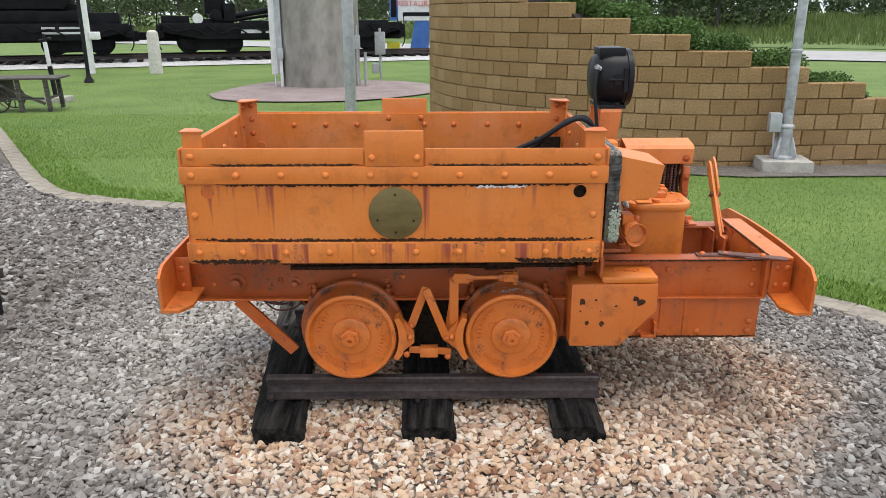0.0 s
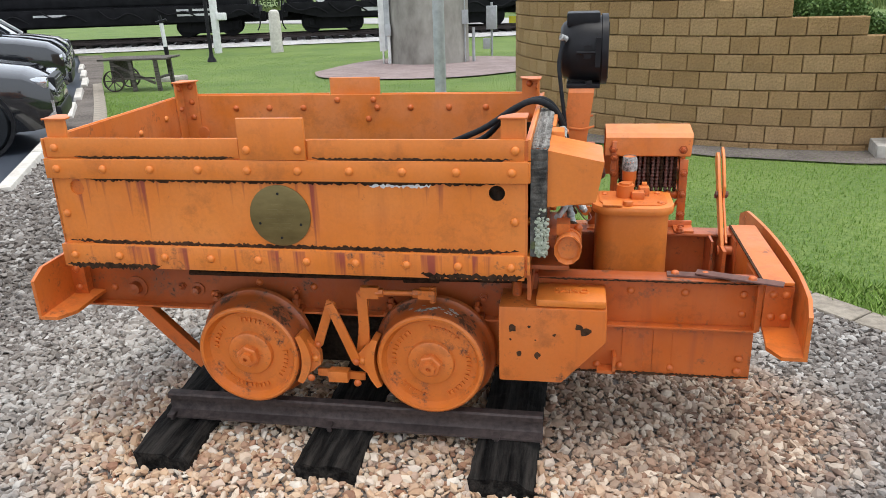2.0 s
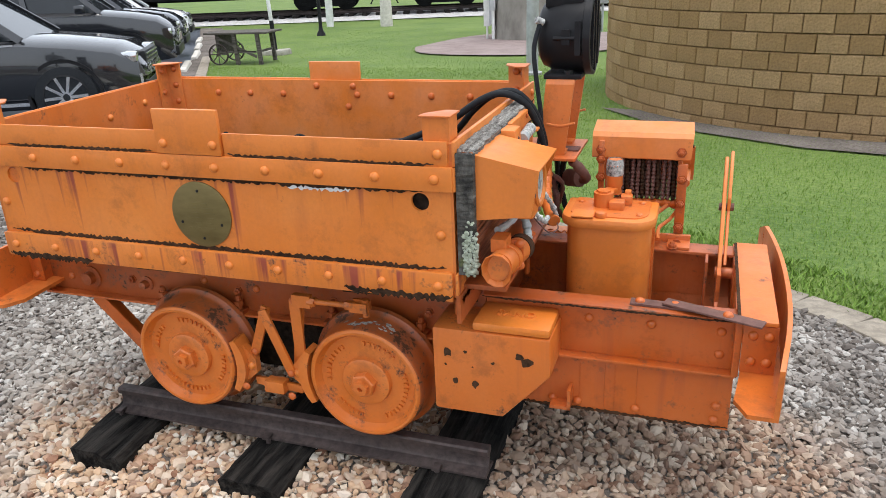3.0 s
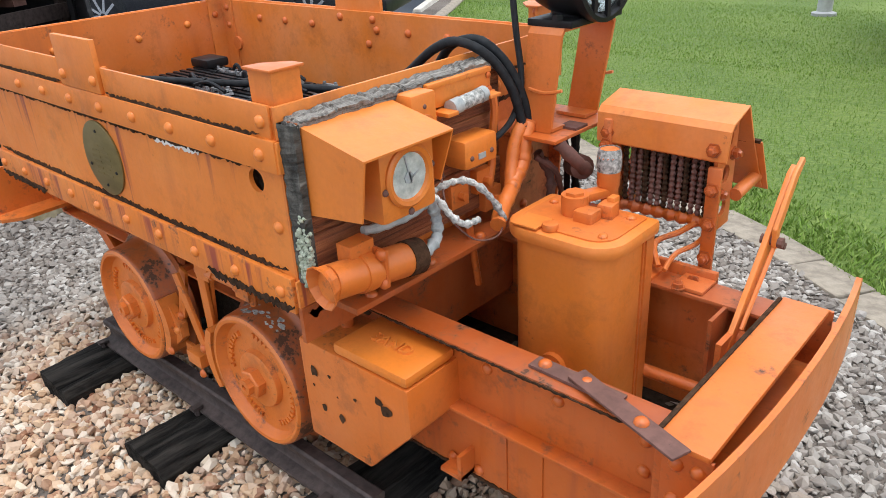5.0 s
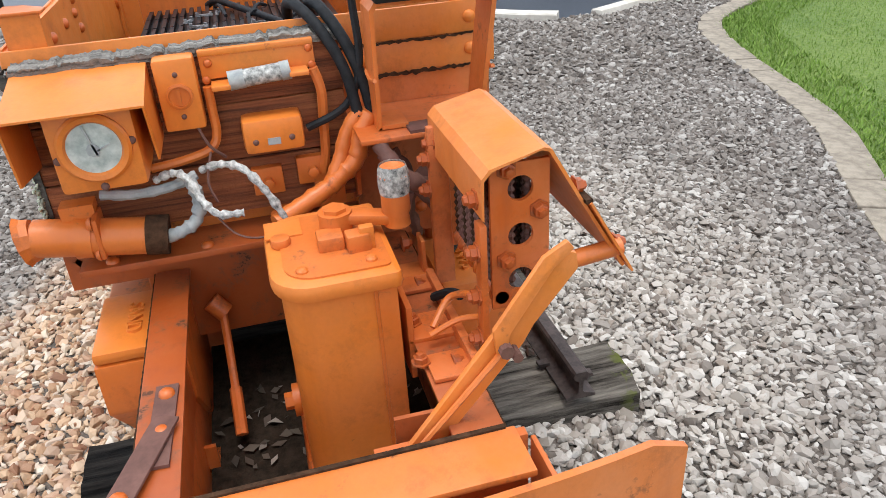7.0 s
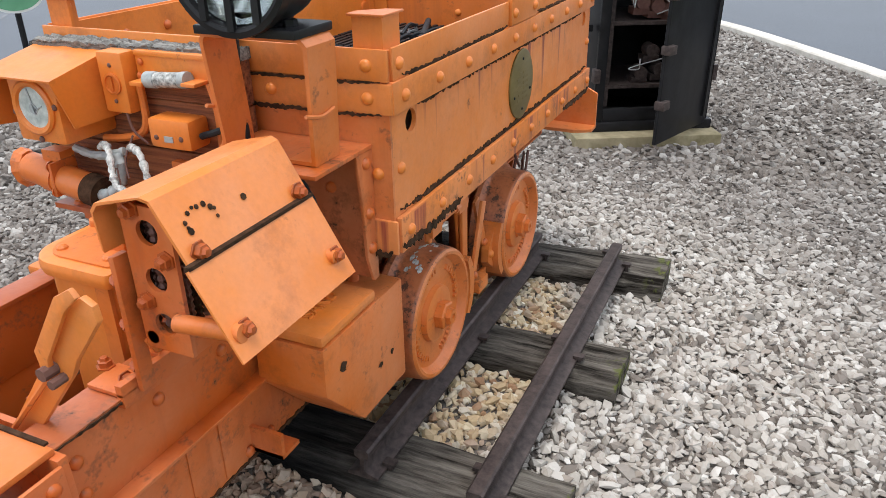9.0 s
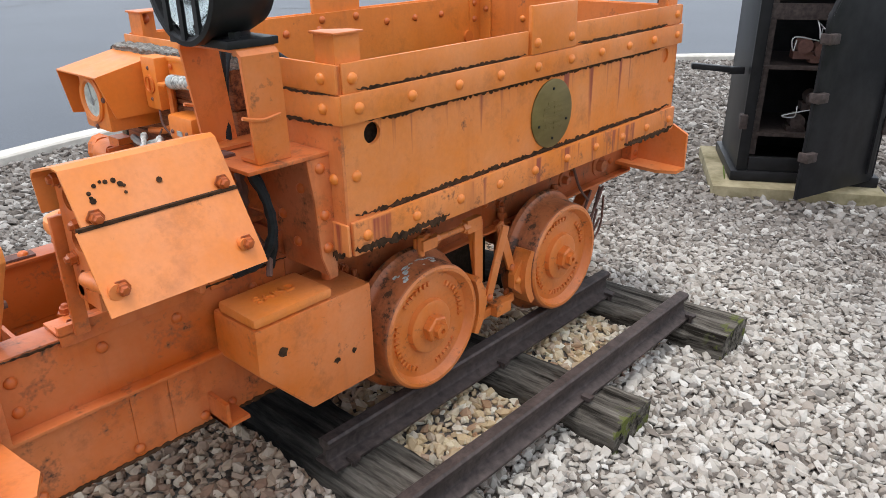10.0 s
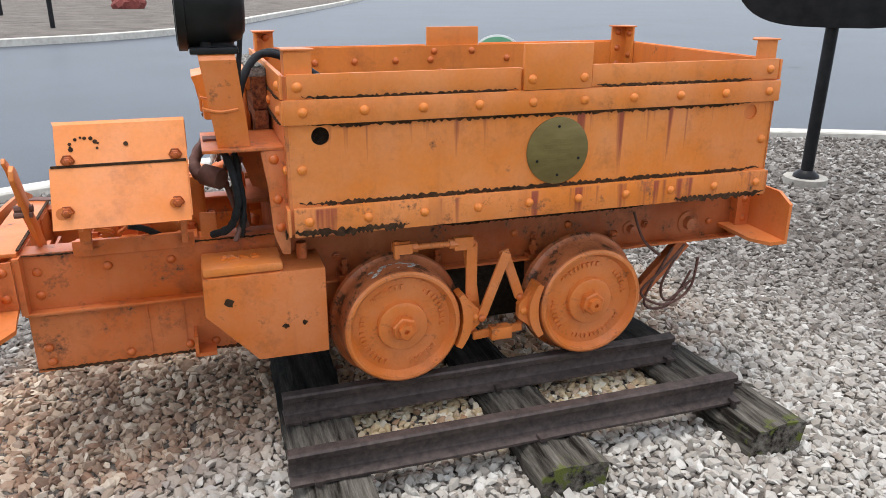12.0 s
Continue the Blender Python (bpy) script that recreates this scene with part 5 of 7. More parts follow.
for xa, xb in ((1.298, 1.306), (1.064, 1.072)):
    g = Geo()
    n = 24
    for k, zc in enumerate((0.975, 0.895, 0.815)):
        q = 0.035
        hy = 0.345
        outp = []
        for i in range(n):
            t = 2 * math.pi * i / n
            c, s_ = math.cos(t), math.sin(t)
            m_ = q / max(abs(c), abs(s_))
            outp.append((c, s_, m_))
        vs = [(x, hy + c * 0.021, zc + s_ * 0.021) for x in (xa, xb) for c, s_, m_ in outp] + [(x, hy + c * m_, zc + s_ * m_) for x in (xa, xb) for c, s_, m_ in outp]
        fs = []
        for i in range(n):
            j = (i + 1) % n
            fs += [(i, j, 2 * n + j, 2 * n + i), (n + i, 3 * n + i, 3 * n + j, n + j), (i, n + i, n + j, j)]
        g.add(vs, fs)
    g.box(xa, xb, 0.296, 0.310, 0.765, 1.018).box(xa, xb, 0.380, 0.392, 0.765, 1.018).box(xa, xb, 0.310, 0.380, 1.01, 1.018).box(xa, xb, 0.310, 0.380, 0.93, 0.94).box(xa, xb, 0.310, 0.380, 0.85, 0.86).box(xa, xb, 0.310, 0.380, 0.765, 0.78)
    ep = part("resistor_end_plate", g, M_FRAME, LOCO, "orange end plate with round holes", smooth=False)
    stud(ep, [(xb, 0.322, 1.01), (xb, 0.375, 0.935), (xb, 0.32, 0.855)], '+x', BOLT, "bolt")
for j, yy in enumerate((0.306, 0.335, 0.365)):
    for k in range(13):
        g = Geo().lathe([(0.0078 if q % 2 else 0.0042, 0.20 * q / 30) for q in range(31)], pose(1.086 + k * 0.0165 + 0.004 * (j % 2), yy, 0.80, 0, 0.8 * ((k * 7) % 3 - 1), 0), 6)
        part("resistor_coil", g, M_BROWN if (j + k) % 3 else M_RUST, LOCO)
part("bus_bar", Geo().lathe([(0.018 if q % 2 else 0.012, 0.24 * q / 16) for q in range(17)], pose(1.066, 0.312, 0.785, 0, 90, 0), 10), M_FRAME, LOCO)
part("spacer_rod", Geo().rod((1.318, 0.385, 0.835), (1.318, 0.512, 0.848), 0.015, 14), M_CHIP, LOCO, "orange spacer tube")
part("spacer_rod", Geo().rod((1.062, 0.40, 0.85), (1.062, 0.512, 0.855), 0.012, 12), M_CHIP, LOCO, "orange spacer tube")
part("mount_foot", Geo().box(1.03, 1.35, 0.247, 0.262, 0.655, 0.70).box(1.28, 1.35, 0.18, 0.262, 0.676, 0.684).box(1.02, 1.075, 0.18, 0.262, 0.676, 0.684), M_FRAME, LOCO, "orange mounting rail on the beam", bevel=0.002)
stud(LOCO.children[-1], [(1.06, 0.262, 0.678), (1.32, 0.262, 0.678)], '+y', BOLT, "bolt")
stud(LOCO.children[-1], [(1.31, 0.21, 0.684), (1.045, 0.21, 0.684)], '+z', BOLT, "bolt")
part("lead_wire", Geo().tube([(1.23, 0.21, 0.70), (1.20, 0.25, 0.735), (1.24, 0.285, 0.76), (1.27, 0.30, 0.785)], 0.007, 8).tube([(1.25, 0.20, 0.70), (1.25, 0.25, 0.72), (1.28, 0.285, 0.74), (1.30, 0.29, 0.77)], 0.006, 8), M_CHIP, LOCO)
part("lead_wire", Geo().tube([(1.12, 0.24, 0.69), (1.16, 0.26, 0.72), (1.20, 0.27, 0.735)], 0.009, 8), M_RUBBER, LOCO)
part("angle_tab", Geo().box(0.965, 1.01, 0.247, 0.255, 0.655, 0.75).box(0.96, 1.015, 0.2, 0.262, 0.672, 0.68), M_CHIP, LOCO, bevel=0.002)
stud(LOCO.children[-1], [(0.987, 0.255, 0.735)], '+y', BOLT, "bolt")

# brake lever with its squeeze grip
lev = part("brake_handle", Geo().prism([(0.13, 0.625), (0.165, 0.60), (0.335, 0.80), (0.352, 0.83), (0.418, 0.91), (0.415, 0.935), (0.395, 0.945), (0.372, 0.932), (0.30, 0.835)], 'x', 1.448, 1.460), M_PAINT, LOCO, "long flat orange brake lever", bevel=0.003)
lev.location = (-0.012, -0.040, -0.004)
part("squeeze_grip", Geo().prism([(0.29, 0.80), (0.305, 0.79), (0.31, 0.83), (0.375, 0.925), (0.405, 0.952), (0.395, 0.965), (0.36, 0.945), (0.285, 0.84)], 'x', 1.464, 1.474), M_PAINT, lev, bevel=0.003)
part("pivot_bolt", Geo().rod((1.44, 0.302, 0.808), (1.485, 0.302, 0.808), 0.011, 8).rod((1.44, 0.318, 0.795), (1.485, 0.318, 0.795), 0.008, 8), M_BROWN, lev)
part("grip_rod", Geo().rod((1.469, 0.30, 0.80), (1.469, 0.17, 0.66), 0.005, 6), M_CHIP, lev)
part("lever_pivot", Geo().rod((1.43, 0.15, 0.622), (1.485, 0.15, 0.622), 0.018, 12).box(1.435, 1.447, 0.06, 0.19, 0.53, 0.65).bar((1.44, 0.14, 0.62), (1.44, -0.03, 0.45), 0.03, 0.01, (1, 0, 0)), M_FRAME, LOCO)
LOCO.children[-1].location = (-0.012, -0.040, 0.0)
part("sector_plate", Geo().prism([(0.10, 0.50), (0.24, 0.50), (0.235, 0.67), (0.10, 0.672)], 'x', 1.40, 1.408), M_GRIME_SHADE, LOCO)

# wire bundle hanging at the rear
for k, line in enumerate(([(-0.62, 0.30, 0.50), (-0.52, 0.32, 0.42), (-0.45, 0.31, 0.34), (-0.58, 0.27, 0.26), (-0.70, 0.25, 0.30), (-0.73, 0.24, 0.42)],
                          [(-0.60, 0.26, 0.48), (-0.50, 0.26, 0.28), (-0.62, 0.24, 0.24), (-0.72, 0.22, 0.36)],
                          [(-0.63, 0.28, 0.49), (-0.54, 0.30, 0.36), (-0.60, 0.26, 0.27), (-0.71, 0.24, 0.33)],
                          [(-0.40, 0.30, 0.64), (-0.44, 0.31, 0.54), (-0.52, 0.30, 0.47)])):
    part("hanging_wire", Geo().tube(line, 0.005, 6), M_BROWN, LOCO, "brown wire looped under the frame")

# ---------- ground ----------
BORDER = [(-16.0, 23.0), (-12.2, 17.2), (-9.4, 12.8), (-6.75, 8.85), (-4.72, 5.75), (-3.75, 4.35), (-3.2, 3.82), (-2.33, 3.48), (-1.04, 3.12), (0.03, 2.57), (0.9, 2.18), (1.43, 1.82), (2.0, 1.46), (2.42, 1.05), (2.66, 0.76), (3.4, -0.4), (4.4, -2.2), (5.2, -4.2)]
KERB = [(5.2, -1.0), (3.6, -2.15), (2.2, -2.92), (0.8, -3.45), (-0.6, -3.74), (-2.4, -3.72), (-4.1, -3.2), (-5.6, -2.5), (-6.7, -1.5), (-7.2, -0.4), (-6.75, 0.45), (-5.3, 1.55), (-4.35, 2.2), (-3.98, 2.72)]
STOPS = [(-4.05, 3.1), (-4.75, 4.6), (-5.6, 6.0), (-7.5, 9.1), (-10.2, 13.4), (-13.7, 18.4), (-17.0, 23.0)]


def line2(P, n=5):
    return [(p.x, p.y) for p in smooth_line([Vector((*q, 0)) for q in P], n)]


def sheet(name, outline, off, material, label, cuts=(3, 7, 11, 15, 19), kind="structure", follow=True):
    bm = bmesh.new()
    bm.faces.new([bm.verts.new((x, y, 0)) for x, y in outline])
    for c in cuts:
        bmesh.ops.bisect_plane(bm, geom=bm.verts[:] + bm.edges[:] + bm.faces[:], plane_co=(0, c, 0), plane_no=(0, 1, 0))
    bmesh.ops.triangulate(bm, faces=bm.faces)
    for v in bm.verts:
        v.co.z = (fall(v.co.y) if follow else 0) + off
    bmesh.ops.recalc_face_normals(bm, faces=bm.faces)
    if sum(q.normal.z for q in bm.faces) < 0:
        bmesh.ops.reverse_faces(bm, faces=bm.faces)
    me = bpy.data.meshes.new(name)
    bm.to_mesh(me)
    bm.free()
    me.materials.append(material)
    return tagged(new(name, me), label, name.split("_")[0], kind=kind)


EDGE, KLINE = line2(BORDER), line2(KERB)
solo("ground", Geo().add([(-1500, -1500, -0.6), (1500, -1500, -0.6), (1500, 1500, -0.6), (-1500, 1500, -0.6)], [(0, 1, 2, 3)]), M_FIELD, "wide flat green field to the horizon", "ground", "structure")
sheet("asphalt", [(-70, -70), (40, -70), (40, -1), (5, 1.5), (-2, 4.5), (-14, 25), (-70, 25)], -0.07, M_ASPH, "wet blue-grey asphalt car park")
lawn = sheet("lawn", EDGE + [(5.2, -4.2), (40, -4.2), (90, 20), (90, 60), (-90, 60), (-90, 24), (-20, 24)][1:], -0.012, M_LAWN, "mown green lawn with clover")
GRAVEL = EDGE[:-1] + [(5.2, -1.2)] + KLINE + STOPS
sheet("gravel_path", GRAVEL, 0.0, M_GBED, "grey crushed stone bed and path", (2, 3, 7, 11, 15, 19))


def strip_wall(name, P, w, z0, z1, material, label, bevel=0.01):
    """A low kerb along a line."""
    vs, fs = [], []
    for i, (x, y) in enumerate(P):
        a, b = Vector(P[max(i - 1, 0)]), Vector(P[min(i + 1, len(P) - 1)])
        d = (b - a).normalized()
        n = Vector((-d.y, d.x)) * w / 2
        g = fall(y)
        for q, z in ((-1, z0), (-1, z1 - 0.012), (-0.85, z1), (0.85, z1), (1, z1 - 0.012), (1, z0)):
            vs.append((x + n.x * q, y + n.y * q, z + g))
    for i in range(len(P) - 1):
        fs += [(6 * i + q, 6 * i + (q + 1) % 6, 6 * i + 6 + (q + 1) % 6, 6 * i + 6 + q) for q in range(6)]
    fs += [(0, 1, 2, 3, 4, 5), tuple(6 * (len(P) - 1) + q for q in (5, 4, 3, 2, 1, 0))]
    return solo(name, Geo().add(vs, fs), material, label, "kerb", "structure", False)


strip_wall("kerb", KLINE, 0.16, -0.2, 0.06, M_KERB, "pale concrete kerb round the gravel")
FAR = line2([(16, -10.5), (9, -12.5), (4.5, -15.2), (2.5, -16.4), (0.6, -18.6), (-1.5, -23.5), (-6, -34), (-12, -50)])
strip_wall("kerb_far", FAR, 0.2, -0.2, 0.08, M_KERB, "pale concrete kerb of the far bed")
sheet("far_gravel_bed", FAR + [(30, -50), (30, -10)], 0.03, M_GBED, "far gravel bed across the car park", ())
for i, p in enumerate(((-4.4, 3.85), (-5.35, 5.55), (-7.0, 8.3), (-8.5, 10.7), (-10.0, 13.1), (-11.6, 15.4), (-13.3, 17.8))):
    q = solo("wheel_stop", Geo().prism([(-0.09, 0), (0.09, 0), (0.06, 0.13), (-0.06, 0.13)], 'x', -0.85, 0.85), M_KERB, "pale concrete wheel stop on the asphalt", "wheel stop", bevel=0.015, group="wheel stops")
    q.matrix_world = pose(p[0], p[1], fall(p[1]) - 0.07, 0, 0, 118 if i < 2 else 123)

# loose stones
ICO_V, ICO_F = [], []
_t = (1 + 5 ** 0.5) / 2
for a, b in ((-1, _t), (1, _t), (-1, -_t), (1, -_t)):
    ICO_V.append((a, b, 0))
for a, b in ((-1, _t), (1, _t), (-1, -_t), (1, -_t)):
    ICO_V.append((0, a, b))
for a, b in ((_t, -1), (_t, 1), (-_t, -1), (-_t, 1)):
    ICO_V.append((a, 0, b))
ICO_F = [(0, 11, 5), (0, 5, 1), (0, 1, 7), (0, 7, 10), (0, 10, 11), (1, 5, 9), (5, 11, 4), (11, 10, 2), (10, 7, 6), (7, 1, 8), (3, 9, 4), (3, 4, 2), (3, 2, 6), (3, 6, 8), (3, 8, 9), (4, 9, 5), (2, 4, 11), (6, 2, 10), (8, 6, 7), (9, 8, 1)]
ICO = np.array(ICO_V) / np.sqrt(1 + _t * _t)
RNG = np.random.default_rng(7)


def inside(px, py, poly):
    ok = np.zeros(len(px), bool)
    for (x0, y0), (x1, y1) in zip(poly, poly[1:] + poly[:1]):
        c = ((y0 > py) != (y1 > py)) & (px < (x1 - x0) * (py - y0) / (y1 - y0 + 1e-12) + x0)
        ok ^= c
    return ok


def mound(x, y):
    return 0.05 * np.exp(-((x - 0.2) / 1.05) ** 4 - ((y - 0.15) / 0.85) ** 4)


def fast_mesh(name, verts, faces, material):
    me = bpy.data.meshes.new(name)
    n, k = len(faces), faces.shape[1]
    me.vertices.add(len(verts))
    me.vertices.foreach_set("co", verts.astype(np.float32).ravel())
    me.loops.add(n * k)
    me.loops.foreach_set("vertex_index", faces.astype(np.int32).ravel())
    me.polygons.add(n)
    me.polygons.foreach_set("loop_start", np.arange(0, n * k, k, dtype=np.int32))
    me.polygons.foreach_set("use_smooth", np.zeros(n, bool))
    me.update(calc_edges=True)
    me.materials.append(material)
    return me


def stones(name, x0, x1, y0, y1, step, r0, r1, label, keep, lift=0.0):
    gx, gy = np.meshgrid(np.arange(x0, x1, step), np.arange(y0, y1, step))
    px = gx.ravel() + RNG.uniform(-0.6, 0.6, gx.size) * step
    py = gy.ravel() + RNG.uniform(-0.6, 0.6, gx.size) * step
    ok = keep(px, py)
    px, py = px[ok], py[ok]
    n = len(px)
    q = RNG.normal(size=(n, 4))
    q /= np.linalg.norm(q, axis=1)[:, None]
    w, x, y, z = q.T
    R = np.stack([1 - 2 * (y * y + z * z), 2 * (x * y - z * w), 2 * (x * z + y * w), 2 * (x * y + z * w), 1 - 2 * (x * x + z * z), 2 * (y * z - x * w), 2 * (x * z - y * w), 2 * (y * z + x * w), 1 - 2 * (x * x + y * y)], 1).reshape(n, 3, 3)
    size = r0 + (r1 - r0) * RNG.random(n) ** 1.6
    shape = np.stack([RNG.uniform(0.95, 1.35, n), RNG.uniform(0.75, 1.1, n), RNG.uniform(0.5, 0.85, n)], 1)
    V = ICO[None] * RNG.uniform(0.52, 1.38, (n, 12, 1)) * shape[:, None]
    V = np.einsum('nij,nkj->nki', R, V) * size[:, None, None]
    V[..., 2] *= 0.8
    V[..., 0] += px[:, None]
    V[..., 1] += py[:, None]
    zz = np.vectorize(fall)(py) + mound(px, py) + RNG.uniform(-0.2, 0.45, n) * size + lift
    V[..., 2] += zz[:, None]
    F = np.array(ICO_F)[None] + 12 * np.arange(n)[:, None, None]
    me = fast_mesh(name, V.reshape(-1, 3), F.reshape(-1, 3), M_STONE)
    return tagged(new(name, me), label, "gravel", kind="stuff")


# the stones stop short of the pavers
def pulled_in(P, d):
    out = []
    for i, p in enumerate(P):
        a, b = Vector(P[max(i - 1, 0)]), Vector(P[min(i + 1, len(P) - 1)])
        t = (b - a).normalized()
        out.append((p[0] + t.y * d, p[1] - t.x * d))
    return out


STONY = pulled_in(EDGE[:-1], 0.165) + [(5.2, -1.2)] + KLINE + STOPS


def near(px, py):
    return inside(px, py, STONY) & (px > -2.1) & (px < 2.9) & (py > -2.3) & (py < 3.0)


def outer(px, py):
    return inside(px, py, STONY) & ~((px > -2.1) & (px < 2.9) & (py > -2.3) & (py < 3.0)) & (py < 5.5)


stones("loose_stones", -2.15, 2.95, -2.35, 3.05, 0.0195, 0.010, 0.0245, "loose grey and tan crushed stones round the track", near)
stones("loose_stones", -7.4, 5.2, -3.8, 5.5, 0.041, 0.016, 0.031, "loose grey crushed stones on the path", outer)

# mound under the track so that the stones lie on something
mv, mf, n = [], [], 30
for i in range(n + 1):
    for j in range(n + 1):
        x, y = -1.6 + 3.6 * i / n, -1.2 + 2.6 * j / n
        mv.append((x, y, float(mound(np.array(x), np.array(y))) - 0.004))
for i in range(n):
    for j in range(n):
        a = i * (n + 1) + j
        mf.append((a, a + n + 1, a + n + 2, a + 1))
solo("gravel_mound", Geo().add(mv, mf), M_GBED, "low mound of crushed stone under the track", "gravel", "structure")

# paver edging between gravel and lawn
pav = thing("paver_edging", "sandy concrete pavers laid end to end along the lawn", "edging", kind="structure")
PMESH = Geo().box(-0.148, 0.148, -0.095, 0.095, -0.06, 0.012).mesh("paver", M_PAVER, False, 0.008)
PL, acc, cur = line2(BORDER[2:], 14), 0.0, None
rq = random.Random(12)
for (xa, ya), (xb, yb) in zip(PL, PL[1:]):
    d = math.hypot(xb - xa, yb - ya)
    while acc <= d:
        u = acc / d
        x, y = xa + (xb - xa) * u, ya + (yb - ya) * u
        an = math.atan2(yb - ya, xb - xa)
        o = new("paver", PMESH)
        o.matrix_local = pose(x + 0.075 * math.sin(an), y - 0.075 * math.cos(an), fall(y) + 0.004, rq.uniform(-2, 2), rq.uniform(-2, 2), math.degrees(an) + rq.uniform(-2.5, 2.5))
        o.parent = pav
        acc += 0.304
    acc -= d


# grass blades
def blades(name, n, pick, h0, h1, w, material, label, tilt=0.5, category="grass"):
    px, py = pick(n)
    n = len(px)
    a = RNG.uniform(0, 2 * np.pi, n)
    h = RNG.uniform(h0, h1, n)
    lean = RNG.uniform(-tilt, tilt, (n, 2)) * h[:, None]
    base = np.stack([px, py, np.vectorize(fall)(py) - 0.015], 1)
    side = np.stack([np.cos(a), np.sin(a), np.zeros(n)], 1) * (w * RNG.uniform(0.6, 1.2, n))[:, None]
    tip = base + np.stack([lean[:, 0], lean[:, 1], h], 1)
    V = np.stack([base - side, base + side, tip], 1).reshape(-1, 3)
    F = np.arange(3 * n).reshape(-1, 3)
    return tagged(new(name, fast_mesh(name, V, F, material)), label, category, kind="stuff")


def off_edge(lo, hi, x_lo, x_hi):
    """Picks spots on the lawn, from lo to hi metres behind its edge."""
    P = np.array([p for p in line2(BORDER, 12) if x_lo <= p[0] <= x_hi])

    def pick(n):
        i = RNG.integers(0, len(P) - 1, n)
        u = RNG.random(n)[:, None]
        c = P[i] * (1 - u) + P[i + 1] * u
        d = P[i + 1] - P[i]
        d /= np.linalg.norm(d, axis=1)[:, None] + 1e-9
        nn = np.stack([-d[:, 1], d[:, 0]], 1)
        s = lo + (hi - lo) * RNG.random(n) ** 1.3
        q = c + nn * s[:, None]
        return q[:, 0], q[:, 1]
    return pick


def lawn_area(x0, x1, y0, y1):
    poly = EDGE + [(40, -4.2), (40, 60), (-60, 60)]

    def pick(n):
        px, py = RNG.uniform(x0, x1, n), y0 + (y1 - y0) * RNG.random(n) ** 1.6
        ok = inside(px, py, poly)
        return px[ok], py[ok]
    return pick


blades("grass", 300000, lawn_area(-8.5, 6.5, 0.6, 11.0), 0.012, 0.034, 0.0035, M_GRASS, "short mown lawn grass")
blades("grass", 70000, lawn_area(-13, 7, 6.0, 22.0), 0.012, 0.03, 0.008, M_GRASS, "short mown lawn grass farther off")
blades("edge_weeds", 16000, off_edge(0.0, 0.45, -7, 3.4), 0.015, 0.05, 0.007, M_GRASS, "taller weeds and clover along the pavers", 0.9, "weeds")

# ---------- track under the loco ----------
LAY = pose(0, 0.05, 0.004, 1.0, 0, 0)
RAILP = [(-0.042, 0), (0.042, 0), (0.042, 0.008), (0.010, 0.018), (0.006, 0.024), (0.006, 0.056), (0.019, 0.064), (0.021, 0.080), (0.015, 0.086), (-0.015, 0.086), (-0.021, 0.080), (-0.019, 0.064), (-0.006, 0.056), (-0.006, 0.024), (-0.010, 0.018), (-0.042, 0.008)]
TIES = ((-0.455, -0.61, 0.205), (0.125, 0.075, 0.21), (0.705, 0.74, 0.21))
for y, x0, x1 in ((-0.339, -0.545, 0.826), (0.372, -0.555, 0.826), (0.682, -0.578, 0.85)):
    r = solo("rail", Geo().prism([(y + a, 0.104 + b) for a, b in RAILP], 'x', x0, x1), M_RAIL, "short dark rusty steel rail spiked to ties", "rail", group="rails of the display track")
    r.matrix_world = LAY
    for xa, xb, w in TIES:
        for q in (-1, 1):
            x = xa + (xb - xa) * (y + 0.59) / 1.45 + q * 0.04
            k = part("spike", Geo().rod((x, y + q * 0.047, 0.09), (x, y + q * 0.047, 0.118), 0.009, 6).box(x - 0.012, x + 0.012, y + q * 0.047 - 0.016, y + q * 0.047 + 0.016, 0.116, 0.126), M_RAIL, r)


def tie_wood():
    m, nd, ln, b = surface("half_weathered_tie", 0.85)
    g = noise_tex(nd, ln, mapped(nd, ln, (30, 2.2, 30)), 1.0, 7, 0.7)
    black = ramp(nd, ln, g, (0.38, (0.003, 0.003, 0.003)), (0.48, (0.014, 0.013, 0.012)), (0.7, (0.05, 0.045, 0.04)))
    grey = ramp(nd, ln, g, (0.38, (0.012, 0.010, 0.008)), (0.48, (0.075, 0.066, 0.056)), (0.7, (0.22, 0.20, 0.172)))
    sep = nd.new("ShaderNodeSeparateXYZ")
    ln.new(mapped(nd, ln, (1, 1, 1)), sep.inputs[0])
    w = math_node(nd, ln, 'ADD', sep.outputs[1], math_node(nd, ln, 'MULTIPLY', noise_tex(nd, ln, mapped(nd, ln, (1, 1, 1)), 5, 4), 0.35))
    col = mix(nd, ln, ramp(nd, ln, w, *bw(0.35, 0.75)), black, grey)
    k = noise_tex(nd, ln, mapped(nd, ln, (1, 1, 1)), 20, 5)
    mossy = math_node(nd, ln, 'MULTIPLY', ramp(nd, ln, k, *bw(0.51, 0.58)), ramp(nd, ln, sep.outputs[1], *bw(0.80, 0.86)))
    col = mix(nd, ln, mossy, col, (0.10, 0.115, 0.03))
    ln.new(col, b.inputs["Base Color"])
    bump(nd, ln, b, g, 0.95, 0.01)
    return m


M_TIES = tie_wood()
M_TIES.node_tree.nodes["Principled BSDF"].inputs["Specular IOR Level"].default_value = 0.08
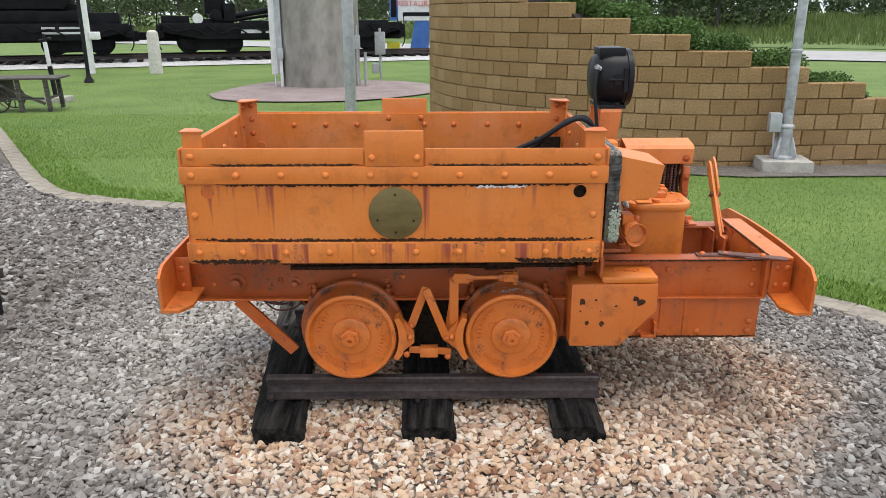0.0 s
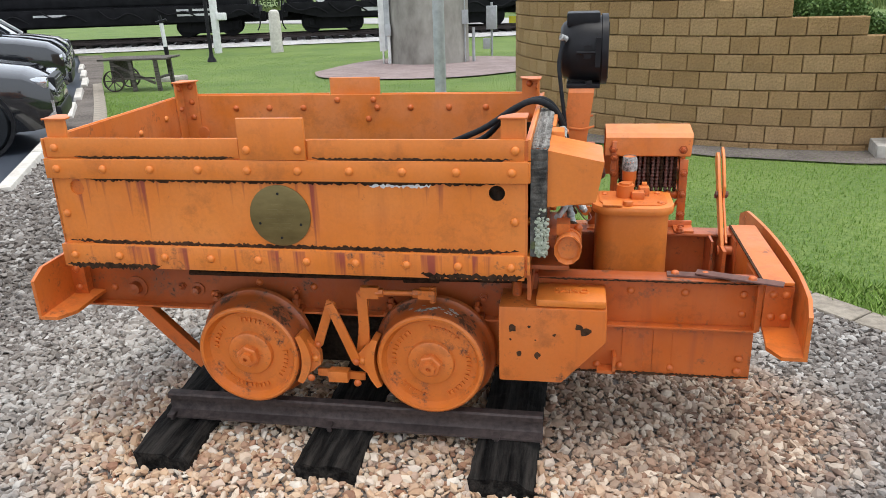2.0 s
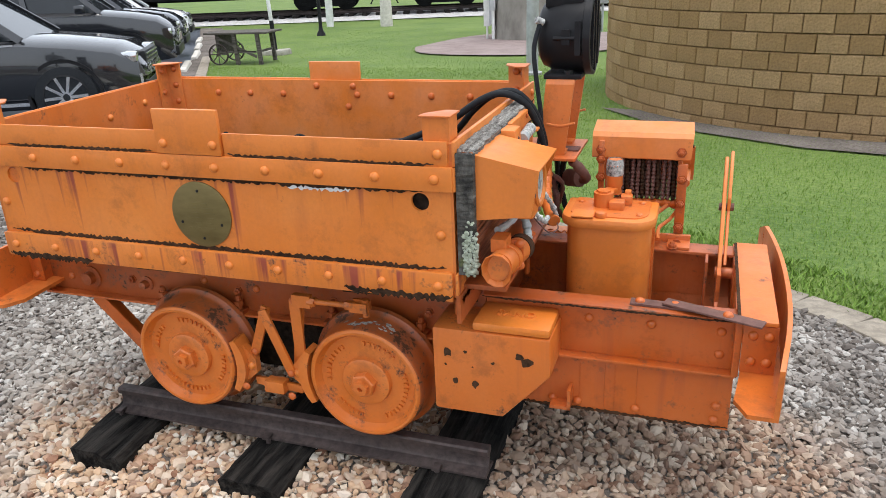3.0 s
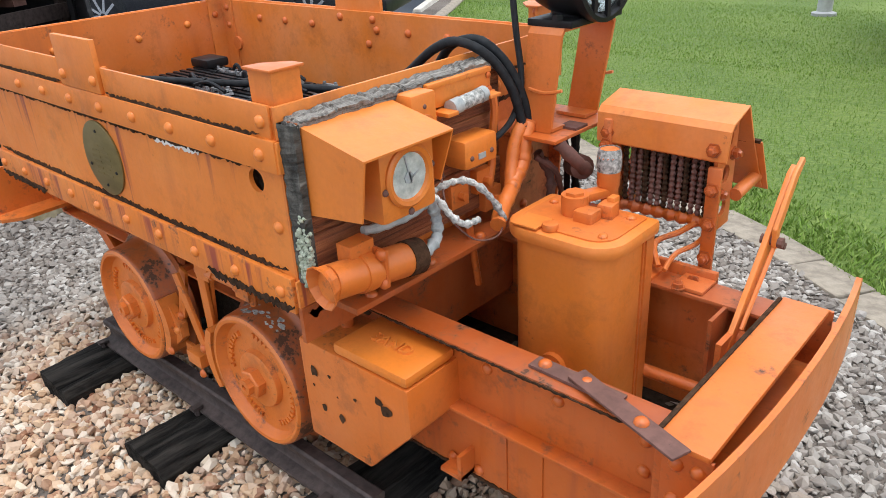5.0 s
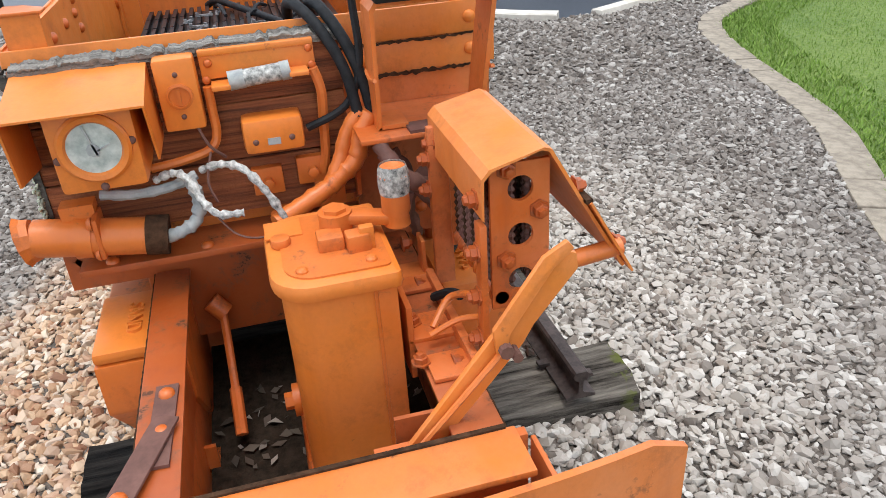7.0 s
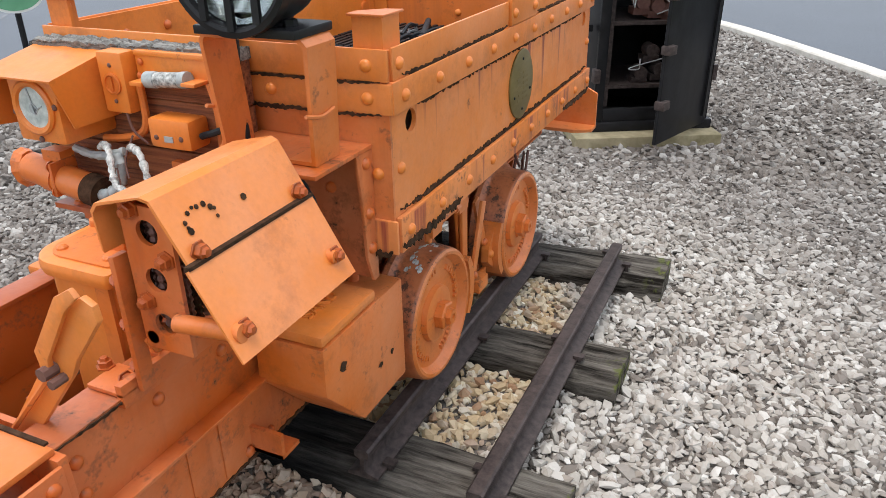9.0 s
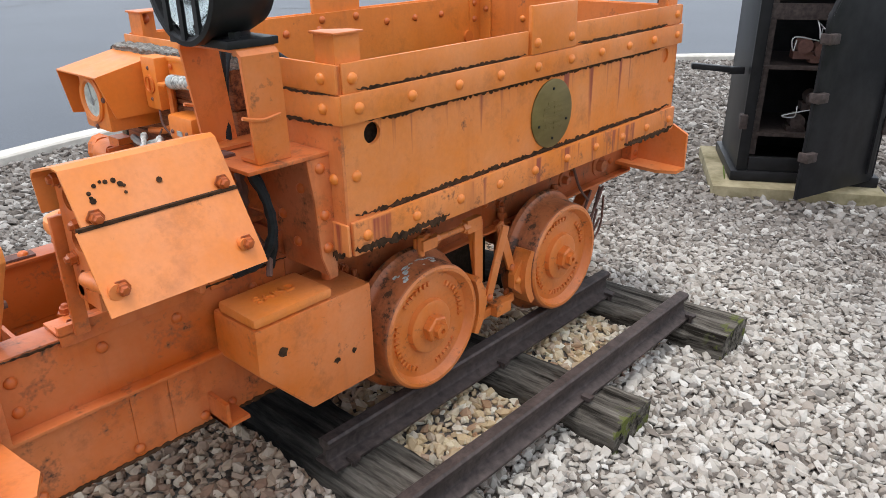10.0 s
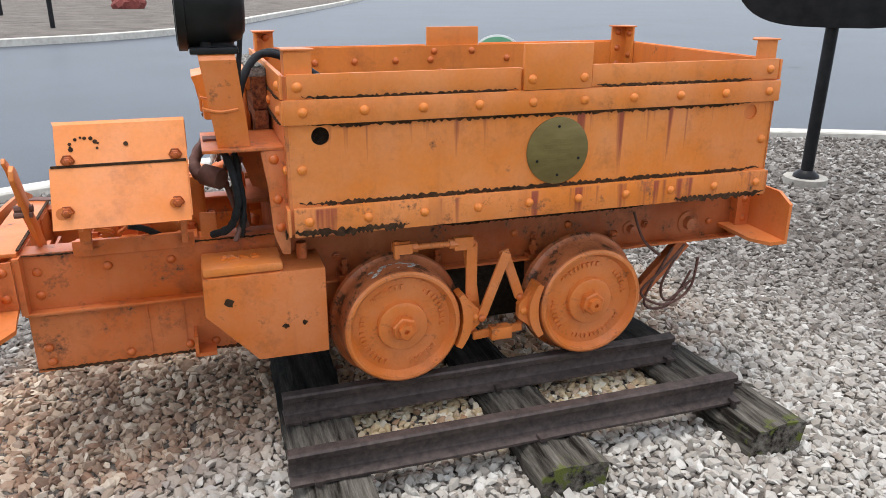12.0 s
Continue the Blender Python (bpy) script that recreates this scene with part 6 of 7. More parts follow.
for i, (xa, xb, w) in enumerate(TIES):
    rt = random.Random(20 + i)
    g, n, k = Geo(), 44, 14
    prof = []
    for q in range(k):
        t = q / k
        if t < 0.4:
            prof.append((-w / 2 + w * t / 0.4, 0.103, 1))
        elif t < 0.6:
            prof.append((w / 2, 0.103 - 0.22 * (t - 0.4) / 0.2, 0))
        else:
            prof.append((w / 2 - w * (t - 0.6) / 0.4, -0.12, 0) if t < 0.95 else (-w / 2, 0.02, 0))
    groove = [rt.uniform(0.006, 0.024) if rt.random() < 0.5 else 0 for _ in prof]
    vs, fs = [], []
    for j in range(n + 1):
        u = j / n
        y = -0.595 + 1.46 * u + (rt.uniform(-0.008, 0.008) if j in (0, n) else 0)
        cx = xa + (xb - xa) * u
        for q, (a, z, top) in enumerate(prof):
            e = groove[q] * (0.4 + 0.6 * abs(math.sin(u * 3 + q)))
            vs.append((cx + a + rt.uniform(-0.003, 0.003), y + rt.uniform(-0.003, 0.003), z - (e if top else 0) + rt.uniform(-0.002, 0.002) - (0.006 if q in (0, int(0.4 * k)) else 0)))
    for j in range(n):
        fs += [(j * k + q, j * k + (q + 1) % k, (j + 1) * k + (q + 1) % k, (j + 1) * k + q) for q in range(k)]
    fs += [tuple(range(k)), tuple(n * k + q for q in range(k - 1, -1, -1))]
    o = solo("railway_tie", g.add(vs, fs), M_TIES, "cracked black and grey wooden tie in gravel", "railway tie", smooth=False, group="ties of the display track")
    o.matrix_world = LAY

# ---------- retaining wall ----------
wall = thing("retaining_wall", "curved tan split-face block wall that steps down", "wall", kind="structure")
CEN, RAD, HB, WB = Vector((3.55, 8.75)), 3.5, 0.172, 0.268


def wall_at(s):
    """Place and heading on the wall's face, s metres along from its left end."""
    arc = radians(105)
    if s < arc * RAD:
        a = radians(165) + s / RAD
        return CEN + Vector((math.cos(a), math.sin(a))) * RAD, a + math.pi / 2
    p, h = wall_at(arc * RAD - 1e-6)
    h += 0.06
    return p + Vector((math.cos(h), math.sin(h))) * (s - arc * RAD), h


def top_at(x):
    for lim, z in ((1.15, 2.421), (1.72, 1.733), (2.28, 1.561), (2.92, 1.389), (3.6, 1.217), (4.28, 1.045), (4.95, 0.873), (5.7, 0.701), (6.5, 0.529), (7.4, 0.357)):
        if x < lim:
            return z
    return 0.2


BLK = []
for v in range(4):
    rv = random.Random(v)
    g = Geo()
    hw, hh = WB / 2 - 0.003, HB / 2 - 0.003
    vs = [(-hw, 0.16, -hh), (hw, 0.16, -hh), (hw, 0.16, hh), (-hw, 0.16, hh)]
    vs += [(-hw, 0.008, -hh), (hw, 0.008, -hh), (hw, 0.008, hh), (-hw, 0.008, hh)]
    nx, nz = 4, 3
    for i in range(nx):
        for j in range(nz):
            e = 0.004 if (i in (0, nx - 1) or j in (0, nz - 1)) else 0.001
            vs.append(((-hw + 0.008) + (2 * hw - 0.016) * i / (nx - 1), e + rv.uniform(-0.0035, 0.0035) - 0.008, (-hh + 0.007) + (2 * hh - 0.014) * j / (nz - 1)))
    fs = [(0, 1, 5, 4), (1, 2, 6, 5), (2, 3, 7, 6), (3, 0, 4, 7)]
    b0 = 8
    for i in range(nx - 1):
        for j in range(nz - 1):
            a = b0 + i * nz + j
            fs.append((a, a + nz, a + nz + 1, a + 1))
    low, up = [b0 + i * nz for i in range(nx)], [b0 + i * nz + nz - 1 for i in range(nx)]
    le, ri = [b0 + j for j in range(nz)], [b0 + (nx - 1) * nz + j for j in range(nz)]
    fs += [(4, 5, low[-1]), (7, up[0], 6), (6, up[0], up[-1])]
    fs += [(4, low[3], low[2], low[1], low[0])]
    fs += [(4, le[0], le[1], le[2], 7), (5, 6, ri[2], ri[1], ri[0])]
    BLK.append(g.add(vs, fs).mesh("block", M_BLOCK))
CAPS = Geo().box(-WB / 2 + 0.004, WB / 2 - 0.004, -0.02, 0.18, -0.5, 0.5).mesh("cap_block", M_BLOCK)
rw = random.Random(5)
total = radians(105) * RAD + 6.2
row, z = 0, -0.159
while z < 2.5:
    s = (0.5 if row % 2 else 0.0) * WB
    while s < total:
        p, h = wall_at(s)
        t = top_at(p.x)
        rest = t - z
        if rest >= HB - 0.02:
            o = new("block", BLK[rw.randrange(4)])
            o.matrix_local = pose(p.x, p.y, z + HB / 2, 0, 0, math.degrees(h) + rw.uniform(-1.2, 1.2))
            o.parent = wall
        elif rest > 0.05:
            o = new("cap_block", CAPS)
            o.matrix_local = pose(p.x, p.y, z + rest / 2, 0, 0, math.degrees(h)) @ Matrix.Diagonal((1, 1, rest - 0.008, 1))
            o.parent = wall
        s += WB
    z += HB
    row += 1
# earth core behind the blocks
vs, fs = [], []
S = [total * i / 60 for i in range(61)]
for s in S:
    p, h = wall_at(s)
    n = Vector((-math.sin(h), math.cos(h)))
    t = top_at(p.x) - 0.12
    a, b = p + n * 0.06, p + n * 0.9
    vs += [(a.x, a.y, -0.3), (a.x, a.y, t), (b.x, b.y, t), (b.x, b.y, -0.3)]
for i in range(60):
    fs += [(4 * i + q, 4 * i + (q + 1) % 4, 4 * i + 4 + (q + 1) % 4, 4 * i + 4 + q) for q in range(4)]
fs += [(0, 1, 2, 3), (243, 242, 241, 240)]
part("core", Geo().add(vs, fs), plain("dark_joint_mortar", (0.02, 0.016, 0.012), (0.045, 0.036, 0.026), 20, 0.95), wall, smooth=False)
sheet("wall_gravel", [(0.2, 6.9), (1.0, 5.75), (2.2, 4.95), (3.4, 4.62), (5.0, 4.65), (9, 4.9), (9, 5.6), (3.5, 5.4), (1.2, 6.6)], 0.006, M_GBED, "narrow gravel strip at the foot of the wall", ())


def leaf_cloud(name, centres, radii, count, size, material, label, category, flat=1.0, kind=""):
    """Many small leaves in uneven clumps."""
    C, Rr = np.array(centres, float), np.array(radii, float)
    i = RNG.integers(0, len(C), count)
    d = RNG.normal(size=(count, 3))
    d /= np.linalg.norm(d, axis=1)[:, None]
    r = Rr[i] * RNG.uniform(0.55, 1.05, count)
    p = C[i] + d * r[:, None] * np.array([1, 1, flat])
    a, b = RNG.normal(size=(count, 3)), RNG.normal(size=(count, 3))
    a /= np.linalg.norm(a, axis=1)[:, None]
    b -= a * (a * b).sum(1)[:, None]
    b /= np.linalg.norm(b, axis=1)[:, None]
    s = size * RNG.uniform(0.5, 1.3, count)[:, None]
    V = np.stack([p - a * s, p + b * s * 0.5, p + a * s, p - b * s * 0.5], 1).reshape(-1, 3)
    return fast_mesh(name, V, np.arange(4 * count).reshape(-1, 4), material)


cs, rr = [], []
for i in range(46):
    s = radians(105) * RAD * 0.62 + i * 0.09
    p, h = wall_at(s)
    n = Vector((-math.sin(h), math.cos(h)))
    k = rw.uniform(0.35, 0.75)
    q = p + n * k
    cs.append((q.x, q.y, top_at(p.x) + 0.02 - (0.1 if p.x > 4.4 else 0)))
    rr.append(rw.uniform(0.20, 0.25))
tagged(new("juniper_hedge", leaf_cloud("juniper_hedge", cs, rr, 42000, 0.02, M_LEAF, "", "", 0.7)), "low dark green juniper hedge behind the wall", "hedge", kind="stuff")

# ---------- lamp post by the wall ----------
lp = thing("lamp_post", "tall pale grey steel lamp post on a concrete footing", "lamp post", pose(3.96, 5.08, fall(5.0), 0, 0, -9))
part("footing", Geo().box(-0.265, 0.265, -0.25, 0.25, -0.1, 0.125), M_CONC, lp, bevel=0.015)
part("post", Geo().lathe([(0.13, 0.125), (0.13, 0.15), (0.085, 0.17), (0.068, 0.45), (0.082, 0.46), (0.082, 0.48), (0.056, 0.5), (0.052, 1.25), (0.060, 1.255), (0.060, 1.28), (0.050, 1.285), (0.047, 3.6)], Matrix.Identity(4), 20), plain("patchy_galvanised_post", (0.20, 0.21, 0.22), (0.55, 0.56, 0.57), 11, 0.5, 0.2, 0.2), lp, "blotched grey steel post")
for a in range(4):
    part("base_fin", Geo().prism([(0.08, 0.15), (0.16, 0.15), (0.09, 0.36), (0.08, 0.36)], 'y', -0.012, 0.012), M_GREY, lp).matrix_local = pose(0, 0, 0, 0, 0, 45 + 90 * a)
part("junction_box", Geo().box(-0.20, -0.08, -0.10, 0.02, 0.42, 0.62).rod((-0.14, -0.05, 0.42), (-0.12, -0.05, 0.15), 0.012, 8), M_GREY, lp, "grey electric box on the post", bevel=0.008)
fp = solo("flag_pole", Geo().lathe([(0.16, -0.05), (0.16, 0.03), (0.098, 0.05), (0.094, 5.5)], pose(-1.35, 10.2, fall(10.2)), 20), M_GREY, "plain grey round steel pole in the lawn", "pole")

# ---------- tower ----------
tw = thing("concrete_tower", "weathered round concrete tower foot with pale frame boards", "tower", pose(-3.05, 18.2, fall(18)))
part("shaft", Geo().lathe([(1.10, -0.2), (1.08, 0.4), (1.05, 6.0)], Matrix.Identity(4), 40), plain("stained_tower_concrete", (0.16, 0.145, 0.125), (0.36, 0.34, 0.30), 3, 0.95, 0, 0.6, (1, 1, 0.5), 0.02, 1.2), tw)
part("side_frame", Geo().box(-1.22, -1.06, -0.62, -0.50, 0.35, 5).box(-1.16, -1.12, -0.60, -0.52, 0, 0.4).box(-0.98, -0.90, -0.72, -0.60, 0.0, 0.9), M_WHITEPAINT, tw, "pale weathered frame boards", bevel=0.01)
part("door_panel", Geo().box(-1.05, -0.9, -0.68, -0.60, 0.4, 5), M_GREY, tw)
part("meter_box", Geo().box(-1.0, -0.86, -0.80, -0.66, 0.75, 1.05), M_GREY, tw, bevel=0.01)
part("conduit", Geo().rod((1.05, -0.4, 0.0), (1.05, -0.4, 1.6), 0.02, 8).box(0.98, 1.14, -0.45, -0.35, 1.0, 1.35).rod((1.25, -0.2, 0), (1.25, -0.2, 0.9), 0.04, 8), M_GREY, tw, "grey conduit and meter boxes")
sheet("pink_gravel_bed", line2([(-5.3, 15.2), (-4.6, 13.7), (-3.2, 13.2), (-1.5, 13.5), (-0.1, 15.2), (0.3, 16.6), (-0.8, 19.5), (-4.6, 19.5), (-5.3, 15.2)]), 0.02, M_MOUND, "low pinkish gravel bed round the tower", (15, 19))
ub = thing("utility_boxes", "grey utility meter boxes on a short post", "utility box", pose(-1.55, 20.2, fall(20)))
part("post", Geo().rod((0, 0, 0), (0, 0, 1.5), 0.035, 8), M_GREY, ub)
part("box", Geo().box(-0.15, 0.15, -0.1, 0.1, 0.75, 1.4).box(-0.25, -0.05, -0.08, 0.08, 0.2, 0.5), M_GREY, ub, bevel=0.01)

# ---------- baggage cart and posts ----------
cart = thing("baggage_cart", "weathered grey wooden baggage cart with iron wheels", "cart", pose(-7.75, 11.75, fall(11.7), 0, 0, 8))
for i in range(7):
    part("deck_board", Geo().box(-0.68, 0.68, -0.42 + i * 0.12, -0.31 + i * 0.12, 0.60, 0.635), M_CART, cart, bevel=0.004)
for x, y in ((0.45, -0.36), (0.45, 0.36), (-0.05, -0.36)):
    part("leg", Geo().bar((x, y, 0.60), (x + 0.03, y, 0), 0.07, 0.07, (0, 1, 0)), M_CART, cart)
part("brace", Geo().bar((0.40, -0.36, 0.15), (-0.45, -0.36, 0.55), 0.05, 0.03, (0, 1, 0)).bar((0.45, -0.38, 0.25), (0.45, 0.38, 0.25), 0.05, 0.04).bar((-0.40, -0.36, 0.25), (0.4, -0.36, 0.25), 0.04, 0.03, (0, 1, 0)), M_CART, cart)
for y in (-0.38, 0.38):
    wh = part("wheel", Geo().lathe([(0.19, -0.025), (0.21, -0.025), (0.21, 0.025), (0.19, 0.025), (0.19, -0.025)], pose(-0.42, y, 0.21, 90, 0, 0), 24, False).rod((-0.42, y - 0.05, 0.21), (-0.42, y + 0.05, 0.21), 0.03, 10), M_RAIL, cart, "old spoked iron wheel")
    for k in range(8):
        a = k * math.pi / 4
        part("spoke", Geo().rod((-0.42, y, 0.21), (-0.42 + 0.195 * math.cos(a), y, 0.21 + 0.195 * math.sin(a)), 0.012, 6), M_CART, wh)
part("axle", Geo().rod((-0.42, -0.4, 0.21), (-0.42, 0.4, 0.21), 0.02, 8).box(-0.46, -0.38, -0.36, 0.36, 0.23, 0.60), M_CART, cart)
sg = thing("switch_stand", "black and white leaning post on a stone foot", "post", pose(-8.15, 13.6, fall(13.6), 0, -3, 0))
part("post", Geo().rod((0, 0, 0), (0, 0, 0.75), 0.05, 10), M_BLACK, sg)
part("top", Geo().rod((0, 0, 0.75), (0, 0, 1.25), 0.045, 10), M_WHITEPAINT, sg)
part("bell_crank", Geo().rod((-0.12, 0, 1.28), (0.14, 0, 1.32), 0.025, 8).rod((0, 0, 1.2), (0, 0, 1.42), 0.03, 8), M_BLACK, sg)
part("stone_foot", Geo().box(-0.3, 0.3, -0.22, 0.22, -0.05, 0.1), M_CONC, sg, bevel=0.04)
bp = thing("black_lamp_pole", "slim black iron pole on the lawn", "pole", pose(-10.1, 19.6, fall(20)))
part("shaft", Geo().lathe([(0.14, 0), (0.13, 0.06), (0.07, 0.16), (0.055, 0.3), (0.05, 6)], Matrix.Identity(4), 14), M_BLACK, bp)
wp = thing("white_pole", "tall white painted pole beside the track", "pole", pose(-11.6, 23.2, fall(23)))
part("shaft", Geo().rod((0, 0, -0.1), (0, 0, 7), 0.13, 14), M_WHITEPAINT, wp)
part("fitting", Geo().box(0.12, 0.42, -0.12, 0.12, 1.1, 1.35), M_WHITEPAINT, wp, bevel=0.04)
part("cross_arm", Geo().rod((0, 0, 3.5), (3.2, 0, 3.35), 0.05, 8), M_WHITEPAINT, wp)
solo("concrete_bollard", Geo().lathe([(0.22, -0.1), (0.185, 1.25), (0.16, 1.35), (0.08, 1.4)], pose(-9.4, 23.2, fall(23)), 18), M_KERB, "pale tapered concrete bollard by the track", "bollard")

# ---------- railway behind ----------
TX = Matrix.Translation((-7.2, 30.0, -0.30)) @ Matrix.Rotation(radians(20), 4, 'Z')
bal = solo("ballast", Geo().prism([(-2.3, 0), (2.3, 0), (1.6, 0.10), (-1.6, 0.10)], 'x', -40, 11.5), plain("white_ballast", (0.35, 0.34, 0.33), (0.62, 0.61, 0.6), 12, 0.95, 0, 0.8, dist=0.03), "pale stone ballast of the display railway", "ballast", "structure")
bal.matrix_world = TX
tk = thing("railway_track", "long standard gauge track on dark wooden ties", "track", TX)
TIEM = Geo().box(-0.11, 0.11, -1.28, 1.28, 0.06, 0.20).mesh("tie", M_TIE)
for i in range(78):
    o = new("tie", TIEM)
    o.matrix_local = pose(-33.5 + i * 0.56, 0, 0)
    o.parent = tk
for y in (-0.75, 0.75):
    part("rail", Geo().prism([(y + a * 1.7, 0.2 + b * 1.8) for a, b in RAILP], 'x', -40, 11), M_RAIL, tk)
M_CAR = plain("sooty_black_rail_car", (0.004, 0.004, 0.005), (0.014, 0.014, 0.016), 3, 0.7, 0, 0.2)
M_CAR.node_tree.nodes["Principled BSDF"].inputs["Specular IOR Level"].default_value = 0.12
M_LETTER = plain("faded_white_letters", (0.4, 0.4, 0.4), (0.6, 0.6, 0.6), 20, 0.8, 0, 0)


def truck_geo(car, x):
    for dx in (-0.85, 0.85):
        for y in (-0.78, 0.78):
            part("rail_wheel", Geo().lathe([(0.06, -0.07), (0.42, -0.07), (0.42, 0.05), (0.36, 0.07), (0.15, 0.04), (0.06, 0.09)], pose(x + dx, y, 0.77, 90 if y < 0 else -90, 0, 0), 24), M_CAR, car)
    for y in (-0.95, 0.95):
        part("side_frame", Geo().prism([(x - 1.15, 0.62), (x - 0.5, 0.50), (x + 0.5, 0.50), (x + 1.15, 0.62), (x + 1.15, 0.92), (x + 0.45, 1.02), (x - 0.45, 1.02), (x - 1.15, 0.92)], 'y', y - 0.06, y + 0.06).box(x - 0.95, x - 0.70, y - 0.12, y + 0.12, 0.65, 0.92).box(x + 0.70, x + 0.95, y - 0.12, y + 0.12, 0.65, 0.92), M_CAR, car, bevel=0.02)


def rail_car(x0, x1, name, label):
    c = thing(name, label, "rail car", TX)
    part("deck", Geo().box(x0, x1, -1.4, 1.4, 1.25, 1.42), M_CAR, c, bevel=0.01)
    part("side_sill", Geo().prism([(x0, 1.25), (x0 + 1.5, 0.95), (x1 - 1.5, 0.95), (x1, 1.25), (x1, 1.55), (x0, 1.55)], 'y', -1.45, -1.33), M_CAR, c, bevel=0.01)
    part("centre_sill", Geo().box(x0 - 0.3, x1 + 0.3, -0.3, 0.3, 0.85, 1.25), M_CAR, c)
    for e, q in ((x0, -1), (x1, 1)):
        part("end_beam", Geo().box(e - 0.12, e + 0.12, -1.45, 1.45, 1.02, 1.48).box(e - 0.05 if q > 0 else e - 0.55, e + 0.55 if q > 0 else e + 0.05, -0.15, 0.15, 0.9, 1.2), M_CAR, c, bevel=0.02)
        part("grab_iron", Geo().tube([(e, -1.42, 0.55), (e + q * 0.12, -1.45, 0.9), (e + q * 0.05, -1.45, 1.9)], 0.025, 6).rod((e, -1.5, 1.2), (e, -0.7, 1.7), 0.025, 6), M_CAR, c)
    for x in (x0 + 1.9, x1 - 1.9):
        truck_geo(c, x)
    for k in range(6):
        a = x0 + (x1 - x0) * (k + 0.5) / 6
        part("slack_hose", Geo().tube([(a - 0.7, -1.47, 1.5), (a - 0.2, -1.52, 1.25 - 0.1 * (k % 2)), (a + 0.4, -1.5, 1.35), (a + 0.9, -1.48, 1.1)], 0.028, 6), M_CAR, c)
    return c


flat = rail_car(-4.1, 5.7, "flat_rail_car", "black flat rail car with machinery and faded lettering")
part("lettering", Geo().box(-1.05, -0.25, -1.462, -1.455, 1.15, 1.29).box(-0.08, 0.8, -1.462, -1.455, 1.15, 1.29), M_LETTER, flat, "row of pale worn letters")
part("tool_box", Geo().box(-4.0, -2.95, -0.9, 0.7, 1.42, 1.82), M_CAR, flat, bevel=0.03)
part("winch", Geo().rod((-1.9, -0.9, 1.85), (-1.9, 0.9, 1.85), 0.22, 16).box(-2.5, -1.2, -0.7, 0.7, 1.42, 1.7).box(-2.3, -1.5, -0.5, 0.6, 1.9, 3.6).box(-1.6, -1.15, -0.8, 0.5, 1.6, 2.3), M_CAR, flat, bevel=0.02)
part("boom", Geo().rod((-1.4, 0, 1.75), (3.6, 0, 2.65), 0.12, 8).rod((-1.3, 0.3, 1.6), (3.6, 0.1, 2.3), 0.06, 8).box(-0.85, 5.2, -1.1, 1.1, 1.42, 1.62), M_CAR, flat)
part("marker_disc", Geo().rod((-2.65, -1.3, 1.72), (-2.65, -1.26, 1.72), 0.20, 18).rod((-2.65, -1.28, 1.4), (-2.65, -1.28, 1.6), 0.03, 6), M_WHITEPAINT, flat)
crane = rail_car(-17.6, -5.2, "wrecking_crane_car", "black railway crane car with heavy upper works")
part("lettering", Geo().box(-8.2, -7.75, -1.462, -1.455, 1.36, 1.44).box(-7.6, -6.9, -1.462, -1.455, 1.36, 1.44).box(-8.2, -6.9, -1.462, -1.455, 1.18, 1.26).box(-13.4, -12.2, -1.462, -1.455, 1.3, 1.38).box(-16.4, -15.4, -1.462, -1.455, 1.3, 1.36), M_LETTER, crane, "rows of pale worn letters")
part("machinery_deck", Geo().box(-17.2, -5.5, -1.25, 1.25, 1.5, 1.95).box(-16.5, -13, -1.3, 0, 1.9, 2.6).box(-8.2, -6.6, -1.0, 1, 1.9, 2.25), M_CAR, crane, "dark machinery along the deck", bevel=0.05)
part("cab", Geo().box(-16.8, -6.9, -1.3, 1.3, 1.62, 2.02).prism([(-16.8, 2.06), (-7.35, 2.06), (-7.0, 2.6), (-7.0, 4.6), (-16.8, 4.6)], 'y', -1.3, 1.3), M_CAR, crane, bevel=0.06)
part("turntable", Geo().rod((-12.5, 0, 1.42), (-12.5, 0, 2.0), 1.25, 28).box(-14.5, -8.3, -1.2, 1.2, 1.75, 2.05), M_CAR, crane)
part("boom", Geo().box(-9.2, -8.2, -0.8, 0.8, 2.0, 3.2).bar((-9, -0.6, 3), (-5.5, -0.6, 5.5), 0.25, 0.25).bar((-9, 0.6, 3), (-5.5, 0.6, 5.5), 0.25, 0.25), M_CAR, crane)
red = thing("red_box_car", "faded red rail car far behind the parked cars", "rail car", TX)
part("body", Geo().box(-34, -21, -1.45, 1.45, 1.0, 3.9), plain("faded_red_paint", (0.20, 0.035, 0.04), (0.30, 0.07, 0.07), 3, 0.7, 0, 0.2), red, bevel=0.04)
part("rib", Geo().box(-27.3, -27.1, -1.5, -1.44, 1.0, 3.9).box(-24.3, -24.1, -1.5, -1.44, 1.0, 3.9), M_WHITEPAINT, red)
truck_geo(red, -32)
truck_geo(red, -23)

# roadside sign
rs = thing("restaurant_sign", "white roadside sign board on a slanted blue post", "sign", pose(-0.75, 34.5, -0.33, 0, 0, 2))
M_BLUE = plain("blue_sign_paint", (0.03, 0.10, 0.32), (0.05, 0.15, 0.42), 4, 0.5, 0, 0)
part("post", Geo().prism([(-0.45, 0), (0.45, 0), (0.62, 1.65), (-0.15, 1.65)], 'y', -0.15, 0.15), M_BLUE, rs)
part("board", Geo().box(-0.95, 1.15, -0.2, 0.2, 1.6, 3.6), M_WHITEPAINT, rs, bevel=0.01)
part("blue_panel", Geo().box(-1.35, -0.95, -0.22, 0.22, 1.6, 3.6), M_BLUE, rs)
tx = bpy.data.curves.new("lettering", 'FONT')
